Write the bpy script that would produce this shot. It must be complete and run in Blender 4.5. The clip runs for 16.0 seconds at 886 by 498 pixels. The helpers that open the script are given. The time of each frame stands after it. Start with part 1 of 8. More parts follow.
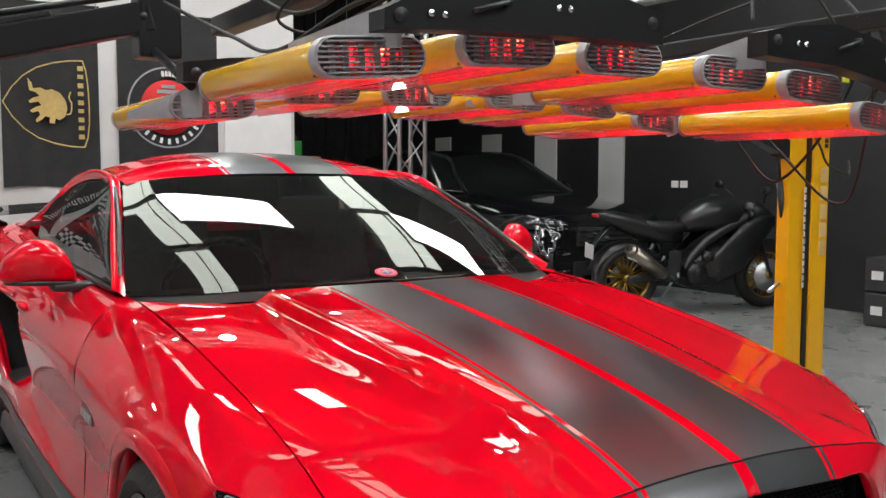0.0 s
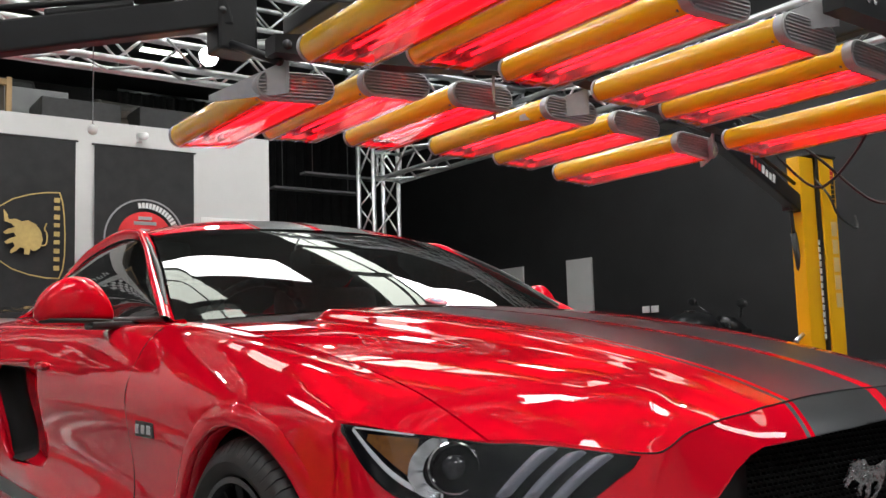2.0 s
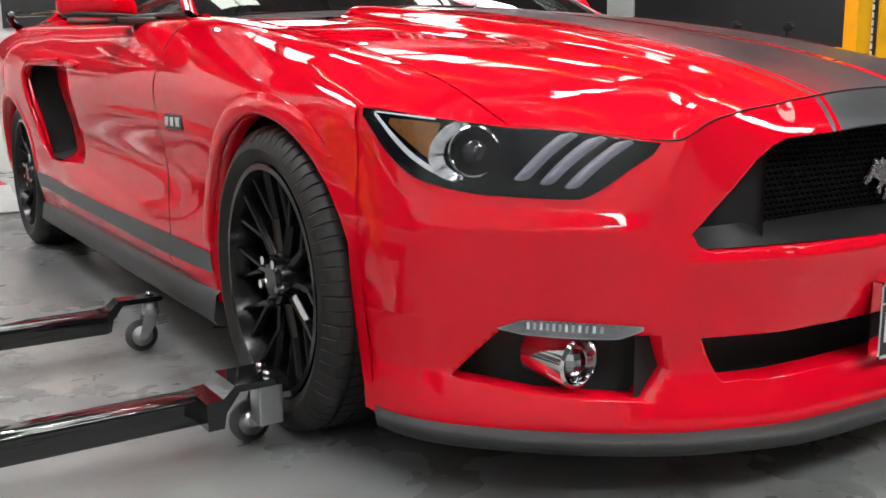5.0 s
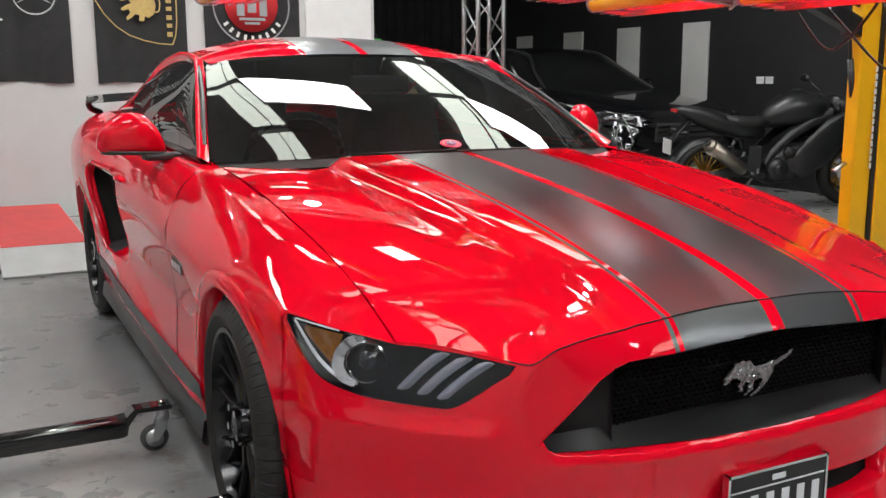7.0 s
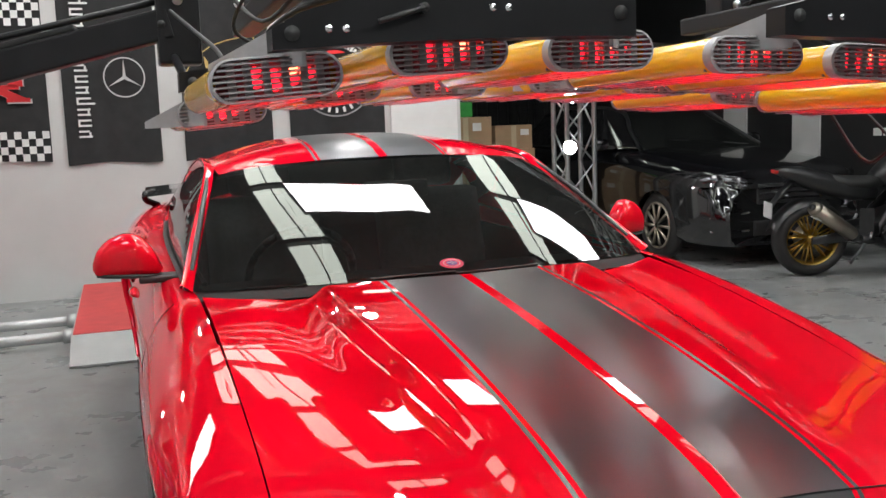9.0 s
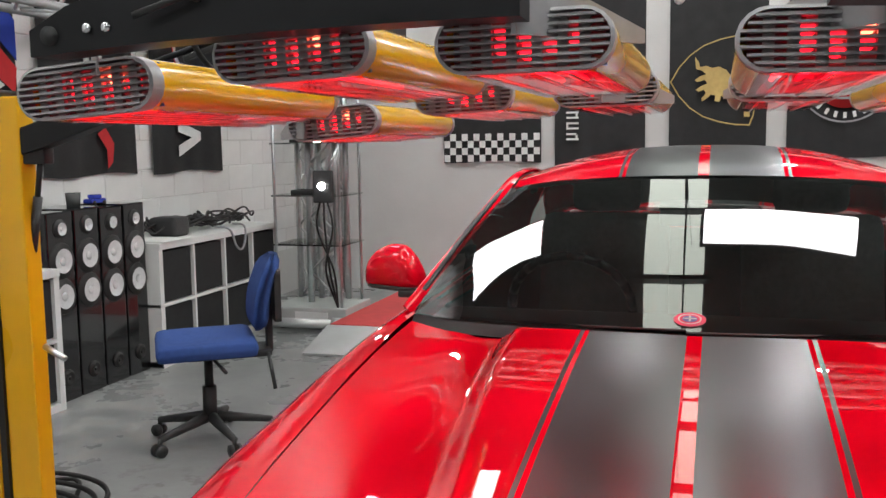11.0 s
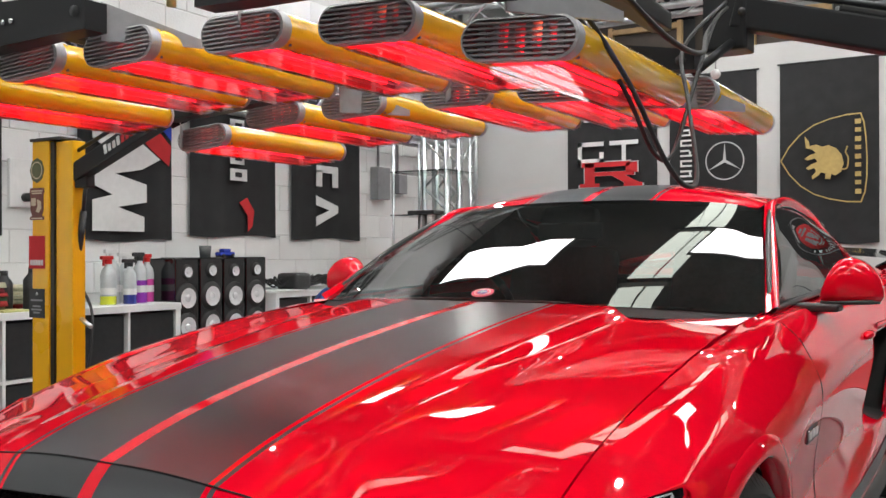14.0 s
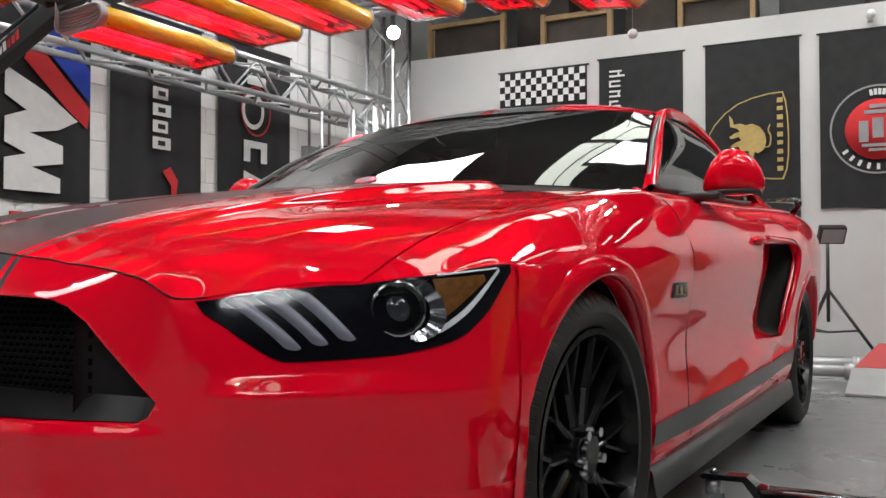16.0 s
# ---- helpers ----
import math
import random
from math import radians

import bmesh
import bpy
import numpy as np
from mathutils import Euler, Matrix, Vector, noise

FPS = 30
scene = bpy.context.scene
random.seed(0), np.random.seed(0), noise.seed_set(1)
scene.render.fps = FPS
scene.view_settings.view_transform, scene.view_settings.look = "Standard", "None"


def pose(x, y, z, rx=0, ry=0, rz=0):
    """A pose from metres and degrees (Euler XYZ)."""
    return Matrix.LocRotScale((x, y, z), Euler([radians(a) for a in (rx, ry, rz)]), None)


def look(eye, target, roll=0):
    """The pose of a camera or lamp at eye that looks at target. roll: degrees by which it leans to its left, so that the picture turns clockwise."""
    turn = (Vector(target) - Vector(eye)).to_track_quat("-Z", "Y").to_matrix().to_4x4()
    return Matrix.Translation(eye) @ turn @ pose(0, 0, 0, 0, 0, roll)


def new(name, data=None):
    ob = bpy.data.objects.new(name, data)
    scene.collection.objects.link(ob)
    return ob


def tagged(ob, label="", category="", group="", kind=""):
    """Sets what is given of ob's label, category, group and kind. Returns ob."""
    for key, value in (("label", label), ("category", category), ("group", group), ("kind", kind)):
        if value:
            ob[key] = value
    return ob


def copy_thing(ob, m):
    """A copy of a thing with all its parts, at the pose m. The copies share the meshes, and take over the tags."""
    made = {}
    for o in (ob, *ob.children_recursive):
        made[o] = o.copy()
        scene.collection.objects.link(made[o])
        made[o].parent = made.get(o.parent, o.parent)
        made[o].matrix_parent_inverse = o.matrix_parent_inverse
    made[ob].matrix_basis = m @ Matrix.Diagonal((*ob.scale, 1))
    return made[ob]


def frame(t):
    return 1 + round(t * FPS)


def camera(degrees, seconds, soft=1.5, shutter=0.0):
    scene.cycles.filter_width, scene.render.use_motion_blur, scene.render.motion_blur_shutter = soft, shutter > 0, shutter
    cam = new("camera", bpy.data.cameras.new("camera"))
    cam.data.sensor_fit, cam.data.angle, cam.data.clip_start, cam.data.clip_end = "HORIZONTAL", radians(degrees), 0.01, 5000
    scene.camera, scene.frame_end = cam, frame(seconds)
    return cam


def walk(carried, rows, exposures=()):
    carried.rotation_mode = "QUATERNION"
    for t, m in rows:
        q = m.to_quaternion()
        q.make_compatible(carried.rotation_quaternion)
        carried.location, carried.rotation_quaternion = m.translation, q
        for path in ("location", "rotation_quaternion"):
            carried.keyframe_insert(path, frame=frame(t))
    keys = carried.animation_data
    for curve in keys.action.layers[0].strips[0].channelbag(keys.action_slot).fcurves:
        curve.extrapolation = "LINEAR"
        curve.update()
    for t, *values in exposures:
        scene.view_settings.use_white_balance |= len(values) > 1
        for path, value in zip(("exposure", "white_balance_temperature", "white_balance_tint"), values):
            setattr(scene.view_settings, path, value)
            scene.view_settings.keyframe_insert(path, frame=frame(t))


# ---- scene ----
cam = camera(50.7, 16.0)
# seconds, place, turn
PATH = [
    (0, (-1.398, -1.962, 1.24), (-0.339, -0.273, 1.081), 0.1),
    (0.5, (-1.481, -1.846, 1.176), (-0.35, -0.199, 1.091), 1.0),
    (1, (-1.57, -1.75, 1.071), (-0.35, -0.165, 1.048), 0.4),
    (1.5, (-1.629, -1.75, 0.921), (-0.449, -0.138, 1.017), -1.1),
    (2, (-1.652, -1.752, 0.797), (-0.493, -0.135, 1.005), -1.8),
    (2.5, (-1.646, -1.754, 0.719), (-0.514, -0.122, 0.953), -2.5),
    (3, (-1.64, -1.757, 0.678), (-0.522, -0.106, 0.84), -2.3),
    (3.5, (-1.653, -1.74, 0.649), (-0.534, -0.083, 0.679), -2.1),
    (3.7, (-1.661, -1.737, 0.641), (-0.542, -0.079, 0.61), -2.0),
    (5.8, (-1.561, -1.811, 0.948), (-0.521, -0.166, 0.485), -0.8),
    (6, (-1.534, -1.846, 1.026), (-0.511, -0.192, 0.56), -0.8),
    (6.5, (-1.465, -1.982, 1.118), (-0.508, -0.274, 0.71), -0.5),
    (7, (-1.424, -2.147, 1.137), (-0.534, -0.391, 0.784), -0.2),
    (7.5, (-1.3, -2.259, 1.185), (-0.48, -0.464, 0.86), -1.0),
    (8, (-1.2, -2.297, 1.268), (-0.44, -0.467, 0.993), -2.1),
    (10.3, (-0.353, -1.599, 1.360), (-0.318, 0.386, 1.111), -1.8),
    (10.5, (-0.238, -1.590, 1.358), (-0.386, 0.391, 1.125), -1.9),
    (11, (0.045, -1.635, 1.352), (-0.518, 0.271, 1.127), -0.8),
    (11.5, (0.262, -1.778, 1.359), (-0.481, 0.066, 1.149), -1.3),
    (12, (0.515, -1.825, 1.36), (-0.385, -0.05, 1.155), -1.2),
    (12.5, (0.821, -1.813, 1.341), (-0.167, -0.089, 1.115), -0.6),
    (13, (1.012, -1.904, 1.303), (0.015, -0.187, 1.06), -0.5),
    (13.5, (1.188, -1.934, 1.227), (0.168, -0.222, 1.053), -0.2),
    (14, (1.329, -1.856, 1.057), (0.29, -0.147, 1.064), -0.1),
    (14.5, (1.38, -1.841, 0.874), (0.302, -0.165, 1.038), -0.8),
    (15, (1.427, -1.814, 0.755), (0.328, -0.152, 0.935), -2.0),
    (15.5, (1.456, -1.767, 0.687), (0.396, -0.077, 0.826), -1.3),
    (16, (1.49, -1.721, 0.656), (0.537, 0.037, 0.713), -0.0),
]
walk(cam, [(t, look(eye, target, roll)) for t, eye, target, roll in PATH], ((0.0, 0.38), (2.0, 0.25), (3.7, 0.46), (5.8, 1.12), (6.1, 1.02), (6.5, 0.64), (7.0, 0.58), (7.5, 0.55), (8.0, 0.56), (10.3, 0.2), (12.5, 0.22), (13.5, 0.34), (14.5, 0.30), (16.0, 0.28)))

# ---- light ----
world = bpy.data.worlds.new("World")
scene.world = world
world.use_nodes = True
world.node_tree.nodes["Background"].inputs[0].default_value = (0.75, 0.85, 1.0, 1)
world.node_tree.nodes["Background"].inputs[1].default_value = 0.20
scene.view_settings.exposure = 0.0


# ---- materials ----
def mat(name, colour, rough=0.5, metal=0.0, vary=0.15, scale=8.0, bump=0.0, bump_scale=60.0, coat=0.0, emit=0.0, emit_colour=None, spec=0.5, rough_vary=0.1):
    m = bpy.data.materials.new(name)
    m.use_nodes = True
    nt = m.node_tree
    b = nt.nodes["Principled BSDF"]
    b.inputs["Roughness"].default_value = rough
    b.inputs["Metallic"].default_value = metal
    b.inputs["Coat Weight"].default_value = coat
    b.inputs["Coat Roughness"].default_value = 0.02
    b.inputs["Specular IOR Level"].default_value = spec
    c = (*colour, 1)
    b.inputs["Base Color"].default_value = c
    if emit:
        b.inputs["Emission Color"].default_value = (*(emit_colour or colour), 1)
        b.inputs["Emission Strength"].default_value = emit
    if vary or bump or rough_vary:
        tc = nt.nodes.new("ShaderNodeTexCoord")
    if vary:
        n1 = nt.nodes.new("ShaderNodeTexNoise")
        n1.inputs["Scale"].default_value, n1.inputs["Detail"].default_value = scale, 6
        n2 = nt.nodes.new("ShaderNodeTexNoise")
        n2.inputs["Scale"].default_value, n2.inputs["Detail"].default_value = scale * 0.13, 3
        nt.links.new(tc.outputs["Object"], n1.inputs["Vector"])
        nt.links.new(tc.outputs["Object"], n2.inputs["Vector"])
        ad = nt.nodes.new("ShaderNodeMath")
        ad.operation = "ADD"
        nt.links.new(n1.outputs[0], ad.inputs[0])
        nt.links.new(n2.outputs[0], ad.inputs[1])
        mr = nt.nodes.new("ShaderNodeMapRange")
        mr.inputs[1].default_value, mr.inputs[2].default_value = 0.7, 1.3
        nt.links.new(ad.outputs[0], mr.inputs[0])
        mx = nt.nodes.new("ShaderNodeMix")
        mx.data_type = "RGBA"
        mx.inputs[6].default_value = (*[k * (1 - vary) for k in colour], 1)
        mx.inputs[7].default_value = (*[min(1, k * (1 + vary)) for k in colour], 1)
        nt.links.new(mr.outputs[0], mx.inputs[0])
        nt.links.new(mx.outputs[2], b.inputs["Base Color"])
        if rough_vary:
            r = nt.nodes.new("ShaderNodeMapRange")
            r.inputs[3].default_value, r.inputs[4].default_value = max(0.01, rough - rough_vary * rough), min(1, rough + rough_vary * rough)
            nt.links.new(n2.outputs[0], r.inputs[0])
            nt.links.new(r.outputs[0], b.inputs["Roughness"])
    if bump:
        n3 = nt.nodes.new("ShaderNodeTexNoise")
        n3.inputs["Scale"].default_value, n3.inputs["Detail"].default_value = bump_scale, 4
        nt.links.new(tc.outputs["Object"], n3.inputs["Vector"])
        bp = nt.nodes.new("ShaderNodeBump")
        bp.inputs["Strength"].default_value, bp.inputs["Distance"].default_value = bump, 0.01
        nt.links.new(n3.outputs[0], bp.inputs["Height"])
        nt.links.new(bp.outputs[0], b.inputs["Normal"])
    return m


def math_node(nt, op, a, b=None):
    n = nt.nodes.new("ShaderNodeMath")
    n.operation = op
    for k, v in enumerate((a, b)):
        if v is None:
            continue
        if isinstance(v, (int, float)):
            n.inputs[k].default_value = v
        else:
            nt.links.new(v, n.inputs[k])
    return n.outputs[0]


RED = (0.80, 0.0020, 0.019)
paint = mat("red_car_paint", RED, 0.45, 0.0, 0.04, 300, coat=1.0, rough_vary=0.0, spec=0.0)


def striped_paint():
    """Red paint with two satin graphite racing stripes and thin pinstripes, by the distance from the middle."""
    m = mat("striped_car_paint", RED, 0.45, 0.0, 0, coat=1.0, rough_vary=0, spec=0.0)
    nt = m.node_tree
    b = nt.nodes["Principled BSDF"]
    tc = nt.nodes.new("ShaderNodeTexCoord")
    sp = nt.nodes.new("ShaderNodeSeparateXYZ")
    nt.links.new(tc.outputs["Object"], sp.inputs[0])
    ax = math_node(nt, "ABSOLUTE", sp.outputs[0])
    main = math_node(nt, "MULTIPLY", math_node(nt, "GREATER_THAN", ax, 0.0165), math_node(nt, "LESS_THAN", ax, 0.236))
    pin = math_node(nt, "MULTIPLY", math_node(nt, "GREATER_THAN", ax, 0.247), math_node(nt, "LESS_THAN", ax, 0.257))
    both = math_node(nt, "MAXIMUM", main, pin)
    high = math_node(nt, "GREATER_THAN", sp.outputs[2], 0.60)
    f = math_node(nt, "MULTIPLY", both, high)
    mx = nt.nodes.new("ShaderNodeMix")
    mx.data_type = "RGBA"
    mx.inputs[6].default_value = (*RED, 1)
    nz = nt.nodes.new("ShaderNodeTexNoise")
    nz.inputs["Scale"].default_value = 900
    nt.links.new(tc.outputs["Object"], nz.inputs["Vector"])
    fl = nt.nodes.new("ShaderNodeMix")
    fl.data_type = "RGBA"
    fl.inputs[6].default_value, fl.inputs[7].default_value = (0.082, 0.084, 0.089, 1), (0.122, 0.125, 0.131, 1)
    nt.links.new(nz.outputs[0], fl.inputs[0])
    nt.links.new(fl.outputs[2], mx.inputs[7])
    nt.links.new(f, mx.inputs[0])
    nt.links.new(mx.outputs[2], b.inputs["Base Color"])
    nt.links.new(math_node(nt, "MULTIPLY", f, 0.62), b.inputs["Metallic"])
    nt.links.new(math_node(nt, "SUBTRACT", 0.45, math_node(nt, "MULTIPLY", f, 0.155)), b.inputs["Roughness"])
    nt.links.new(math_node(nt, "SUBTRACT", 1.0, math_node(nt, "MULTIPLY", f, 0.85)), b.inputs["Coat Weight"])
    nt.links.new(math_node(nt, "ADD", 0.01, math_node(nt, "MULTIPLY", f, 0.25)), b.inputs["Coat Roughness"])
    return m


paint_striped = striped_paint()


def glass_material(name, tint, ior=1.5, rough=0.0, haze=0.0):
    m = bpy.data.materials.new(name)
    m.use_nodes = True
    nt = m.node_tree
    nt.nodes.clear()
    out = nt.nodes.new("ShaderNodeOutputMaterial")
    tr = nt.nodes.new("ShaderNodeBsdfTransparent")
    tr.inputs[0].default_value = (*tint, 1)
    gl = nt.nodes.new("ShaderNodeBsdfGlossy")
    gl.inputs["Roughness"].default_value = rough
    fr = nt.nodes.new("ShaderNodeFresnel")
    fr.inputs[0].default_value = ior
    mx = nt.nodes.new("ShaderNodeMixShader")
    nt.links.new(fr.outputs[0], mx.inputs[0])
    body = tr
    if haze:
        # pale diffuse haze mixed in to lift the pane's darks, a little uneven
        df = nt.nodes.new("ShaderNodeBsdfDiffuse")
        df.inputs[0].default_value = (0.60, 0.64, 0.62, 1)
        nz = nt.nodes.new("ShaderNodeTexNoise")
        nz.inputs["Scale"].default_value = 3.0
        co = nt.nodes.new("ShaderNodeTexCoord")
        nt.links.new(co.outputs["Object"], nz.inputs["Vector"])
        body = nt.nodes.new("ShaderNodeMixShader")
        nt.links.new(math_node(nt, "MULTIPLY", nz.outputs[0], haze * 2), body.inputs[0])
        nt.links.new(tr.outputs[0], body.inputs[1])
        nt.links.new(df.outputs[0], body.inputs[2])
    nt.links.new(body.outputs[0], mx.inputs[1])
    nt.links.new(gl.outputs[0], mx.inputs[2])
    nt.links.new(mx.outputs[0], out.inputs[0])
    return m


screen_glass = glass_material("tinted_screen_glass", (0.42, 0.46, 0.45), 1.85, haze=0.017)
side_glass = glass_material("side_window_glass", (0.30, 0.32, 0.32), 1.7, haze=0.017)
lens_glass = glass_material("clear_lens", (0.94, 0.95, 0.97), 1.38)
lamp_black = mat("lamp_housing_black", (0.004, 0.004, 0.006), 0.12, 0, 0.2, 40, spec=0.22)
bar_lens = mat("frosted_bar_lens", (0.22, 0.22, 0.265), 0.30, 0, 0.1, 60)
dark_lens = mat("projector_glass", (0.02, 0.02, 0.025), 0.05, 0, 0, coat=0.3)
badge_chrome = mat("badge_chrome", (0.55, 0.55, 0.57), 0.14, 1.0, 0.2, 150, 0.8, 110)
reflector_chrome = mat("reflector_chrome", (0.50, 0.50, 0.52), 0.16, 1.0, 0.3, 60)
chrome_dull = mat("dull_chrome", (0.34, 0.34, 0.35), 0.14, 1.0, 0.3, 120)
sticker_pink = mat("pink_sticker", (0.75, 0.03, 0.12), 0.4, 0, 0.1, 60)
sticker_blue = mat("blue_sticker", (0.12, 0.10, 0.35), 0.4, 0, 0.3, 150)
black_gloss = mat("gloss_black", (0.010, 0.010, 0.011), 0.08, 0, 0, coat=0.6)
wheel_black = mat("wheel_black_enamel", (0.007, 0.007, 0.0075), 0.22, 0, 0.1, 30, spec=0.3, coat=0.15)
black_satin = mat("satin_black", (0.018, 0.018, 0.019), 0.35, 0, 0.2, 30)
black_plastic = mat("black_plastic", (0.028, 0.028, 0.029), 0.5, 0, 0.2, 20, 0.2, 400)
void_black = mat("underbody_black", (0.013, 0.013, 0.013), 0.8, 0, 0.2)
graphite = mat("graphite_vinyl", (0.075, 0.078, 0.082), 0.35, 0.3, 0.1, 200)
skirt_grey = mat("skirt_grey", (0.030, 0.031, 0.033), 0.4, 0.1, 0.15, 60)
rubber = mat("tyre_rubber", (0.014, 0.0125, 0.0125), 0.55, 0, 0.3, 20, 0.1, 150)
chrome = mat("chrome", (0.8, 0.8, 0.82), 0.08, 1.0, 0)
steel = mat("brushed_aluminium", (0.62, 0.63, 0.64), 0.32, 1.0, 0.15, 15)
amber = mat("amber_lens", (0.17, 0.062, 0.008), 0.25, 0, 0.35, 90, coat=0.4)
white_lens = mat("frosted_white_lens", (0.72, 0.73, 0.76), 0.25, 0, 0.05, 30, coat=0.5)
seat_grey = mat("seat_cloth_grey", (0.20, 0.20, 0.20), 0.8, 0, 0.2, 60, 0.3, 300)
disc_grey = mat("dark_brake_iron", (0.10, 0.095, 0.09), 0.45, 0.8, 0.3, 30)
castor_grey = mat("castor_grey_rubber", (0.16, 0.165, 0.17), 0.6, 0, 0.1, 40)


def sealed_concrete():
    """Grey sealed floor: cloudy tone, worn pale and dark patches with ragged edges, uneven gloss."""
    m = mat("sealed_concrete", (0.225, 0.23, 0.228), 0.34, 0, 0.16, 5.0, 0.05, 40, rough_vary=0.0)
    nt = m.node_tree
    b = nt.nodes["Principled BSDF"]
    src = b.inputs["Base Color"].links[0].from_socket
    tc = nt.nodes.new("ShaderNodeTexCoord")
    def noise(scale, detail, lo, hi):
        n = nt.nodes.new("ShaderNodeTexNoise")
        n.inputs["Scale"].default_value, n.inputs["Detail"].default_value, n.inputs["Roughness"].default_value = scale, detail, 0.65
        nt.links.new(tc.outputs["Object"], n.inputs["Vector"])
        r = nt.nodes.new("ShaderNodeMapRange")
        r.inputs[1].default_value, r.inputs[2].default_value = lo, hi
        nt.links.new(n.outputs[0], r.inputs[0])
        return r.outputs[0]
    worn = math_node(nt, "MULTIPLY", noise(0.8, 2, 0.50, 0.58), noise(7.0, 9, 0.50, 0.56))
    dirt = math_node(nt, "MULTIPLY", noise(0.55, 2, 0.52, 0.62), noise(9.0, 8, 0.54, 0.62))
    for fac, col, k in ((worn, (0.33, 0.32, 0.30), 0.6), (dirt, (0.12, 0.11, 0.105), 0.7)):
        mx = nt.nodes.new("ShaderNodeMix")
        mx.data_type = "RGBA"
        mx.inputs[7].default_value = (*col, 1)
        nt.links.new(src, mx.inputs[6])
        nt.links.new(math_node(nt, "MULTIPLY", fac, k), mx.inputs[0])
        src = mx.outputs[2]
    nt.links.new(src, b.inputs["Base Color"])
    nt.links.new(math_node(nt, "ADD", math_node(nt, "MULTIPLY", noise(2.0, 4, 0.3, 0.7), 0.22), math_node(nt, "ADD", 0.20, math_node(nt, "MULTIPLY", worn, 0.3))), b.inputs["Roughness"])
    return m


concrete = sealed_concrete()
white_block_mat = mat("white_painted_block", (0.66, 0.66, 0.645), 0.6, 0, 0.05, 3, 0.15, 25)
white_wall_mat = mat("white_painted_wall", (0.55, 0.55, 0.54), 0.6, 0, 0.05, 3, 0.15, 25)
black_wall_mat = mat("black_painted_wall", (0.016, 0.016, 0.017), 0.55, 0, 0.25, 3, 0.15, 30)
curtain_mat = mat("black_drape", (0.016, 0.016, 0.017), 0.9, 0, 0.3, 6)
dark_roof = mat("dark_roof_sheet", (0.05, 0.05, 0.052), 0.6, 0, 0.3, 3)
yellow = mat("yellow_powder_coat", (0.88, 0.45, 0.008), 0.28, 0, 0.04, 15, coat=0.3)
lamp_yellow = mat("yellow_lamp_housing", (0.93, 0.50, 0.008), 0.22, 0.0, 0.02, 6, coat=0.35)
inner_grey = mat("grey_inner_plate", (0.12, 0.11, 0.11), 0.6, 0, 0.15, 30)
grille_grey = mat("grey_cast_grille", (0.40, 0.39, 0.40), 0.42, 0.2, 0.10, 50)
beam_black = mat("black_steel_beam", (0.010, 0.010, 0.012), 0.42, 0.0, 0.25, 12, spec=0.35)
tube_red = mat("infrared_tube", (0.9, 0.03, 0.04), 0.3, 0, 0, emit=4.6, emit_colour=(1.0, 0.006, 0.016))
tube_hot = mat("infrared_filament", (1, 0.3, 0.1), 0.3, 0, 0, emit=8.0, emit_colour=(1.0, 0.12, 0.06))
port_red = mat("infrared_port", (0.6, 0.02, 0.03), 0.3, 0, 0, emit=2.2, emit_colour=(1.0, 0.010, 0.025))
reflector = mat("lamp_reflector", (0.80, 0.74, 0.74), 0.28, 1.0, 0.08, 30)
led_white = mat("led_white", (1, 1, 1), 0.5, 0, 0, emit=110.0, emit_colour=(1, 0.97, 0.94))
spot_led = mat("spot_led", (1, 1, 1), 0.5, 0, 0, emit=320.0, emit_colour=(1, 0.98, 0.96))
panel_white = mat("lit_panel", (1, 1, 1), 0.5, 0, 0, emit=11.0, emit_colour=(0.97, 0.98, 1.0))


# ---- building helpers ----
def part(name, bm, material, parent, label="", smooth=True):
    me = bpy.data.meshes.new(name)
    bm.normal_update()
    bm.to_mesh(me)
    bm.free()
    mats = material if isinstance(material, (list, tuple)) else [material]
    for k in mats:
        me.materials.append(k)
    if smooth:
        me.shade_smooth()
    ob = new(name, me)
    if parent is not None:
        ob.parent = parent
        ob.matrix_parent_inverse = parent.matrix_basis.inverted()
    if label:
        ob["label"] = label
    return ob


def thing(name, label, category, place=(0, 0, 0), group="", kind=""):
    e = new(name)
    e.empty_display_size = 0.1
    e.location = place
    return tagged(e, label, category, group, kind)


def smooth_by_angle(ob, deg=35):
    """Marks edges sharper than the angle."""
    me = ob.data
    bm = bmesh.new()
    bm.from_mesh(me)
    for e in bm.edges:
        if len(e.link_faces) == 2 and e.calc_face_angle(0) > radians(deg):
            e.smooth = False
    bm.to_mesh(me)
    bm.free()
    return ob


def interp(x, xs, ys):
    """Monotone cubic interpolation."""
    xs, ys = np.asarray(xs, float), np.asarray(ys, float)
    h = np.diff(xs)
    d = np.diff(ys) / h
    m = np.zeros_like(ys)
    m[0], m[-1] = d[0], d[-1]
    for k in range(1, len(xs) - 1):
        m[k] = 0 if d[k - 1] * d[k] <= 0 else 2 * d[k - 1] * d[k] / (d[k - 1] + d[k])
    x = np.clip(np.asarray(x, float), xs[0], xs[-1])
    k = np.clip(np.searchsorted(xs, x) - 1, 0, len(h) - 1)
    t = (x - xs[k]) / h[k]
    return ((2 * t**3 - 3 * t**2 + 1) * ys[k] + (t**3 - 2 * t**2 + t) * h[k] * m[k]
            + (-2 * t**3 + 3 * t**2) * ys[k + 1] + (t**3 - t**2) * h[k] * m[k + 1])


def step(x, a, b):
    t = np.clip((np.asarray(x, float) - a) / (b - a), 0, 1)
    return t * t * (3 - 2 * t)


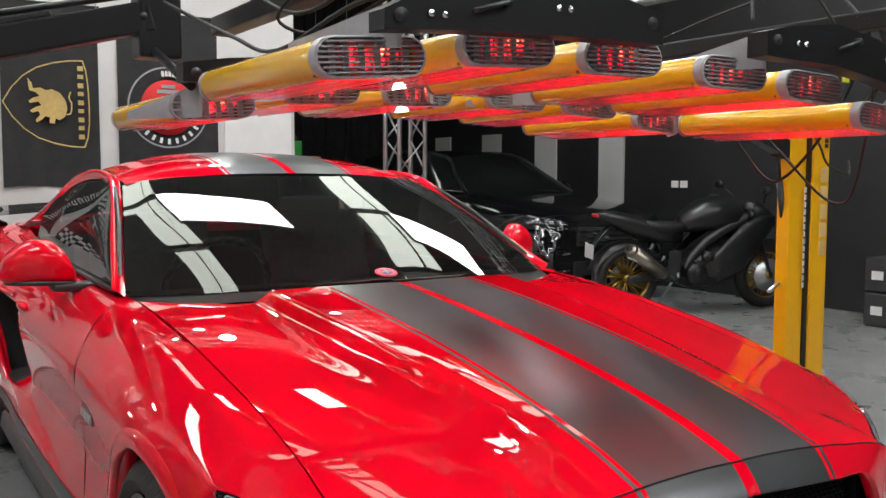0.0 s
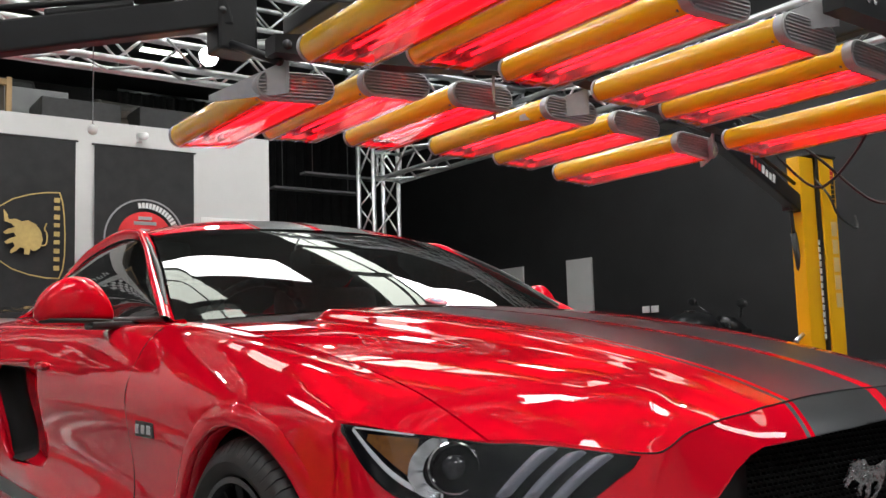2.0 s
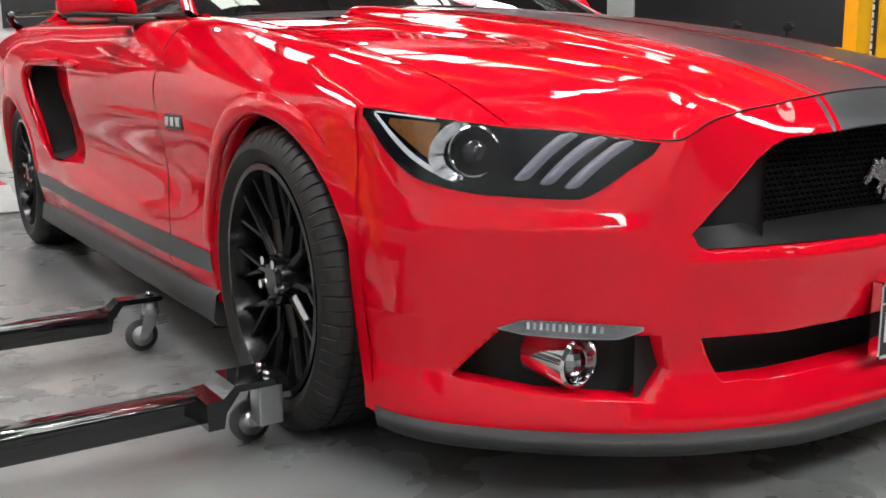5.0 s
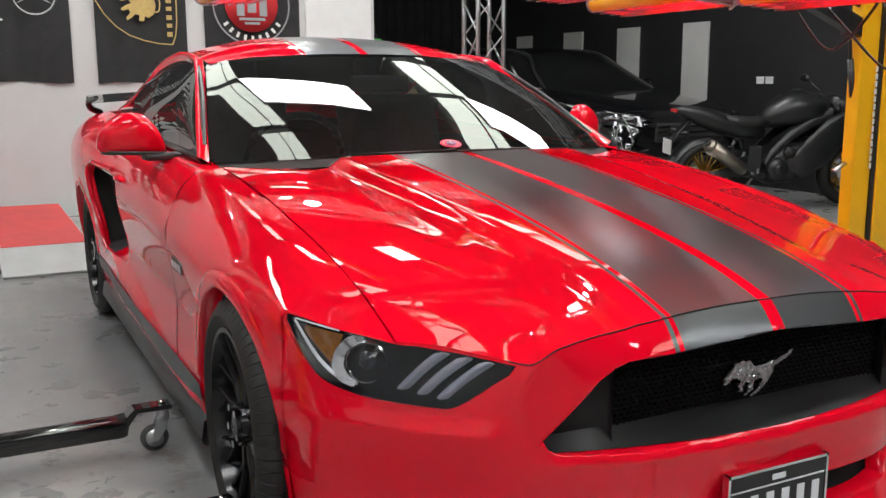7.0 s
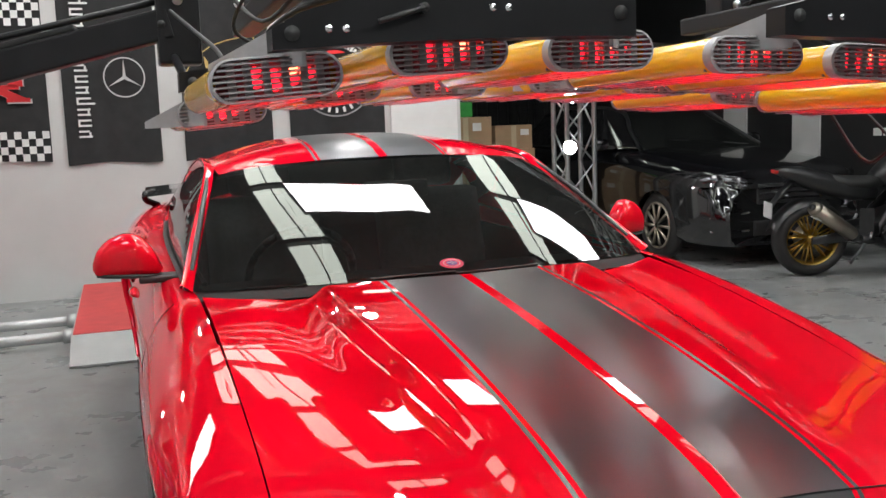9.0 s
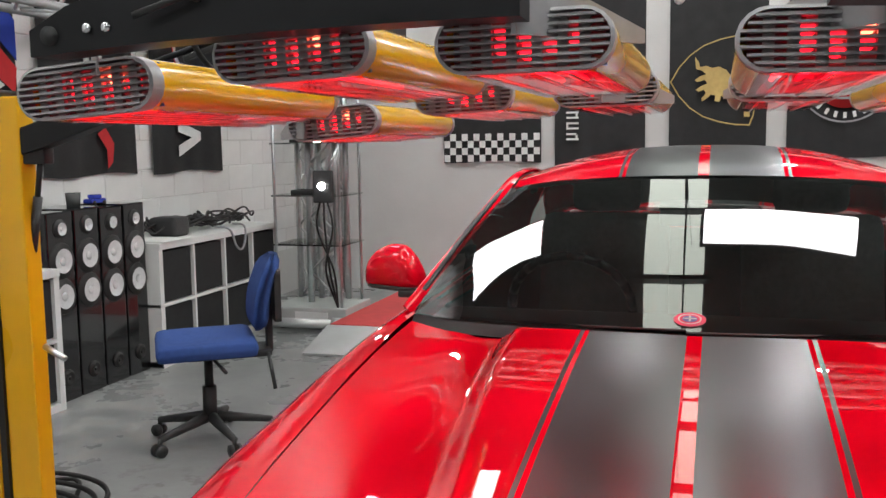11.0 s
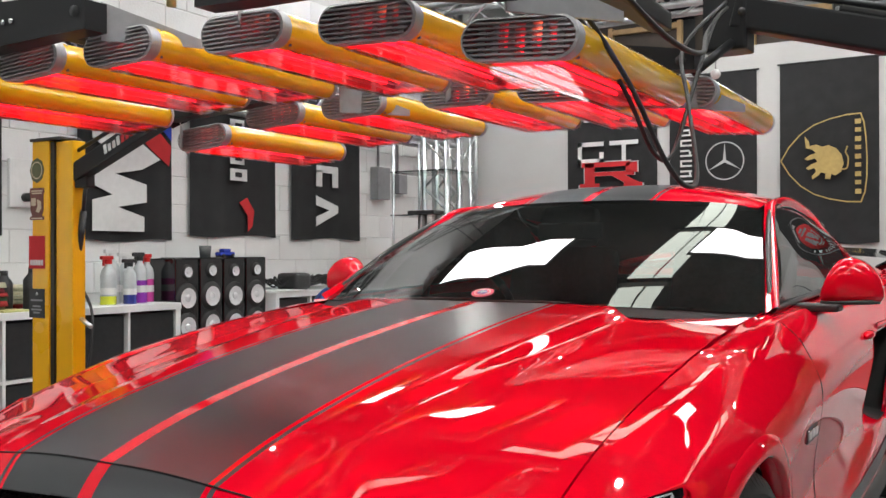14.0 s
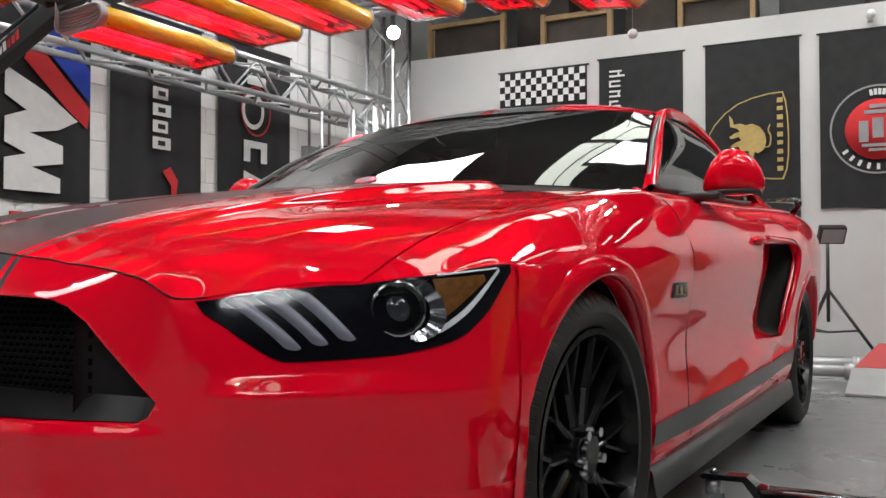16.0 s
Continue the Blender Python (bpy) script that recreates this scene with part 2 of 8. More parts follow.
def sheet(P, bm=None, flip=False):
    """A bmesh of a grid of points P[i][j]."""
    bm = bm or bmesh.new()
    n, m = len(P), len(P[0])
    v = [[bm.verts.new(P[i][j]) for j in range(m)] for i in range(n)]
    for i in range(n - 1):
        for j in range(m - 1):
            q = (v[i][j], v[i + 1][j], v[i + 1][j + 1], v[i][j + 1])
            bm.faces.new(q[::-1] if flip else q)
    return bm


def box(bm, x0, x1, y0, y1, z0, z1, bevel=0.0, m=None):
    r = bmesh.ops.create_cube(bm, size=1.0)
    vs = r["verts"]
    bmesh.ops.scale(bm, vec=(abs(x1 - x0), abs(y1 - y0), abs(z1 - z0)), verts=vs)
    bmesh.ops.translate(bm, vec=((x0 + x1) / 2, (y0 + y1) / 2, (z0 + z1) / 2), verts=vs)
    if bevel:
        es = list({e for v in vs for e in v.link_edges})
        r = bmesh.ops.bevel(bm, geom=es, offset=bevel, segments=2, affect="EDGES", profile=0.6)
        vs = list({v for f in r["faces"] for v in f.verts} | {v for v in vs if v.is_valid})
    if m is not None:
        bmesh.ops.transform(bm, matrix=m, verts=vs)
    return bm


def boxed(x0, x1, y0, y1, z0, z1, bevel=0.0, m=None):
    return box(bmesh.new(), x0, x1, y0, y1, z0, z1, bevel, m)


def rod(bm, a, b, r, seg=10, r2=None, caps=True):
    a, b = Vector(a), Vector(b)
    d = b - a
    q = d.to_track_quat("Z", "Y").to_matrix().to_4x4()
    bmesh.ops.create_cone(bm, cap_ends=caps, segments=seg, radius1=r, radius2=r if r2 is None else r2, depth=d.length,
                          matrix=Matrix.Translation((a + b) / 2) @ q)
    return bm


def tube(points, r, name="cable"):
    """A smooth round cable as a mesh along points."""
    bm = bmesh.new()
    pts = [Vector(p) for p in points]
    fine = []
    for k in range(len(pts) - 1):
        p0, p1, p2, p3 = pts[max(k - 1, 0)], pts[k], pts[k + 1], pts[min(k + 2, len(pts) - 1)]
        for s in range(6):
            t = s / 6
            fine.append(0.5 * (2 * p1 + (p2 - p0) * t + (2 * p0 - 5 * p1 + 4 * p2 - p3) * t * t + (3 * p1 - p0 - 3 * p2 + p3) * t**3))
    fine.append(pts[-1])
    rings = []
    up = Vector((0.13, 0.21, 0.97))
    for k, p in enumerate(fine):
        d = (fine[min(k + 1, len(fine) - 1)] - fine[max(k - 1, 0)]).normalized()
        s = d.cross(up).normalized()
        u = s.cross(d)
        rings.append([bm.verts.new(p + (s * math.cos(a) + u * math.sin(a)) * r) for a in [k2 * math.pi / 3 for k2 in range(6)]])
    for a, b in zip(rings, rings[1:]):
        for k in range(6):
            bm.faces.new((a[k], a[(k + 1) % 6], b[(k + 1) % 6], b[k]))
    return bm


def cut_out(bm, poly, axis, keep, lip=0.0, lip_dir=(0, 1, 0)):
    """Cuts a convex outline out of a sheet. poly: points in the two other axes; keep(centre): which faces may be cut."""
    ia, ib = [k for k in range(3) if k != axis]
    c = np.mean(poly, axis=0)
    n = len(poly)
    for k in range(n):
        p, q = poly[k], poly[(k + 1) % n]
        co, d = [0, 0, 0], [0, 0, 0]
        co[ia], co[ib] = p
        d[ia], d[ib] = q[1] - p[1], -(q[0] - p[0])
        if d[ia] * (c[0] - p[0]) + d[ib] * (c[1] - p[1]) > 0:
            d = [-x for x in d]
        lo = np.min(poly, axis=0) - 0.03
        hi = np.max(poly, axis=0) + 0.03
        fs = []
        for f in bm.faces:
            m = f.calc_center_median()
            if keep(m) and lo[0] < m[ia] < hi[0] and lo[1] < m[ib] < hi[1]:
                fs.append(f)
        geom = fs + list({e for f in fs for e in f.edges}) + list({v for f in fs for v in f.verts})
        bmesh.ops.bisect_plane(bm, geom=geom, plane_co=co, plane_no=d, dist=1e-5)

    def inside(m):
        for k in range(n):
            p, q = poly[k], poly[(k + 1) % n]
            s1 = (q[0] - p[0]) * (m[ib] - p[1]) - (q[1] - p[1]) * (m[ia] - p[0])
            s2 = (q[0] - p[0]) * (c[1] - p[1]) - (q[1] - p[1]) * (c[0] - p[0])
            if s1 * s2 < 0:
                return False
        return True
    dead = [f for f in bm.faces if keep(f.calc_center_median()) and inside(f.calc_center_median())]
    rim = {e for f in dead for e in f.edges if any(g not in dead for g in e.link_faces)}
    bmesh.ops.delete(bm, geom=dead, context="FACES")
    if lip:
        edges = [e for e in bm.edges if e in rim]
        r = bmesh.ops.extrude_edge_only(bm, edges=edges)
        vs = [g for g in r["geom"] if isinstance(g, bmesh.types.BMVert)]
        bmesh.ops.translate(bm, vec=Vector(lip_dir) * lip, verts=vs)
        for g in r["geom"]:
            if isinstance(g, bmesh.types.BMFace):
                g.smooth = False
    return bm

grille_black = mat("grille_surround_black", (0.011, 0.011, 0.012), 0.42, 0, 0.2, 40, spec=0.3)
mesh_black = mat("grille_mesh_black", (0.005, 0.005, 0.005), 0.7, 0, 0.2, 30, spec=0.08)

# ---- the red coupe ----
HOOD_C = ([-0.86, -0.80, -0.65, -0.50, -0.25, 0.0, 0.25, 0.52], [0.668, 0.693, 0.743, 0.778, 0.823, 0.859, 0.889, 0.916])
HOOD_E = ([-0.86, -0.70, -0.563, -0.368, -0.15, 0.0, 0.24, 0.45, 0.78], [0.49, 0.585, 0.645, 0.718, 0.770, 0.797, 0.836, 0.862, 0.888])


def hood_z(x, y):
    """Height of the bonnet: a crowned sheet with a raised centre dome that fades out towards the nose."""
    x, y = np.abs(np.asarray(x, float)), np.asarray(y, float)
    zc, ze = interp(y, *HOOD_C), interp(y, *HOOD_E)
    w = np.clip(x / 0.73, 0, 1.2)
    edge = 0.33 + 0.10 * step(y, -0.8, 0.5)
    rise = 0.004 + 0.026 * step(y, -0.7, 0.4)
    dome = rise * (1 - step(x, edge - 0.028, edge + 0.030))
    flute = -0.004 * np.exp(-((x - edge - 0.075) / 0.05) ** 2) * step(y, -0.6, 0.0)
    x0 = 0.485 - 0.095 * step(y, -0.75, -0.64)
    roll = step((x - x0) / (0.565 - x0), 0, 1)
    corner = -0.017 * roll * (1 - step(x, 0.61, 0.72)) * (1 - step(y, -0.72, -0.57))
    crown = 0.012 * step(x, 0.26, 0.46) * (1 - roll) * (1 - step(y, -0.77, -0.60))
    return ze + (zc - ze - rise) * (1 - w**2.3) + dome + flute + corner + crown


NOSE = ([0, 0.25, 0.40, 0.50, 0.53, 0.56, 0.64, 0.722], [-0.784, -0.778, -0.771, -0.763, -0.753, -0.713, -0.637, -0.563])
COWL = ([0, 0.40, 0.60, 0.735], [0.50, 0.53, 0.605, 0.70])


def bonnet():
    P = []
    us = np.linspace(-1, 1, 181)
    for s in np.linspace(0, 1, 81):
        row = []
        for u in us:
            a = abs(u)
            xf, xb = 0.722 * a, 0.735 * a
            yf, yb = float(interp(xf, *NOSE)), float(interp(xb, *COWL))
            x = (xf + (xb - xf) * s)
            y = yf + (yb - yf) * s
            z = float(hood_z(x, y))
            row.append((math.copysign(x, u), y, z))
        P.append(row)
    bm = sheet(P, flip=True)
    # folded rim
    edges = [e for e in bm.edges if e.is_boundary]
    r = bmesh.ops.extrude_edge_only(bm, edges=edges)
    vs = [g for g in r["geom"] if isinstance(g, bmesh.types.BMVert)]
    bmesh.ops.translate(bm, vec=(0, 0, -0.02), verts=vs)
    for e in edges:
        e.smooth = False
    return bm


BELT_K = [0, 0.30, 0.52, 0.61, 0.78, 0.90, 0.96, 1.0]
BELT = [(0, -0.862), (0.30, -0.838), (0.50, -0.770), (0.62, -0.697), (0.748, -0.585), (0.855, -0.452), (0.8785, -0.385), (0.8868, -0.342)]
TOP_K = [0, 0.30, 0.52, 0.61, 0.78, 0.90, 1.0]
TOP_X = [0, 0.30, 0.505, 0.556, 0.7215, 0.81, 0.872]


def nose_edge(a):
    """Upper rim of the bumper: along the bonnet's front edge, then over the headlamp to the wing."""
    x = float(interp(a, TOP_K, TOP_X))
    y = float(interp(x, *NOSE))
    z = float(hood_z(x, y)) - 0.003
    if a > 0.78:
        s = (a - 0.78) / 0.22
        z0 = float(hood_z(0.7215, -0.563)) - 0.003
        y = -0.563 + 0.218 * s
        z = z0 + (0.680 - z0) * s
    return x, y - 0.004, z


def nose_point(a, z):
    """The front bumper's skin: a runs from the middle (0) to the wheel arch (1)."""
    bx, by = float(interp(a, BELT_K, [p[0] for p in BELT])), float(interp(a, BELT_K, [p[1] for p in BELT]))
    tx, ty, tz = nose_edge(min(a, 1.0))
    lo = 0.475
    w = min(1.0, max(0.0, (z - lo) / max(tz - lo, 0.05))) ** (1.8 + 1.5 * (1 - float(step(a, 0.44, 0.56))))
    under = min(1.2, max(0.0, (0.475 - z) / 0.2))
    x = bx + (tx - bx) * w - 0.018 * under**1.5 * a
    y = by + (ty - by) * w + 0.048 * under**1.5 * (1 - 0.75 * a)
    # chin comes forward again
    y -= 0.052 * float(step(-z, -0.28, -0.15)) * (1 - 0.6 * a)
    # ledge below the headlamp
    shelf = max(0.0, 1 - (z - 0.488) / 0.030) if z > 0.488 else max(0.0, 1 - (0.488 - z) / 0.11)
    y -= 0.015 * shelf ** 1.15 * float(step(a, 0.572, 0.600)) * (1 - float(step(a, 0.72, 0.98)))
    # soft rib under the grille
    rib = max(0.0, 1 - (z - 0.434) / 0.014) if z > 0.434 else max(0.0, 1 - (0.434 - z) / 0.07)
    y -= 0.009 * rib ** 1.2 * (1 - float(step(a, 0.515, 0.545)))
    # crease between the headlamp and the grille
    y -= 0.006 * max(0.0, 1 - abs(a - 0.566) / 0.028) * float(step(z, 0.49, 0.54)) * (1 - float(step(z, 0.60, 0.64)))
    return x, y, min(z, tz)


def nose_top(a):
    return nose_edge(min(a, 1.0))[2]


def nose_patch(a0, a1, z0, z1, off, side, n=14, m=8, shape=None):
    """A piece of the bumper's skin, moved outwards. shape(u, v) may bend its outline: returns a, z."""
    P = []
    for i in range(n + 1):
        row = []
        for j in range(m + 1):
            u, v = i / n, j / m
            a, z = shape(u, v) if shape else (a0 + (a1 - a0) * u, z0 + (z1 - z0) * v)
            p = Vector(nose_point(a, z))
            e = 1e-3
            du = Vector(nose_point(min(a + e, 1.05), z)) - Vector(nose_point(a - e, z))
            dv = Vector(nose_point(a, z + e)) - Vector(nose_point(a, z - e))
            nn = du.cross(dv)
            nn = nn.normalized() if nn.length > 1e-9 else Vector((0, -1, 0))
            if nn.y > 0:
                nn = -nn
            p = p + nn * (off(u, v) if callable(off) else off)
            row.append((p.x * side, p.y, p.z))
        P.append(row)
    return sheet(P, flip=side > 0)


GRILLE = [(-0.505, 0.458), (-0.485, 0.448), (0.485, 0.448), (0.505, 0.458), (0.516, 0.478), (0.418, 0.590), (0.385, 0.612), (0.355, 0.622), (0.0, 0.645), (-0.355, 0.622), (-0.385, 0.612), (-0.418, 0.590), (-0.516, 0.478)]
INTAKE = [(-0.435, 0.222), (0.435, 0.222), (0.475, 0.300), (-0.475, 0.300)]
FOG = [(0.555, 0.197), (0.68, 0.205), (0.795, 0.228), (0.742, 0.318), (0.540, 0.308), (0.517, 0.245)]


def bumper():
    P = []
    zz = np.linspace(0, 1, 111)
    aa = np.linspace(-1, 1, 201)
    for t in zz:
        row = []
        for a in aa:
            z = 0.135 + (nose_top(abs(a)) - 0.135) * t
            x, y, z = nose_point(abs(a), z)
            row.append((math.copysign(x, a), y, z))
        # the skin runs on a little under the wing
        row = [(row[0][0] - 0.0005, row[0][1] + 0.03, z)] + row + [(row[-1][0] + 0.0005, row[-1][1] + 0.03, z)]
        P.append(row)
    bm = sheet(P)
    front = lambda m: m.y < -0.3
    cut_out(bm, GRILLE, 1, front, 0.035, (0, 1, 0))
    cut_out(bm, INTAKE, 1, front, 0.05, (0, 1, 0))
    cut_out(bm, FOG, 1, lambda m: m.x > 0.3, 0.06, (-0.2, 1, 0))
    cut_out(bm, [(-x, z) for x, z in FOG], 1, lambda m: m.x < -0.3, 0.06, (0.2, 1, 0))
    bmesh.ops.recalc_face_normals(bm, faces=bm.faces)
    return bm


# side: rows from the bonnet's edge down to the sill, keyed along the length
SIDE_Y = [-0.345, -0.15, 0.0, 0.35, 0.72, 1.2, 1.8, 2.3, 2.72, 3.2, 3.55, 3.80]
SIDE = [
    ([0.735, 0.737, 0.738, 0.740, 0.748, 0.762, 0.768, 0.760, 0.755, 0.72, 0.66, 0.55], [0.722, 0.768, 0.795, 0.848, 0.886, 0.897, 0.918, 0.945, 0.965, 0.985, 0.98, 0.95]),
    ([0.800, 0.802, 0.805, 0.812, 0.812, 0.822, 0.832, 0.838, 0.845, 0.82, 0.76, 0.62], [0.705, 0.762, 0.790, 0.838, 0.872, 0.888, 0.906, 0.930, 0.945, 0.955, 0.95, 0.92]),
    ([0.872, 0.876, 0.880, 0.880, 0.876, 0.880, 0.888, 0.905, 0.920, 0.90, 0.83, 0.68], [0.672, 0.715, 0.738, 0.770, 0.800, 0.818, 0.838, 0.862, 0.872, 0.88, 0.87, 0.85]),
    ([0.8885, 0.912, 0.922, 0.920, 0.915, 0.918, 0.928, 0.945, 0.955, 0.935, 0.86, 0.72], [0.600, 0.640, 0.660, 0.675, 0.690, 0.705, 0.725, 0.745, 0.750, 0.76, 0.76, 0.75]),
    ([0.889, 0.912, 0.920, 0.909, 0.896, 0.890, 0.896, 0.925, 0.945, 0.925, 0.86, 0.74], [0.460, 0.490, 0.500, 0.500, 0.500, 0.505, 0.510, 0.530, 0.540, 0.56, 0.58, 0.60]),
    ([0.888, 0.902, 0.908, 0.909, 0.910, 0.908, 0.908, 0.918, 0.925, 0.905, 0.86, 0.74], [0.300, 0.330, 0.340, 0.335, 0.330, 0.330, 0.335, 0.345, 0.35, 0.38, 0.42, 0.45]),
    ([0.860, 0.870, 0.875, 0.890, 0.892, 0.890, 0.890, 0.892, 0.895, 0.875, 0.84, 0.72], [0.190, 0.200, 0.200, 0.200, 0.200, 0.200, 0.200, 0.205, 0.21, 0.24, 0.30, 0.33]),
]
SIDE_START = [-0.563, -0.455, -0.348, -0.348, -0.348, -0.348, -0.348]


def side_row(k, y):
    return float(interp(y, SIDE_Y, SIDE[k][0])), float(interp(y, SIDE_Y, SIDE[k][1]))


def sill_crease(y, z):
    """The lower door swells outwards below a line that climbs from the front arch to the scoop."""
    line = 0.300 + 0.112 * (y - 0.40)
    on = float(step(y, 0.36, 0.48)) * (1 - float(step(y, 1.75, 2.2)))
    return 0.016 * on * min(1.0, max(0.0, (line - z) / 0.055)) * float(step(z, 0.222, 0.262))


def side_x(y, z):
    """Half-width of the car's flank at y and height z."""
    pts = [side_row(k, y) for k in range(7)]
    pts = sorted(pts, key=lambda p: p[1])
    return float(interp(z, [p[1] for p in pts], [p[0] for p in pts])) + sill_crease(y, z)


def arch_flare(sx, y0):
    """Raised lip round a wheel arch."""
    P = []
    for a in np.linspace(6, 150 if y0 < 1 else 172, 48):
        fade = 1 - float(step(a, 118, 150)) if y0 < 1 else 1.0
        row = []
        for r, off in ((0.343, -0.012), (0.344, 0.004), (0.350, 0.0085), (0.362, 0.0095), (0.376, 0.0085), (0.384, 0.0035), (0.392, -0.0015)):
            y, z = y0 + r * math.cos(radians(a)), 0.312 + r * math.sin(radians(a))
            row.append(((side_x(max(y, -0.345), z) + (off * 0.42 if off > 0 else off) * fade - 0.004 * (1 - fade)) * sx, y, z))
        P.append(row)
    return sheet(P, flip=sx > 0)


ARCH = [(0.345 * math.cos(math.radians(a)), 0.312 + 0.345 * math.sin(math.radians(a))) for a in range(0, 181, 10)] + [(-0.35, 0.0), (0.35, 0.0)]
SCOOP = [(1.70, 0.770), (2.20, 0.782), (2.27, 0.775), (2.31, 0.735), (2.17, 0.47), (2.12, 0.432), (2.06, 0.425), (1.645, 0.440), (1.615, 0.465), (1.665, 0.755)]


def flank(sx):
    ys = np.concatenate([np.linspace(-0.345, 0.40, 40), np.linspace(0.42, 2.3, 60), np.linspace(2.34, 3.8, 50)])
    P = []
    for y in ys:
        ctrl = []
        for k in range(7):
            x, z = side_row(k, y)
            sh = (SIDE_START[k] + 0.345) * (1 - float(step(y, -0.345, 0.25)))
            if k == 0 and y < 0.25:
                yy = y + sh
                z, x = float(interp(yy, *HOOD_E)), 0.7245 + 0.011 * float(step(yy, -0.56, 0.5)) + 0.0015
                ctrl.append((x, yy, z))
            elif k == 1 and y < 0.25:
                yy = y + sh
                z = float(interp(yy, [-0.455, -0.30, -0.1, 0.1, 0.35], [0.660, 0.716, 0.770, 0.804, 0.838]))
                ctrl.append((x + 0.012 * (1 - float(step(yy, -0.455, -0.2))), yy, z))
            else:
                z0 = SIDE[k][1][0]
                x += (nose_point(1.0, z0)[0] + 0.0012 - SIDE[k][0][0]) * (1 - float(step(y, -0.345, -0.08)))
                ctrl.append((x, y + sh, z))
        c = np.array(ctrl)
        row = []
        for k in range(6):
            p0, p1, p2, p3 = c[max(k - 1, 0)], c[k], c[k + 1], c[min(k + 2, 6)]
            m = 12 if k > 3 else 8
            for s in range(m if k < 5 else m + 1):
                t = s / m
                q = 0.5 * (2 * p1 + (p2 - p0) * t + (2 * p0 - 5 * p1 + 4 * p2 - p3) * t * t + (3 * p1 - p0 - 3 * p2 + p3) * t**3)
                row.append(((q[0] + sill_crease(q[1], q[2])) * sx, q[1], q[2]))
        P.append(row)
    bm = sheet(P, flip=sx < 0)
    anyf = lambda m: True
    cut_out(bm, ARCH, 0, anyf, 0.05, (-sx, 0, 0))
    cut_out(bm, [(y + 2.72, z) for y, z in ARCH], 0, anyf, 0.05, (-sx, 0, 0))
    cut_out(bm, SCOOP, 0, anyf, 0.02, (-sx, 0, 0))
    return bm


# upper body
WS_BASE = [(0, 0.53, 0.913), (0.25, 0.547, 0.911), (0.50, 0.617, 0.903), (0.66, 0.703, 0.893), (0.755, 0.775, 0.888)]
WS_TOP = [(0, 1.352, 1.243), (0.2, 1.355, 1.241), (0.40, 1.365, 1.232), (0.53, 1.38, 1.218), (0.61, 1.40, 1.200)]


def along(pts, t):
    k = np.linspace(0, 1, len(pts))
    return Vector([float(interp(t, k, [p[q] for p in pts])) for q in range(3)])


def windscreen():
    P = []
    for i in range(21):
        v = i / 20
        row = []
        for j in range(41):
            u = -1 + j / 20
            a = along(WS_BASE, abs(u))
            b = along(WS_TOP, abs(u))
            p = a.lerp(b, v) + Vector((0, -0.35, 0.94)) * (0.015 + 0.007 * u**4) * math.sin(math.pi * v)
            row.append((math.copysign(p.x, u), p.y, p.z))
        P.append(row)
    return sheet(P, flip=True)


ROOF_Y = [1.34, 1.45, 1.65, 1.95, 2.25, 2.6, 2.95, 3.2]
ROOF_Z = [1.243, 1.279, 1.315, 1.332, 1.318, 1.245, 1.125, 1.02]
ROOF_W = [0.60, 0.605, 0.61, 0.605, 0.59, 0.56, 0.53, 0.52]
ROOF_D = [0.040, 0.055, 0.080, 0.095, 0.10, 0.09, 0.07, 0.05]


def roof_point(u, y):
    w = float(interp(y, ROOF_Y, ROOF_W))
    z = float(interp(y, ROOF_Y, ROOF_Z)) - float(interp(y, ROOF_Y, ROOF_D)) * abs(u) ** 2.6
    yy = y + 0.05 * u * u * (1 - float(step(y, 1.34, 1.7)))
    return (w * u, yy, z)


def roof_panel(y0, y1, off=0.0, n=30):
    P = [[tuple(Vector(roof_point(u, y)) + Vector((0, 0, off))) for u in np.linspace(-1, 1, 41)] for y in np.linspace(y0, y1, n)]
    return sheet(P, flip=True)


# side glass outline: lower edge on the door, upper edge under the roof rail
def glass_edge(sx):
    lower = [(0.765, 0.80, 0.897), (0.770, 1.2, 0.912), (0.772, 1.6, 0.925), (0.765, 2.0, 0.940), (0.745, 2.35, 0.962)]
    upper = [(0.745, 0.86, 0.935), (0.672, 1.18, 1.11), (0.622, 1.50, 1.215), (0.612, 1.85, 1.232), (0.640, 2.35, 1.165)]
    return lower, upper


def side_window(sx, y_from=0.0, y_to=1.0, off=0.0):
    lower, upper = glass_edge(sx)
    P = []
    for t in np.linspace(y_from, y_to, 25):
        a, b = along(lower, t), along(upper, t)
        row = []
        for v in np.linspace(0, 1, 9):
            p = a.lerp(b, v) + Vector((1, 0, 0.3)) * (0.022 * math.sin(math.pi * v) + off)
            row.append((p.x * sx, p.y, p.z))
        P.append(row)
    return sheet(P, flip=sx < 0)


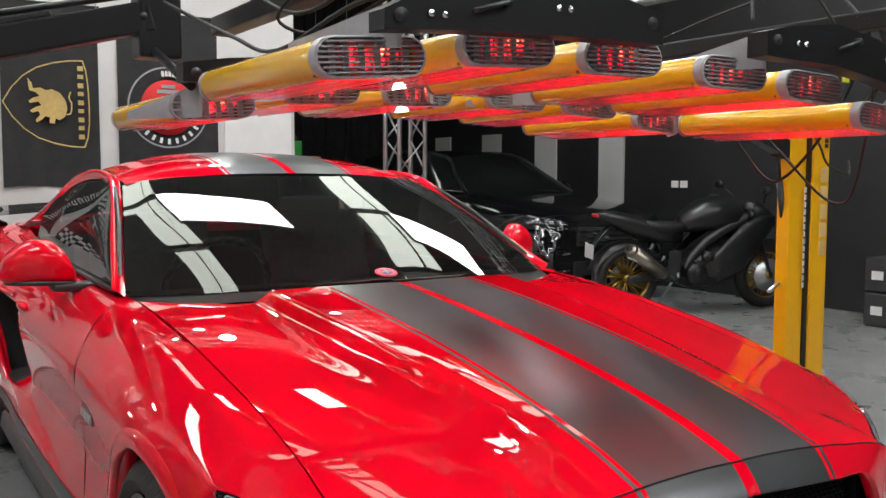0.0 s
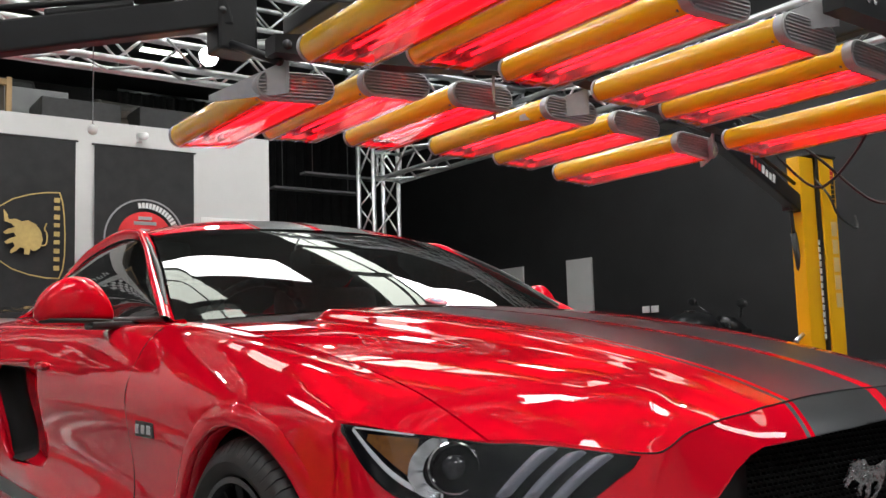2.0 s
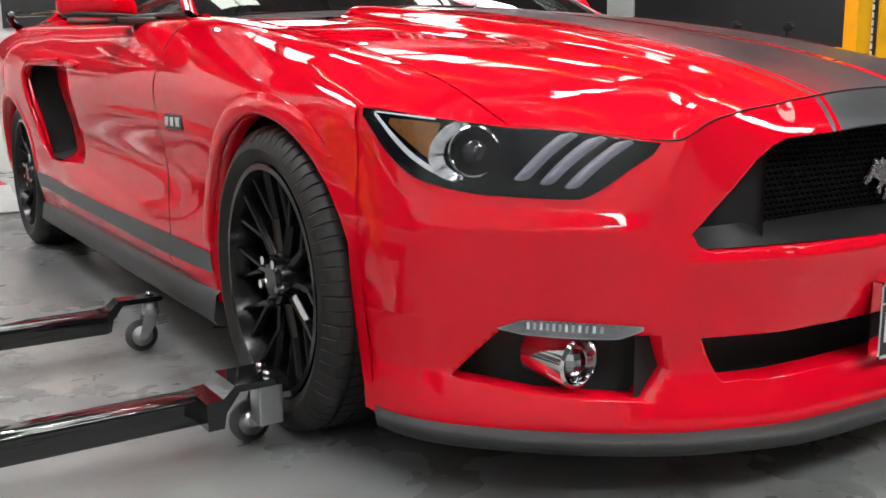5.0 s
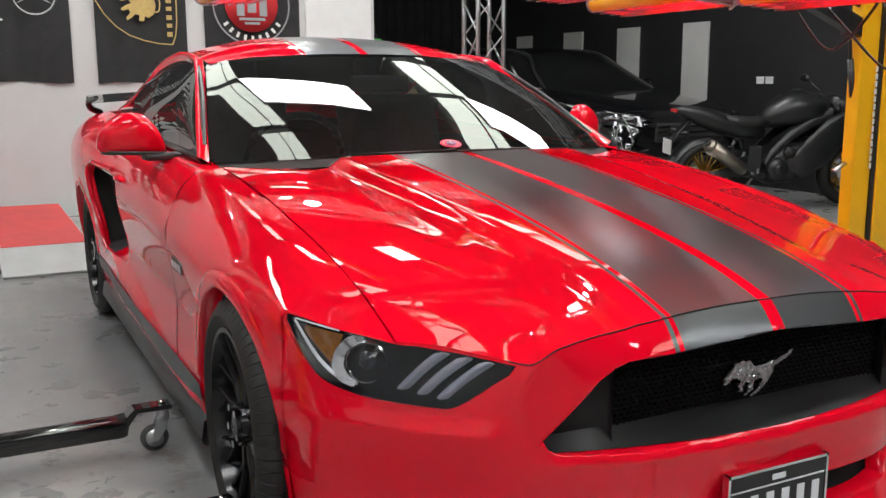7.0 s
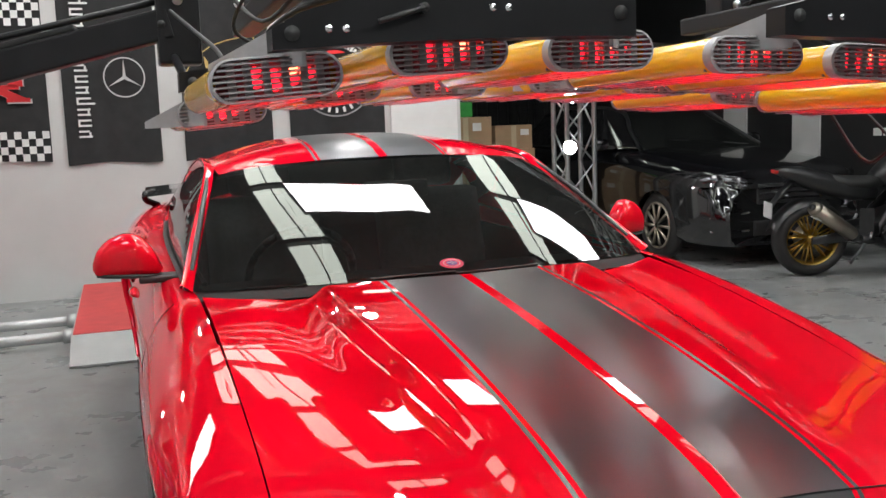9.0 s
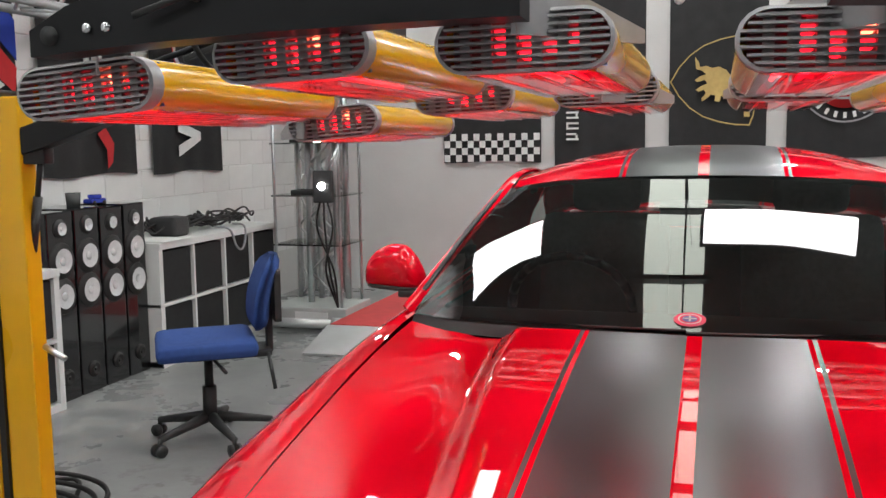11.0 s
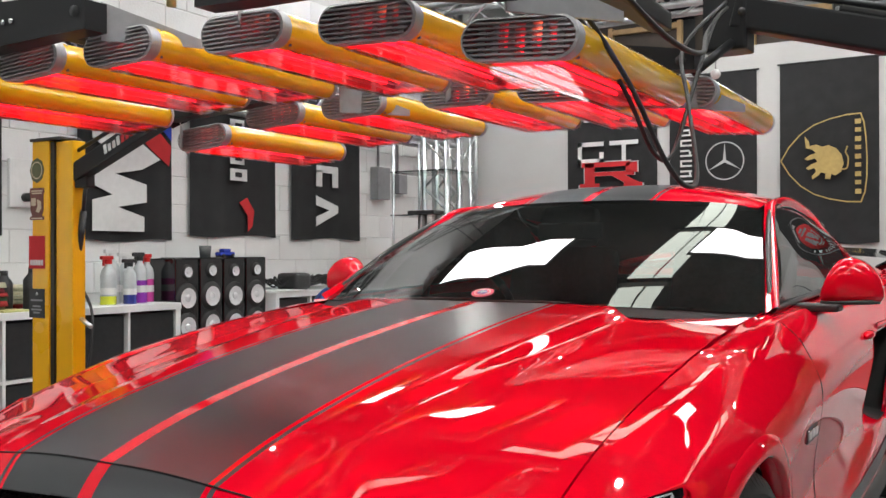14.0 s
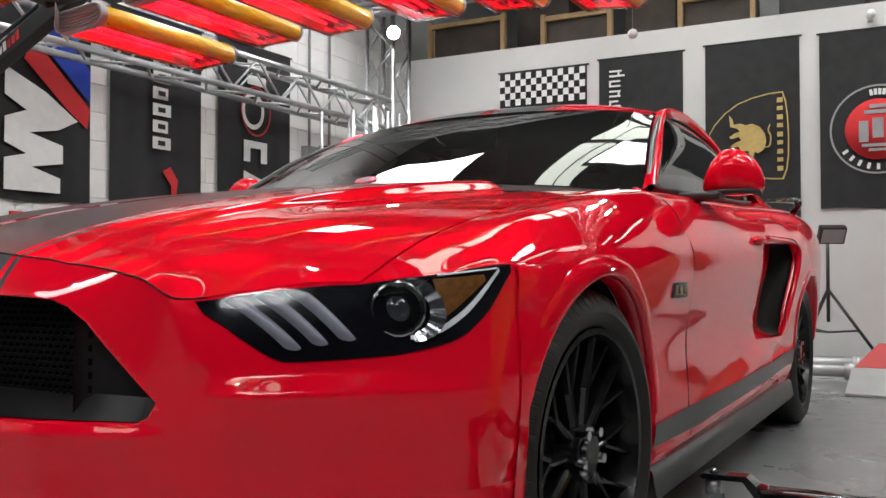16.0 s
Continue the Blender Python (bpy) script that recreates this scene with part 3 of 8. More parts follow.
def rail(sx):
    """A-pillar, roof rail and rear pillar as one swept band between the glass and the roof."""
    inner = [(0.757, 0.770, 0.889), (0.690, 1.07, 1.040), (0.625, 1.36, 1.180), (0.606, 1.50, 1.232), (0.608, 1.75, 1.252), (0.600, 2.10, 1.232), (0.575, 2.45, 1.180), (0.545, 2.85, 1.08), (0.52, 3.18, 0.99)]
    outer = [(0.785, 0.805, 0.890), (0.728, 1.07, 1.010), (0.658, 1.36, 1.158), (0.636, 1.50, 1.204), (0.628, 1.75, 1.222), (0.642, 2.10, 1.190), (0.690, 2.42, 1.085), (0.735, 2.80, 1.00), (0.72, 3.15, 0.985)]
    P = []
    for t in np.linspace(0, 1, 70):
        a, b = along(inner, t), along(outer, t)
        row = []
        for v in np.linspace(0, 1, 9):
            p = a.lerp(b, v)
            p += Vector((0.65, -0.2, 0.75)) * 0.024 * math.sin(math.pi * v) ** 0.8
            row.append((p.x * sx, p.y, p.z))
        P.append(row)
    return sheet(P, flip=sx < 0)


def belt_trim(sx):
    """Shoulder between the glass' lower edge and the flank."""
    lower, _ = glass_edge(sx)
    P = []
    for y in np.linspace(0.70, 3.75, 80):
        if y < 2.35:
            t = (y - 0.80) / 1.55
            a = along(lower, max(0, min(1, t)))
            a = Vector((a.x - 0.01, y, a.z - 0.004))
        else:
            f = float(step(y, 2.35, 2.8))
            a = Vector((0.735 + (0.66 - 0.735) * float(step(y, 2.35, 3.75)), y, 0.958 + 0.03 * f - 0.03 * float(step(y, 3.3, 3.75))))
        x, z = side_row(0, y)
        row = []
        for v in np.linspace(0, 1, 5):
            p = a.lerp(Vector((x, y, z)), v)
            row.append((p.x * sx, p.y, p.z))
        P.append(row)
    return sheet(P, flip=sx < 0)


def deck():
    P = []
    for y in np.linspace(2.9, 3.8, 20):
        row = []
        for u in np.linspace(-1, 1, 25):
            w = 0.70 - 0.13 * float(step(y, 3.3, 3.8))
            z = 0.985 + 0.035 * (1 - u * u) * (1 - float(step(y, 3.3, 3.8))) - 0.03 * float(step(y, 3.4, 3.8))
            row.append((w * u, y, z))
        P.append(row)
    return sheet(P, flip=True)


def tail():
    P = []
    for z in np.linspace(0.25, 0.955, 16):
        row = []
        for u in np.linspace(-1, 1, 21):
            w = 0.70
            row.append((w * u, 3.80 + 0.06 * (1 - u * u) + 0.03 * math.sin(math.pi * (z - 0.25) / 0.7), z))
        P.append(row)
    return sheet(P, flip=True)


def tyre_mesh(r=0.316, w=0.235, rim=0.240):
    prof = [(rim - 0.004, -w * 0.40), (rim + 0.006, -w * 0.475), (rim + 0.030, -w * 0.525), (r - 0.034, -w * 0.515), (r - 0.008, -w * 0.44), (r, -w * 0.36)]
    for q in (0.30, 0.12):
        prof += [(r, -w * (q + 0.018)), (r - 0.007, -w * (q + 0.014)), (r - 0.007, -w * (q - 0.014)), (r, -w * (q - 0.018))]
    prof += [(r, 0.0)] + [(a, -b) for a, b in prof[::-1]]
    bm = bmesh.new()
    seg = 72 * 4
    rings = []
    for k in range(seg):
        t = 2 * math.pi * (k // 4 + (0, 0.04, 0.12, 0.16)[k % 4]) / 72
        g = 0.0035 if k % 4 in (1, 2) else 0.0
        rings.append([bm.verts.new((x, (a - (g if a > r - 0.009 else 0)) * math.cos(t), (a - (g if a > r - 0.009 else 0)) * math.sin(t))) for a, x in prof])
    for k in range(seg):
        A, B = rings[k], rings[(k + 1) % seg]
        for j in range(len(prof) - 1):
            bm.faces.new((A[j], A[j + 1], B[j + 1], B[j]))
    return bm


def rim_barrel(w=0.24, rim=0.240):
    bm = bmesh.new()
    prof = [(rim, -w * 0.47), (rim - 0.012, -w * 0.47), (rim - 0.018, -w * 0.40), (rim - 0.03, -w * 0.2), (rim - 0.03, w * 0.4), (rim, w * 0.45)]
    seg = 64
    rings = [[bm.verts.new((x, a * math.cos(t), a * math.sin(t))) for a, x in prof] for t in [2 * math.pi * k / seg for k in range(seg)]]
    for k in range(seg):
        A, B = rings[k], rings[(k + 1) % seg]
        for j in range(len(prof) - 1):
            bm.faces.new((A[j], A[j + 1], B[j + 1], B[j]))
    return bm


def spoke(a, fork, rim=0.234):
    """One Y-shaped spoke of the wheel, face towards -x: a stem that splits into two arms before the rim."""
    bm = bmesh.new()
    def blade(p0, p1, w0, w1, deep=0.034):
        d = (p1 - p0).normalized()
        side = d.cross(Vector((-1, 0, 0))).normalized()
        rows = []
        for q, hw in ((p0, w0), (p0.lerp(p1, 0.5), (w0 + w1) * 0.47), (p1, w1)):
            rows.append([bm.verts.new(q + side * k * hw + Vector((dx, 0, 0))) for k, dx in ((1.0, deep), (0.92, 0.010), (0.55, 0.001), (0, -0.002), (-0.55, 0.001), (-0.92, 0.010), (-1.0, deep))])
        for A, B in zip(rows, rows[1:]):
            for j in range(6):
                bm.faces.new((A[j], A[j + 1], B[j + 1], B[j]))
            bm.faces.new((A[6], A[0], B[0], B[6]))
    def at(r, t, x):
        return Vector((x, r * math.cos(a + t), r * math.sin(a + t)))
    split = 0.130
    blade(at(0.040, 0, -0.084), at(split + 0.006, 0, -0.080), 0.0135, 0.0120)
    for s in (-1, 1):
        blade(at(split - 0.004, 0.030 * s, -0.080), at(rim, fork * s, -0.099), 0.0085, 0.0068)
    bmesh.ops.recalc_face_normals(bm, faces=bm.faces)
    return bm


def hub_cap():
    bm = bmesh.new()
    rod(bm, (-0.055, 0, 0), (-0.098, 0, 0), 0.062, 32, 0.050)
    rod(bm, (-0.098, 0, 0), (-0.106, 0, 0), 0.034, 24, 0.030)
    return bm


def brake_disc():
    bm = bmesh.new()
    rod(bm, (0.0, 0, 0), (-0.03, 0, 0), 0.175, 40)
    rod(bm, (-0.03, 0, 0), (-0.045, 0, 0), 0.08, 30)
    return bm


def wheel(car, x, y, steer=0.0):
    sx = 1 if x > 0 else -1
    m = Matrix.Translation((x, y, 0.316)) @ Matrix.Rotation(steer, 4, "Z") @ (Matrix.Rotation(math.pi, 4, "Z") if sx > 0 else Matrix.Identity(4))
    e = new("wheel")
    e.parent = car
    e.matrix_basis = m
    for nm, bm, mt in (("tyre", tyre_mesh(), rubber), ("rim", rim_barrel(), wheel_black), ("hub", hub_cap(), wheel_black), ("brake_disc", brake_disc(), disc_grey)):
        ob = part(nm, bm, mt, None)
        ob.parent = e
        smooth_by_angle(ob)
    sp = None
    for k in range(10):
        if sp is None:
            ob = part("spoke", spoke(0, 0.157), wheel_black, None, smooth=False)
            sp = ob.data
        else:
            ob = new("spoke", sp)
        ob.parent = e
        ob.matrix_basis = Matrix.Rotation(2 * math.pi * k / 10, 4, "X")
    nut = None
    for k in range(5):
        if nut is None:
            bm = bmesh.new()
            rod(bm, (-0.085, 0.0, 0.047), (-0.112, 0.0, 0.047), 0.010, 6)
            ob = part("wheel_nut", bm, chrome, None, smooth=False)
            nut = ob.data
        else:
            ob = new("wheel_nut", nut)
        ob.parent = e
        ob.matrix_basis = Matrix.Rotation(2 * math.pi * (k + 0.5) / 5, 4, "X")
    return e


def mirror_shell(sx):
    """Teardrop mirror cap: a tall inner side, a rounded top and an outer end that narrows."""
    P = []
    n = 22
    for i in range(n + 1):
        u = i / n
        x = (0.824 + 0.214 * u) if sx < 0 else (0.835 + 0.170 * u)
        top = 0.918 + 0.122 * float(interp(u, [0, 0.05, 0.18, 0.36, 0.50, 0.70, 0.88, 0.97, 1], [0.10, 0.32, 0.72, 0.97, 1.0, 0.90, 0.66, 0.40, 0.22]))
        bot = 0.918 + 0.122 * float(interp(u, [0, 0.06, 0.3, 0.7, 0.95, 1], [0.0, -0.13, -0.17, -0.16, -0.10, 0.02]))
        deep = 0.080 * float(interp(u, [0, 0.08, 0.35, 0.85, 0.97, 1], [0.35, 0.78, 1.0, 0.80, 0.45, 0.2]))
        cz, hz = (top + bot) / 2, (top - bot) / 2
        yc = (1.13 if sx < 0 else 1.165) + 0.035 * u
        row = []
        for k in range(25):
            t = 2 * math.pi * k / 24
            c, s = math.cos(t), math.sin(t)
            c = math.copysign(abs(c) ** 0.7, c)
            s = math.copysign(abs(s) ** (0.55 if s < 0 else 0.9), s)
            row.append((x * sx, yc - (deep * c if c > 0 else deep * 0.22 * c), cz + hz * s))
        P.append(row)
    bm = sheet(P, flip=sx > 0)
    for i in (0, n):
        m = [sum(p[q] for p in P[i][:-1]) / 24 for q in range(3)]
        c = bm.verts.new(m)
        bm.verts.ensure_lookup_table()
        for k in range(24):
            bm.faces.new((bm.verts[i * 25 + k], bm.verts[i * 25 + k + 1], c))
    bmesh.ops.remove_doubles(bm, verts=bm.verts, dist=1e-5)
    bmesh.ops.recalc_face_normals(bm, faces=bm.faces)
    return bm


def horse_badge():
    """A plain running silhouette in chrome: body, neck, tail and four legs."""
    bm = bmesh.new()
    def slab(pts, t=0.003):
        f = [bm.verts.new((x, -t, z)) for x, z in pts]
        b = [bm.verts.new((x, t, z)) for x, z in pts]
        bm.faces.new(f)
        bm.faces.new(b[::-1])
        for k in range(len(pts)):
            bm.faces.new((f[k], b[k], b[(k + 1) % len(pts)], f[(k + 1) % len(pts)]))
    slab([(-0.089, -0.012), (-0.081, -0.016), (-0.068, -0.004), (-0.055, -0.002), (-0.043, -0.011), (-0.050, -0.024), (-0.044, -0.033), (-0.048, -0.037), (-0.038, -0.036), (-0.038, -0.026), (-0.030, -0.016),
          (-0.020, -0.020), (-0.021, -0.034), (-0.034, -0.047), (-0.028, -0.050), (-0.011, -0.036), (-0.009, -0.018), (0.006, -0.012), (0.014, -0.016), (0.010, -0.028), (-0.004, -0.042), (-0.018, -0.051), (-0.014, -0.055),
          (0.005, -0.046), (0.022, -0.030), (0.033, -0.014), (0.040, -0.002), (0.043, 0.014), (0.052, 0.013), (0.062, 0.021), (0.076, 0.027), (0.088, 0.035), (0.092, 0.047), (0.084, 0.044), (0.074, 0.036),
          (0.062, 0.033), (0.050, 0.025), (0.034, 0.025), (0.012, 0.019), (-0.010, 0.019), (-0.018, 0.030), (-0.023, 0.037), (-0.033, 0.032), (-0.040, 0.039), (-0.049, 0.032), (-0.058, 0.035), (-0.062, 0.026), (-0.074, 0.009)])
    top = max(bm.faces, key=lambda f: -f.calc_center_median().y * (len(f.verts) > 4))
    bmesh.ops.inset_region(bm, faces=[top], thickness=0.0016, depth=0.002, use_even_offset=False)
    bmesh.ops.recalc_face_normals(bm, faces=bm.faces)
    return bm


def honeycomb(w, h, cell, depth, parent, place):
    """The black mesh of the grille: a lattice of thin bars."""
    bm = bmesh.new()
    nz = int(h / cell)
    nx = int(w / (cell * 1.5))
    for k in range(nz + 1):
        z = -h / 2 + k * cell
        box(bm, -w / 2, w / 2, -0.006, 0.006, z - 0.0022, z + 0.0022)
    for k in range(nz):
        for j in range(nx + 1):
            x = -w / 2 + (j + (k % 2) * 0.5) * cell * 1.5
            box(bm, x - 0.0025, x + 0.0025, -0.006, 0.006, -h / 2 + k * cell, -h / 2 + (k + 1) * cell)
    bmesh.ops.translate(bm, vec=place, verts=bm.verts)
    return part("grille_mesh", bm, mesh_black, parent, smooth=False)


def headlamp(car, sx):
    def outline(u, v):
        a = 0.603 + 0.392 * u
        lo = float(interp(u, [0, 0.10, 0.17, 0.5, 0.70, 0.86, 1], [0.602, 0.549, 0.533, 0.538, 0.557, 0.600, 0.662]))
        hi = float(interp(u, [0, 0.15, 0.45, 1], [0.622, 0.630, 0.646, 0.674]))
        return a, lo + (min(hi, nose_top(a) - 0.003) - lo) * v
    base = part("headlamp", nose_patch(0, 0, 0, 0, 0.002, sx, 30, 12, outline), lamp_black, car, "slanted headlamp with gloss black housing")
    # three slanted light bars with rounded lower ends
    for k in range(3):
        def bar(u, v, k=k):
            lo = Vector((0.762 - 0.037 * k, 0.561 - 0.006 * k))
            hi = Vector((0.708 - 0.032 * k, 0.634 - 0.006 * k))
            c = lo.lerp(hi, v)
            e = min(1.0, min(v, 1 - v) / 0.07)
            half = 0.0110 * (0.25 + 0.75 * math.sqrt(1 - (1 - e) ** 2))
            return c.x + half * (2 * u - 1), c.y
        part("light_bar", nose_patch(0, 0, 0, 0, lambda u, v: 0.003 + 0.006 * math.sin(math.pi * u) * min(1.0, 6 * v), sx, 6, 30, bar), bar_lens, base, "frosted white light bar")
    # projector
    c = Vector(nose_point(0.823, 0.606))
    n = Vector((0.60, -0.79, 0.12)).normalized()
    c = Vector((c.x * sx, c.y, c.z))
    n = Vector((n.x * sx, n.y, n.z))
    bm = bmesh.new()
    rod(bm, c - n * 0.02, c + n * 0.009, 0.0430, 40, 0.0415, caps=False)
    rod(bm, c + n * 0.009, c + n * 0.011, 0.0415, 40, 0.0385, caps=False)
    part("projector_ring", bm, chrome_dull, base)
    bm = bmesh.new()
    rod(bm, c + n * 0.0105, c + n * 0.003, 0.0385, 40, 0.0330, caps=False)
    rod(bm, c + n * 0.002, c + n * 0.003, 0.0335, 32)
    part("projector_bezel", bm, black_gloss, base)
    bm = bmesh.new()
    bmesh.ops.create_uvsphere(bm, u_segments=24, v_segments=14, radius=0.030, matrix=Matrix.Translation(c - n * 0.019))
    part("projector_lens", bm, dark_lens, base, "dark glass projector lens")
    def crescent(u, v):
        t = radians(100 + 160 * v)
        r = 0.0365 + (0.013 + 0.007 * math.sin(math.pi * v)) * u
        return 0.828 - r * 0.86 * math.cos(t), min(0.606 + r * math.sin(t), nose_top(0.85) - 0.006)
    part("chrome_crescent", nose_patch(0, 0, 0, 0, lambda u, v: 0.003 + 0.005 * u + 0.0008 * math.sin(34 * v), sx, 6, 60, crescent), reflector_chrome, base, "fluted chrome reflector")
    def amb(u, v):
        a = 0.872 + 0.076 * u
        lo, hi = 0.590 + 0.057 * u, 0.649 + 0.008 * u
        return a, lo + (hi - lo) * v
    part("indicator", nose_patch(0, 0, 0, 0, 0.004, sx, 8, 5, amb), amber, base, "amber indicator reflector")
    def drl(u, v):
        a = 0.832 + 0.142 * u
        z = float(interp(u, [0, 0.15, 0.45, 0.75, 1], [0.561, 0.565, 0.590, 0.626, 0.662]))
        return a, z + (0.006 + 0.003 * math.sin(math.pi * u)) * v
    part("running_light", nose_patch(0, 0, 0, 0, 0.005, sx, 16, 2, drl), white_lens, base)
    def drl_top(u, v):
        return 0.880 + 0.092 * u, 0.6535 + 0.0125 * u + 0.003 * v
    part("running_light", nose_patch(0, 0, 0, 0, 0.005, sx, 8, 2, drl_top), white_lens, base)
    part("lens_cover", nose_patch(0, 0, 0, 0, 0.011, sx, 30, 10, outline), lens_glass, base, "clear polycarbonate cover")


def fog_lamp(car, sx):
    bm = nose_patch(0.48, 0.90, 0.16, 0.35, -0.105, sx, 10, 8)
    e = part("fog_pocket", bm, black_plastic, car, "black fog lamp pocket")
    def strip(u, v):
        a = 0.572 + 0.218 * u
        lo = float(interp(u, [0, 0.12, 0.8, 1], [0.318, 0.303, 0.309, 0.318]))
        hi = float(interp(u, [0, 0.15, 0.8, 1], [0.326, 0.330, 0.336, 0.320]))
        return a, lo + (hi - lo) * v
    st = part("indicator_strip", nose_patch(0, 0, 0, 0, 0.003, sx, 20, 3, strip), chrome_dull, e, "ribbed clear indicator strip")
    for k in range(12):
        u = 0.20 + 0.052 * k
        def rib(p, q, u=u):
            a, z = strip(u + 0.022 * p, 0.45 + 0.45 * q)
            return a, z
        part("rib", nose_patch(0, 0, 0, 0, 0.006, sx, 2, 2, rib), white_lens if k % 2 else chrome, st)
    part("lens_cover", nose_patch(0, 0, 0, 0, 0.009, sx, 16, 3, strip), lens_glass, st)
    c = Vector((0.634 * sx, -0.636, 0.258))
    n = Vector((-0.10 * sx, -0.98, -0.04)).normalized()
    bm = bmesh.new()
    rod(bm, c - n * 0.09, c, 0.047, 32, 0.045, caps=False)
    rod(bm, c, c + n * 0.004, 0.045, 32, 0.040, caps=False)
    rod(bm, c + n * 0.004, c - n * 0.02, 0.039, 32, 0.030, caps=False)
    part("fog_ring", bm, chrome, e)
    bm = bmesh.new()
    bmesh.ops.create_uvsphere(bm, u_segments=14, v_segments=9, radius=0.030, matrix=Matrix.Translation(c - n * 0.022))
    part("fog_lens", bm, chrome_dull, e, smooth=False)


def scoop_pocket(sx, t0, t1):
    """Hollow quarter scoop: a floor that sinks towards the rear wheel and a proud outer lip."""
    bm = bmesh.new()
    P = []
    for t in np.linspace(t0, t1, 20):
        row = []
        for v in np.linspace(0, 1, 26):
            y0 = 1.63 - 0.04 * (1 - v)
            y1 = 2.36 - 0.16 * (1 - v)
            y = y0 + (y1 - y0) * t
            z = 0.435 + 0.35 * v
            sink = 0.045 * min(1.0, t / 0.55) + 0.075 * float(step(t, 0.52, 0.70))
            x = side_x(min(max(y, 0), 3.5), z) - 0.006 - sink * (1 - float(step(t, 0.95, 1.0))) * min(1.0, 12 * v, 12 * (1 - v)) ** 0.5
            row.append((x * sx, y, z))
        P.append(row)
    sheet(P, bm, flip=sx < 0)
    return bm


def scoop_lip(sx):
    bm = bmesh.new()
    pts = []
    P = []
    for t in np.linspace(0, 1, 24):
        y = float(interp(t, [0, 0.15, 0.3, 0.8, 1], [1.80, 2.22, 2.31, 2.17, 2.05]))
        z = float(interp(t, [0, 0.15, 0.3, 0.8, 1], [0.790, 0.792, 0.75, 0.49, 0.428]))
        x = side_x(y, z)
        row = []
        for a in np.linspace(0, 2 * math.pi, 9):
            f = 0.3 + 0.7 * math.sin(math.pi * min(1, t * 1.0 + 0.02)) ** 0.5
            row.append(((x + 0.003 + 0.014 * f * math.cos(a)) * sx, y + 0.018 * f * math.sin(a), z + 0.012 * math.sin(a) * (1 if t < 0.2 else 0.2)))
        P.append(row)
    return sheet(P, bm, flip=sx > 0)


def flush_joint(nose, wings):
    """Lets the bumper run into the wings with one shared surface direction along the joint."""
    def read(me):
        co, no = np.empty(len(me.vertices) * 3), np.empty(len(me.vertices) * 3)
        me.vertices.foreach_get("co", co)
        me.vertices.foreach_get("normal", no)
        return co.reshape(-1, 3), no.reshape(-1, 3)
    nc, nn = read(nose.data)
    out_nose = np.zeros_like(nn)
    for wing in wings:
        wc, wn = read(wing.data)
        s = math.copysign(1, wc[:, 0].mean())
        side = math.copysign(1, (wn[:, 0] * s).mean())
        wn = wn * side
        front = math.copysign(1, -nn[:, 1].mean())
        bn = nn * front
        jn = (nc[:, 0] * s > 0.84) & (nc[:, 1] > -0.375) & (nc[:, 2] > 0.30)
        jw = (wc[:, 1] < -0.325) & (wc[:, 2] < 0.67)
        zs = np.linspace(0.18, 0.68, 26)
        def table(c, n):
            o = np.argsort(c[:, 2])
            return np.stack([np.interp(zs, c[o, 2], np.convolve(np.pad(n[o, q], 4, mode="edge"), np.ones(9) / 9, "valid")) for q in range(3)], 1)
        shared = table(nc[jn], bn[jn]) + table(wc[jw], wn[jw])
        shared /= np.linalg.norm(shared, axis=1)[:, None]
        def mixed(c, n, w):
            t = np.stack([np.interp(c[:, 2], zs, shared[:, q]) for q in range(3)], 1)
            m = n * (1 - w)[:, None] + t * w[:, None]
            return m / np.linalg.norm(m, axis=1)[:, None]
        w = 1 - step(-0.345 - nc[:, 1], 0.0, 0.16)
        pick = (nc[:, 0] * s > 0.75) & (w > 0) & (nc[:, 2] > 0.33)
        out_nose[pick] = mixed(nc[pick], bn[pick], w[pick]) * front
        w = 1 - step(wc[:, 1] + 0.345, 0.0, 0.16)
        pick = (w > 0) & (wc[:, 2] < 0.675) & (np.abs(wn[:, 0]) > 0.4)
        out = np.zeros_like(wn)
        out[pick] = mixed(wc[pick], wn[pick], w[pick]) * side
        wing.data.normals_split_custom_set_from_vertices([tuple(v) for v in out])
    nose.data.normals_split_custom_set_from_vertices([tuple(v) for v in out_nose])


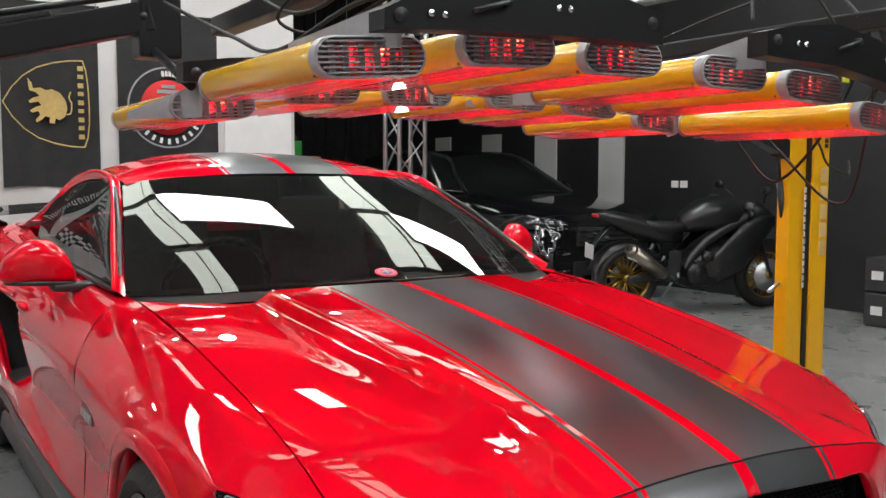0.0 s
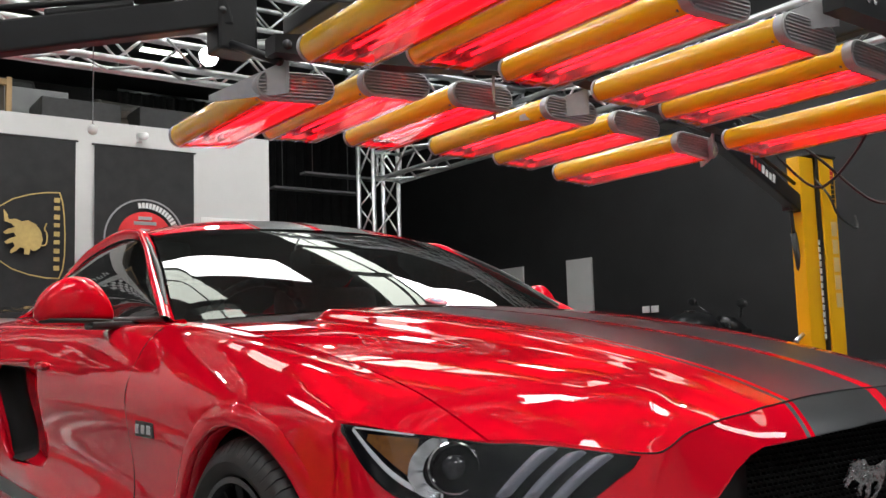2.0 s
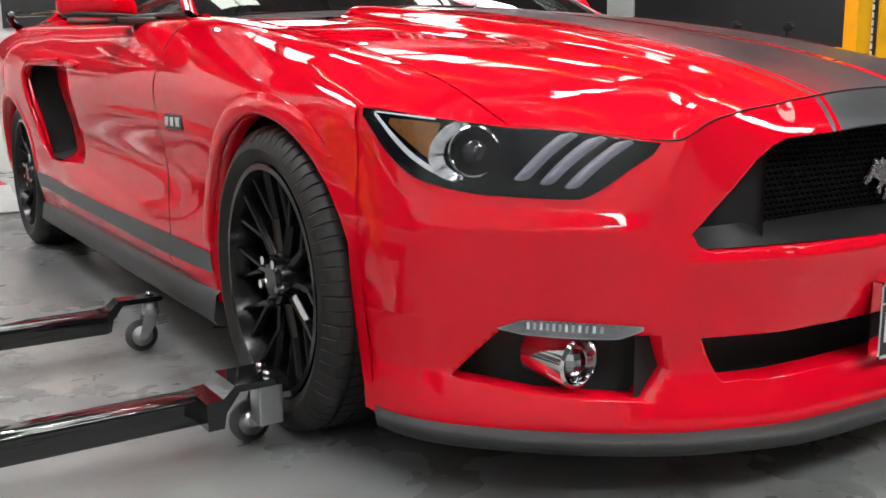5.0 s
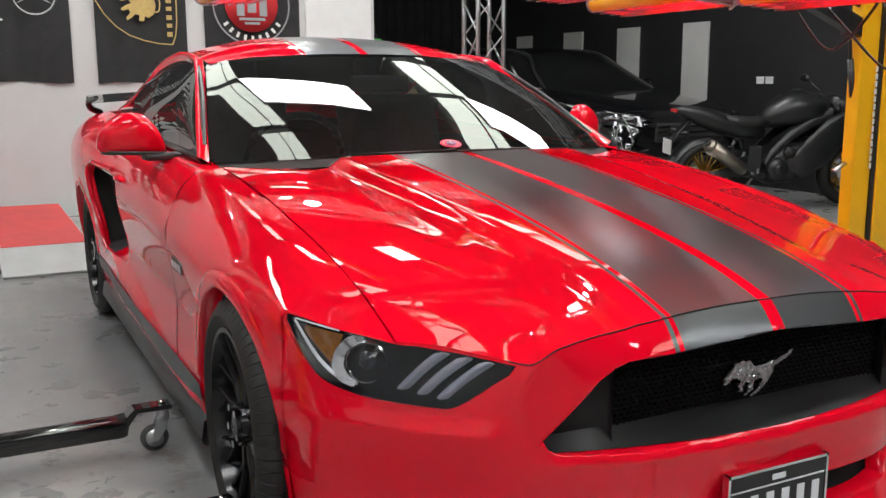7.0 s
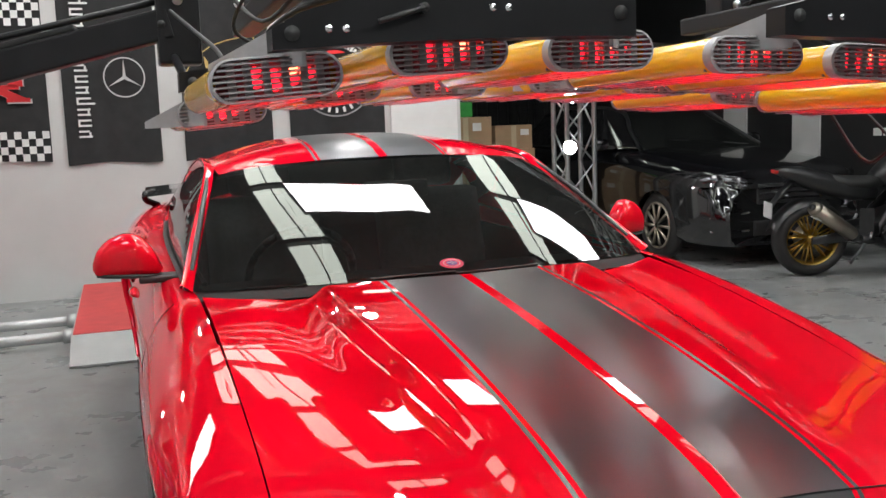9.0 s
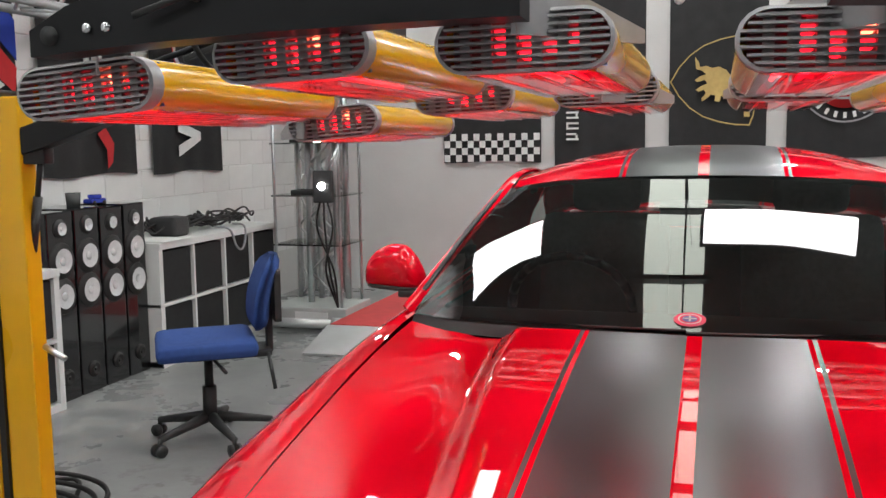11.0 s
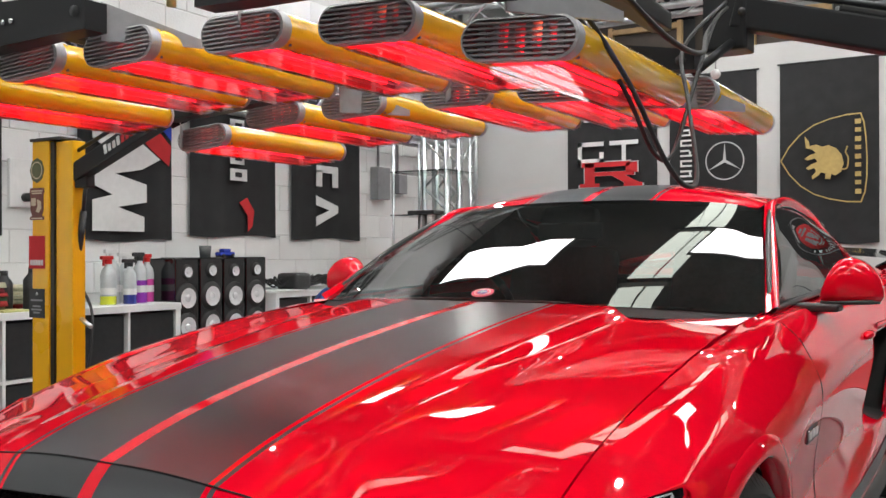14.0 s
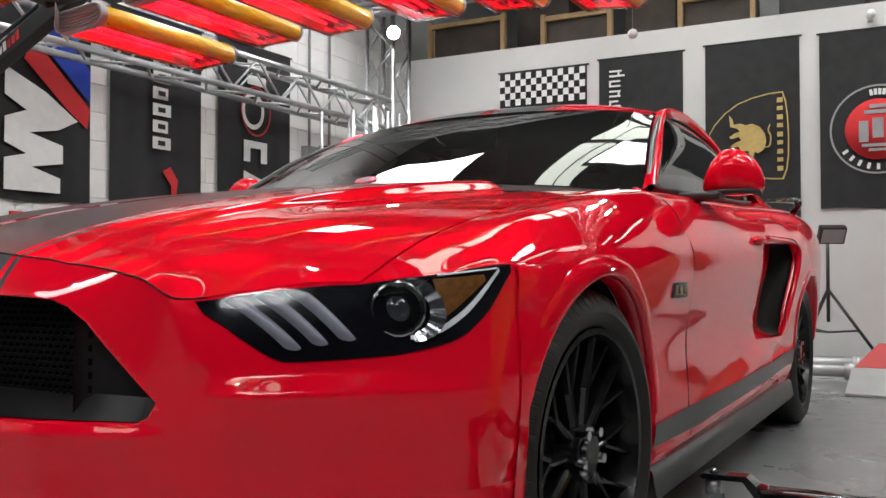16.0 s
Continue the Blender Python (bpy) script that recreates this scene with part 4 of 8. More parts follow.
def build_car():
    car = thing("red_coupe", "glossy red two-door coupe with graphite racing stripes on the workshop floor", "car")
    part("bonnet", bonnet(), paint_striped, car, "domed red bonnet with twin graphite stripes")
    b = part("front_bumper", bumper(), paint_striped, car, "red bumper with stripes above the grille")
    wings = []
    pts = []
    for x in np.linspace(-0.562, 0.562, 91):
        y = float(interp(abs(x), *NOSE))
        pts.append((x, y - 0.002, float(hood_z(x, y)) - 0.0010))
    part("bonnet_seam", tube(pts, 0.0014), void_black, car)
    # grille
    bm = bmesh.new()
    P = []
    for x in np.linspace(-0.56, 0.56, 20):
        P.append([(x, -0.735 + 0.10 * abs(x) ** 1.5, z) for z in np.linspace(0.42, 0.625, 4)])
    sheet(P, bm)
    g = part("grille", bm, void_black, car, "deep black front grille")
    honeycomb(0.75, 0.20, 0.0100, 0.01, g, (0, -0.757, 0.555))
    for s in (-1, 1):
        bm = sheet([[(s * 0.375, -0.785 + 0.02 * v, 0.445), (s * 0.375, -0.785 + 0.02 * v, 0.65)] for v in (0, 1)] + [[(s * 0.54, -0.72, 0.44), (s * 0.50, -0.70, 0.64)]])
        bmesh.ops.recalc_face_normals(bm, faces=bm.faces)
        part("grille_cheek", bm, grille_black, g)
    bm = sheet([[(x, -0.845 + 0.088 * abs(x / 0.5) ** 2, 0.450), (x, -0.768 + 0.03 * abs(x), 0.484)] for x in np.linspace(-0.505, 0.505, 20)], flip=True)
    part("grille_sill", bm, grille_black, g)
    bm = horse_badge()
    bmesh.ops.transform(bm, matrix=Matrix.Translation((0.002, -0.775, 0.538)) @ Matrix.Diagonal((1.06, 0.95, 0.88, 1)), verts=bm.verts)
    part("grille_badge", bm, badge_chrome, g, "chrome running shape", smooth=False)
    bm = sheet([[(x, -0.72 + 0.1 * abs(x) ** 2, 0.18), (x, -0.72 + 0.1 * abs(x) ** 2, 0.34)] for x in np.linspace(-0.56, 0.56, 14)])
    part("lower_intake", bm, void_black, car)
    # chin splitter
    P = []
    for a in np.linspace(-1, 1, 61):
        x, y, z = nose_point(abs(a), 0.14)
        s = math.copysign(1, a)
        P.append([(s * x * 0.97, y + 0.05, 0.150), (s * (x + 0.012 * abs(a)), y - 0.030, 0.146), (s * (x + 0.014 * abs(a)), y - 0.034, 0.132), (s * x, y - 0.015, 0.112), (s * x * 0.96, y + 0.06, 0.108)])
    part("chin_splitter", sheet(P), black_plastic, car, "matt black chin splitter")
    for s in (-1, 1):
        headlamp(car, s)
        fog_lamp(car, s)
        wing = part("side_panel", flank(s), paint, car, "red wing, door and quarter panel")
        wings.append(wing)
        q = part("quarter_scoop", scoop_pocket(s, 0.0, 0.55), paint, car, "hollow red quarter scoop with a black mouth")
        part("scoop_mouth", scoop_pocket(s, 0.55, 1.0), void_black, q)
        part("arch_flare", arch_flare(s, 0.0), paint, car)
        part("arch_flare", arch_flare(s, 2.72), paint, car)
        part("scoop_lip", scoop_lip(s), paint, car)
        part("roof_rail", rail(s), paint, car)
        part("window_shoulder", belt_trim(s), paint, car)
        part("side_window", side_window(s), side_glass, car, "dark tinted side window")
        # window frame strips
        lo, up = glass_edge(s)
        for nm, pts in (("window_trim", lo), ("window_trim", up)):
            q = [along(pts, t) for t in np.linspace(0, 1, 12)]
            part(nm, tube([(p.x * s + 0.006 * s, p.y, p.z) for p in q], 0.009), black_satin, car)
        m = part("door_mirror", mirror_shell(s), paint, car, "red door mirror with black foot")
        bm = bmesh.new()
        box(bm, 0.760 * s, 0.90 * s, 1.06, 1.15, 0.880, 0.903, 0.008)
        part("mirror_foot", bm, black_plastic, m)
        P = []
        for u in np.linspace(0, 1, 17):
            x, yc = (0.828 + 0.200 * u) if s < 0 else (0.838 + 0.160 * u), (1.13 if s < 0 else 1.165) + 0.035 * u
            deep = 0.080 * float(interp(u, [0, 0.08, 0.35, 0.85, 1], [0.45, 0.80, 1.01, 0.80, 0.35]))
            zb = 0.906 + 0.002 * math.sin(math.pi * u) + 0.006 * u * u
            P.append([(x * s, yc + 0.02, zb - 0.010), (x * s, yc - deep * 0.9, zb - 0.010), (x * s, yc - deep * 0.985, zb - 0.004), (x * s, yc - deep * 0.97, zb + 0.003), (x * s, yc + 0.02, zb + 0.003)])
        part("mirror_lip", sheet(P, flip=s > 0), black_plastic, m)
        # lower door stripe, sill skirt
        P = []
        for y in np.linspace(0.34, 2.36, 40):
            P.append([((side_x(y, z) + 0.003) * s, y, z) for z in (0.275 + 0.012 * (y - 0.34), 0.30 + 0.012 * (y - 0.34), 0.325 + 0.016 * (y - 0.34))])
        part("door_stripe", sheet(P, flip=s < 0), graphite, car, "graphite lower door stripe")
        P = []
        for y in np.linspace(0.33, 2.38, 30):
            P.append([(0.893 * s, y, 0.232), (0.905 * s, y, 0.222), (0.915 * s, y, 0.165), (0.905 * s, y, 0.150), (0.80 * s, y, 0.145)])
        part("side_skirt", sheet(P, flip=s < 0), skirt_grey, car, "grey side skirt")
        # wing badge
        bm = boxed((side_x(0.53, 0.62) - 0.002) * s, (side_x(0.53, 0.62) + 0.006) * s, 0.465, 0.60, 0.603, 0.640, 0.003)
        bd = part("wing_badge", bm, black_satin, car, "small chrome and black wing badge", smooth=False)
        for k in range(3):
            y0 = 0.475 + 0.042 * k
            part("badge_bar", boxed((side_x(0.53, 0.62) + 0.004) * s, (side_x(0.53, 0.62) + 0.009) * s, y0, y0 + 0.030, 0.610, 0.633, 0.002), chrome, bd, smooth=False)
        # door handle
        bm = bmesh.new()
        bmesh.ops.create_uvsphere(bm, u_segments=18, v_segments=10, radius=1, matrix=Matrix.Translation(((side_x(1.60, 0.775) + 0.006) * s, 1.60, 0.775)) @ Matrix.Diagonal((0.018, 0.085, 0.016, 1)))
        part("door_handle", bm, paint, car)
        # door shut lines as thin dark seals
        for yy, z0, z1 in ((0.70, 0.24, 0.87),):
            pts = [((side_x(yy - 0.22 * (1 - (z - 0.24) / 0.63) ** 2 * 0.4, z) + 0.0005) * s, yy - 0.22 * (1 - (z - 0.24) / 0.63) ** 2 * 0.4, z) for z in np.linspace(z0, z1, 26)]
            part("door_seam", tube(pts, 0.0010), void_black, car)
        part("wheel_liner", wheel_liner(s, 0.0), void_black, car)
        part("wheel_liner", wheel_liner(s, 2.72), void_black, car)
    flush_joint(b, wings)
    for x, y in ((-0.795, 0.006), (0.780, 0.0), (-0.795, 2.72), (0.795, 2.72)):
        wheel(car, x, y, radians(-1.5 if x < 0 else -4) if y < 1 else 0.0)
    part("windscreen", windscreen(), screen_glass, car, "dark tinted windscreen")
    part("roof", roof_panel(1.335, 2.30), paint_striped, car, "red roof with twin graphite stripes")
    part("rear_window", roof_panel(2.30, 3.15, -0.004), screen_glass, car)
    part("boot_lid", deck(), paint_striped, car)
    part("tail_panel", tail(), paint, car)
    # scuttle and wipers
    P = []
    for u in np.linspace(-1, 1, 41):
        a = along(WS_BASE, abs(u))
        P.append([(math.copysign(a.x, u), a.y + 0.012, a.z + 0.001), (math.copysign(a.x * 0.985, u), a.y - 0.075 + 0.02 * abs(u), a.z - 0.022)])
    part("scuttle", sheet(P), void_black, car)
    for s, x0 in ((1, -0.62), (1, -0.02)):
        bm = bmesh.new()
        pts = []
        for t in np.linspace(0, 1, 6):
            x = x0 + 0.60 * t
            a = along(WS_BASE, abs(x) / 0.755)
            pts.append((x, a.y - 0.012 + 0.012 * t, a.z + 0.002 + 0.004 * t))
        part("wiper", tube(pts, 0.005), black_satin, car)
    # round windscreen sticker, on the glass
    def on_glass(x, v):
        a, b = along(WS_BASE, abs(x) / 0.755), along(WS_TOP, abs(x) / 0.61)
        p = a.lerp(b, v) + Vector((0, -0.35, 0.94)) * (0.015 * math.sin(math.pi * v) + 0.003)
        return Vector((math.copysign(p.x, x) if x else 0.0, p.y, p.z))
    def disc(r0, r1, off):
        rows = []
        for r in (r0, r1):
            rows.append([tuple(on_glass(-0.010 + r * math.cos(t), 0.058 + r * math.sin(t) / 0.885) + Vector((0, -0.35, 0.94)) * off) for t in np.linspace(0, 2 * math.pi, 33)])
        bm = sheet(rows)
        bmesh.ops.recalc_face_normals(bm, faces=bm.faces)
        return bm
    st = part("sticker", disc(0.0005, 0.028, 0.0), sticker_pink, car, "round pink windscreen sticker")
    part("sticker_centre", disc(0.0005, 0.013, 0.0015), sticker_blue, st)
    part("sticker_ring", disc(0.018, 0.020, 0.0015), white_lens, st)
    for k in range(4):
        t0 = math.pi / 2 * k
        q = [on_glass(-0.010 + r * math.cos(t0 + d), 0.058 + r * math.sin(t0 + d) / 0.885) + Vector((0, -0.35, 0.94)) * 0.003 for r, d in ((0.002, -0.8), (0.012, -0.12), (0.012, 0.12), (0.002, 0.8))]
        bm = sheet([[tuple(q[0]), tuple(q[1])], [tuple(q[3]), tuple(q[2])]])
        part("sticker_ray", bm, white_lens, st, smooth=False)
    # spoiler
    bm = bmesh.new()
    P = []
    for u in np.linspace(-1, 1, 31):
        x = 0.80 * u
        d = 0.05 * u * u
        P.append([(x, 3.34 - d * 1.5, 1.055 - d * 0.6), (x, 3.42 - d, 1.075 - d * 0.6), (x, 3.58 - d, 1.095 - d * 0.6), (x, 3.58 - d, 1.08 - d * 0.6), (x, 3.42 - d, 1.058 - d * 0.6), (x, 3.34 - d * 1.5, 1.055 - d * 0.6)])
    sheet(P, bm)
    sp = part("rear_spoiler", bm, black_gloss, car, "gloss black raised boot spoiler")
    for s in (-1, 1):
        bm = tube([(0.74 * s, 3.42, 0.97), (0.80 * s, 3.36, 1.00), (0.81 * s, 3.34, 1.035), (0.76 * s, 3.42, 1.05)], 0.018)
        part("spoiler_leg", bm, black_gloss, sp)
    # cabin
    part("cabin_floor", boxed(-0.74, 0.74, 0.50, 3.2, 0.30, 0.34), void_black, car, smooth=False)
    part("engine_bay", boxed(-0.56, 0.56, -0.55, 0.50, 0.25, 0.60), void_black, car, smooth=False)
    bm = bmesh.new()
    P = [[(x, 0.62 + 0.05 * abs(x), 0.88 - 0.02 * abs(x)), (x, 0.98, 0.875), (x, 1.05, 0.84), (x, 1.06, 0.62)] for x in np.linspace(-0.72, 0.72, 13)]
    sheet(P, bm, flip=True)
    part("dashboard", bm, black_plastic, car)
    for s in (-0.37, 0.37):
        bm = bmesh.new()
        box(bm, s - 0.25, s + 0.25, 1.35, 1.85, 0.40, 0.56, 0.05)
        box(bm, s - 0.24, s + 0.24, -0.06, 0.08, 0.0, 0.60, 0.05, Matrix.Translation((0, 1.83, 0.50)) @ Matrix.Rotation(-0.28, 4, "X"))
        box(bm, s - 0.13, s + 0.13, -0.05, 0.06, 0.62, 0.80, 0.04, Matrix.Translation((0, 1.84, 0.49)) @ Matrix.Rotation(-0.28, 4, "X"))
        part("seat", bm, seat_grey, car, "grey bucket seat")
    bm = bmesh.new()
    for k in range(24):
        a, b = 2 * math.pi * k / 24, 2 * math.pi * (k + 1) / 24
        m = Matrix.Translation((-0.37, 1.12, 0.86)) @ Matrix.Rotation(radians(-65), 4, "X")
        rod(bm, m @ Vector((0.18 * math.cos(a), 0.18 * math.sin(a), 0)), m @ Vector((0.18 * math.cos(b), 0.18 * math.sin(b), 0)), 0.014, 8)
    part("steering_wheel", bm, black_satin, car)
    part("headliner", roof_panel(1.37, 3.05, -0.022), void_black, car)
    for s in (-1, 1):
        part("door_card", boxed(0.700 * s, 0.715 * s, 0.95, 2.60, 0.34, 0.885, 0.004), void_black, car, smooth=False)
    part("rear_bench", boxed(-0.62, 0.62, 2.30, 2.48, 0.34, 0.95, 0.05), void_black, car, smooth=False)
    part("parcel_shelf", boxed(-0.62, 0.62, 2.48, 3.05, 0.90, 0.93, 0.01), void_black, car, smooth=False)
    # interior mirror
    part("cabin_mirror", boxed(-0.12, 0.12, 1.18, 1.20, 1.10, 1.16, 0.008), black_satin, car)
    # number plate with pale bars
    pl = part("number_plate", boxed(-0.134, 0.134, -0.852, -0.842, 0.232, 0.362, 0.003), black_satin, car, "black number plate with pale characters in a chrome frame", smooth=False)
    for k in range(6):
        x = -0.1075 + 0.043 * k
        part("plate_bar", boxed(x - 0.0105, x + 0.0105, -0.8535, -0.8515, 0.256, 0.312, 0.0008), white_lens, pl, smooth=False)
    part("plate_bar", boxed(-0.018, 0.018, -0.8545, -0.8515, 0.336, 0.348, 0.001), white_lens, pl, smooth=False)
    part("plate_line", boxed(-0.13, 0.13, -0.8540, -0.8515, 0.325, 0.328), white_lens, pl, smooth=False)
    part("plate_frame", plate_frame(), chrome, pl, smooth=False)
    return car


def plate_frame():
    bm = bmesh.new()
    for x0, x1, z0, z1 in ((-0.139, 0.139, 0.360, 0.366), (-0.139, 0.139, 0.228, 0.234), (-0.139, -0.133, 0.228, 0.366), (0.133, 0.139, 0.228, 0.366)):
        box(bm, x0, x1, -0.8555, -0.838, z0, z1)
    return bm


def wheel_liner(sx, y):
    P = []
    for a in np.linspace(-10, 190, 28):
        r = 0.36
        yy, zz = y + r * math.cos(radians(a)), 0.312 + r * math.sin(radians(a))
        P.append([((0.86) * sx, yy, zz), (0.50 * sx, yy, zz)])
    bm = sheet(P, flip=sx > 0)
    c = [bm.verts.new((0.50 * sx, y + 0.36 * math.cos(radians(a)), 0.312 + 0.36 * math.sin(radians(a)))) for a in np.linspace(-10, 190, 28)]
    bm.faces.new(c)
    return bm


build_car()

# ---- the hall ----
def slab(name, material, x0, x1, y0, y1, z0, z1, label="", category="", kind="structure"):
    ob = part(name, boxed(x0, x1, y0, y1, z0, z1), material, None, smooth=False)
    return tagged(ob, label, category, "", kind)


CEIL = 4.7
slab("floor", concrete, -3.9, 6.5, -8.2, 12.2, -0.2, 0.0, "smooth grey sealed concrete workshop floor", "floor")
wall_west = slab("wall_west", white_block_mat, -3.95, -3.758, -8.2, 12.2, 0, CEIL, "white painted blockwork wall", "wall")
slab("wall_north", white_wall_mat, -3.75, 2.22, 6.52, 6.68, 0, 2.86, "white painted partition wall below the storage loft", "wall")
slab("wall_east", black_wall_mat, 6.25, 6.45, -8.2, 12.2, 0, CEIL, "black painted wall", "wall")
slab("wall_far", black_wall_mat, -3.75, 6.25, 12.0, 12.2, 0, CEIL, "black wall behind the loft", "wall")
# unseen wall, added dark so the bumper reflects no white
slab("unseen_south_wall", dark_roof, -3.75, 6.25, -8.2, -8.0, 0, CEIL, "unseen dark wall added behind the camera", "wall")
slab("ceiling", dark_roof, -3.95, 6.45, -8.2, 12.2, CEIL, CEIL + 0.15, "dark underside of the roof sheeting", "ceiling")
slab("loft_floor", black_wall_mat, -3.75, 2.22, 6.72, 12.0, 2.72, 2.86, "dark timber loft floor", "floor")
slab("loft_return_wall", white_wall_mat, 2.06, 2.22, 6.68, 12.0, 0, 2.72, "white return wall under the loft", "wall")


def banner(name, y0, y1, z0, z1, axis, at, label):
    """A hanging cloth banner with gentle folds. axis 'x': on the west wall, 'y': on the north wall."""
    bm = bmesh.new()
    P = []
    for a in np.linspace(0, 1, 24):
        row = []
        for b in np.linspace(0, 1, 20):
            s, z = y0 + (y1 - y0) * a, z0 + (z1 - z0) * b
            d = 0.008 * math.sin(9 * a + 2 * b) * (1 - 0.5 * b) + 0.006 * math.sin(23 * a + 1.3) * (1 - b)
            z += 0.010 * math.sin(7 * a + y0) * (1 - b)
            row.append((at + 0.016 + d, s, z) if axis == "x" else (s, at - 0.016 - d, z))
        P.append(row)
    sheet(P, bm, flip=axis == "y")
    ob = thing(name, label, "banner")
    part("cloth", bm, banner_black, ob)
    bm = bmesh.new()
    if axis == "x":
        rod(bm, (at + 0.012, y0 - 0.02, z1), (at + 0.012, y1 + 0.02, z1), 0.009, 8)
    else:
        rod(bm, (y0 - 0.02, at - 0.012, z1), (y1 + 0.02, at - 0.012, z1), 0.009, 8)
    part("hanging_rod", bm, black_satin, ob)
    return ob


banner_black = mat("black_banner_cloth", (0.019, 0.019, 0.020), 0.85, 0, 0.3, 8, 0.3, 500)
print_white = mat("white_print", (0.70, 0.70, 0.69), 0.75, 0, 0.06, 20)
print_red = mat("red_print", (0.55, 0.02, 0.025), 0.75, 0, 0.08, 20)
print_blue = mat("blue_print", (0.015, 0.05, 0.40), 0.75, 0, 0.08, 20)
print_sky = mat("light_blue_print", (0.05, 0.28, 0.62), 0.75, 0, 0.08, 20)
print_gold = mat("gold_print", (0.50, 0.36, 0.13), 0.6, 0.2, 0.15, 25)
print_pale = mat("pale_print", (0.50, 0.50, 0.50), 0.75, 0, 0.08, 20)
print_grey = mat("grey_print", (0.28, 0.28, 0.29), 0.75, 0, 0.1, 20)


def flat(pts, axis, at, t=0.004):
    """A thin flat shape from an outline (along, up) on a wall."""
    bm = bmesh.new()
    f = [bm.verts.new((at, a, z) if axis == "x" else (a, at, z)) for a, z in pts]
    face = bm.faces.new(f)
    r = bmesh.ops.extrude_face_region(bm, geom=[face])
    vs = [g for g in r["geom"] if isinstance(g, bmesh.types.BMVert)]
    bmesh.ops.translate(bm, vec=(t, 0, 0) if axis == "x" else (0, -t, 0), verts=vs)
    bmesh.ops.recalc_face_normals(bm, faces=bm.faces)
    return bm


def ring(cx, cz, r0, r1, axis, at, seg=40, sx=1.0, a0=0.0, a1=2 * math.pi):
    P = []
    for k in range(seg + 1):
        a = a0 + (a1 - a0) * k / seg
        row = []
        for r in (r0, r1):
            s, z = cx + sx * r * math.cos(a), cz + r * math.sin(a)
            row.append((at, s, z) if axis == "x" else (s, at, z))
        P.append(row)
    bm = sheet(P)
    bmesh.ops.recalc_face_normals(bm, faces=bm.faces)
    return bm


def disc(cx, cz, r, axis, at):
    return flat([(cx + r * math.cos(k * math.pi / 16), cz + r * math.sin(k * math.pi / 16)) for k in range(32)], axis, at, 0.003)


def rect(a0, a1, z0, z1):
    return [(a0, z0), (a1, z0), (a1, z1), (a0, z1)]


# north wall banners
NY = 6.52
b = banner("crest_banner", 0.565, 1.46, 1.20, 2.65, "y", NY, "black hanging banner with a red round crest")
part("crest_ring", ring(1.0, 1.83, 0.345, 0.36, "y", NY - 0.040), print_grey, b)
part("crest_field", disc(1.0, 1.83, 0.245, "y", NY - 0.036), print_red, b)
for k in range(22):
    a = radians(25 + 130 * k / 21) if k < 13 else radians(215 + 110 * (k - 13) / 8)
    c, s = math.cos(a), math.sin(a)
    m = Matrix.Translation((1.0 + 0.295 * c, NY - 0.042, 1.83 + 0.30 * s)) @ Matrix.Rotation(-a + math.pi / 2, 4, "Y")
    bm = boxed(-0.012, 0.012, -0.002, 0.002, -0.024, 0.024, 0, m)
    part("letter_bar", bm, print_white, b, smooth=False)
for x0, x1, z0, z1 in ((0.90, 1.10, 1.955, 1.985), (0.86, 0.93, 1.73, 1.90), (1.07, 1.14, 1.73, 1.90), (0.96, 1.04, 1.76, 1.92), (0.88, 1.12, 1.69, 1.715), (0.94, 1.06, 2.0, 2.03), (0.93, 1.07, 1.655, 1.675)):
    part("crest_shape", flat(rect(x0, x1, z0, z1), "y", NY - 0.043), print_grey, b, smooth=False)

b = banner("shield_banner", -0.365, 0.41, 1.13, 2.66, "y", NY, "black hanging banner with a gold shield turned on its side")
SH = [(-0.36, 1.83), (-0.29, 1.95), (-0.20, 2.05), (-0.09, 2.125), (0.04, 2.17), (0.17, 2.195), (0.28, 2.20), (0.305, 2.12), (0.32, 1.99), (0.327, 1.83), (0.325, 1.66), (0.31, 1.54), (0.28, 1.46), (0.17, 1.465), (0.04, 1.49), (-0.09, 1.535), (-0.20, 1.61), (-0.29, 1.71)]
bm = bmesh.new()
P = []
for x, z in SH + SH[:1]:
    P.append([(x, NY - 0.042, z), (0.01 + (x - 0.01) * 0.968, NY - 0.042, 1.83 + (z - 1.83) * 0.968)])
sheet(P, bm)
part("shield_outline", bm, print_gold, b)
part("animal_shape", flat([(-0.16, 2.03), (-0.13, 1.99), (-0.12, 1.945), (-0.07, 1.955), (-0.02, 1.935), (0.03, 1.945), (0.09, 1.915), (0.13, 1.86), (0.145, 1.79), (0.125, 1.72), (0.08, 1.69), (0.05, 1.705), (0.04, 1.66), (0.00, 1.665), (0.005, 1.71), (-0.03, 1.72),
    (-0.06, 1.69), (-0.10, 1.665), (-0.105, 1.69), (-0.07, 1.73), (-0.085, 1.76), (-0.13, 1.745), (-0.15, 1.76), (-0.11, 1.79), (-0.06, 1.81), (-0.08, 1.84), (-0.14, 1.825), (-0.16, 1.84), (-0.12, 1.87), (-0.07, 1.885), (-0.10, 1.915), (-0.15, 1.93), (-0.155, 1.97)], "y", NY - 0.043), print_gold, b, smooth=False)
tail_line = part("animal_tail", tube([(0.13, 1.74, 0), (0.17, 1.75, 0), (0.18, 1.83, 0), (0.16, 1.88, 0), (0.175, 1.93, 0)], 0.006), print_gold, b)
tail_line.matrix_basis = Matrix(((1, 0, 0, 0), (0, 0, 1, NY - 0.043), (0, 1, 0, 0), (0, 0, 0, 1)))
for k in range(9):
    z = 2.13 - 0.072 * k
    part("letter_bar", flat(rect(0.232, 0.278, z - 0.021 + 0.006 * (k % 2), z + 0.019), "y", NY - 0.043), print_gold, b, smooth=False)

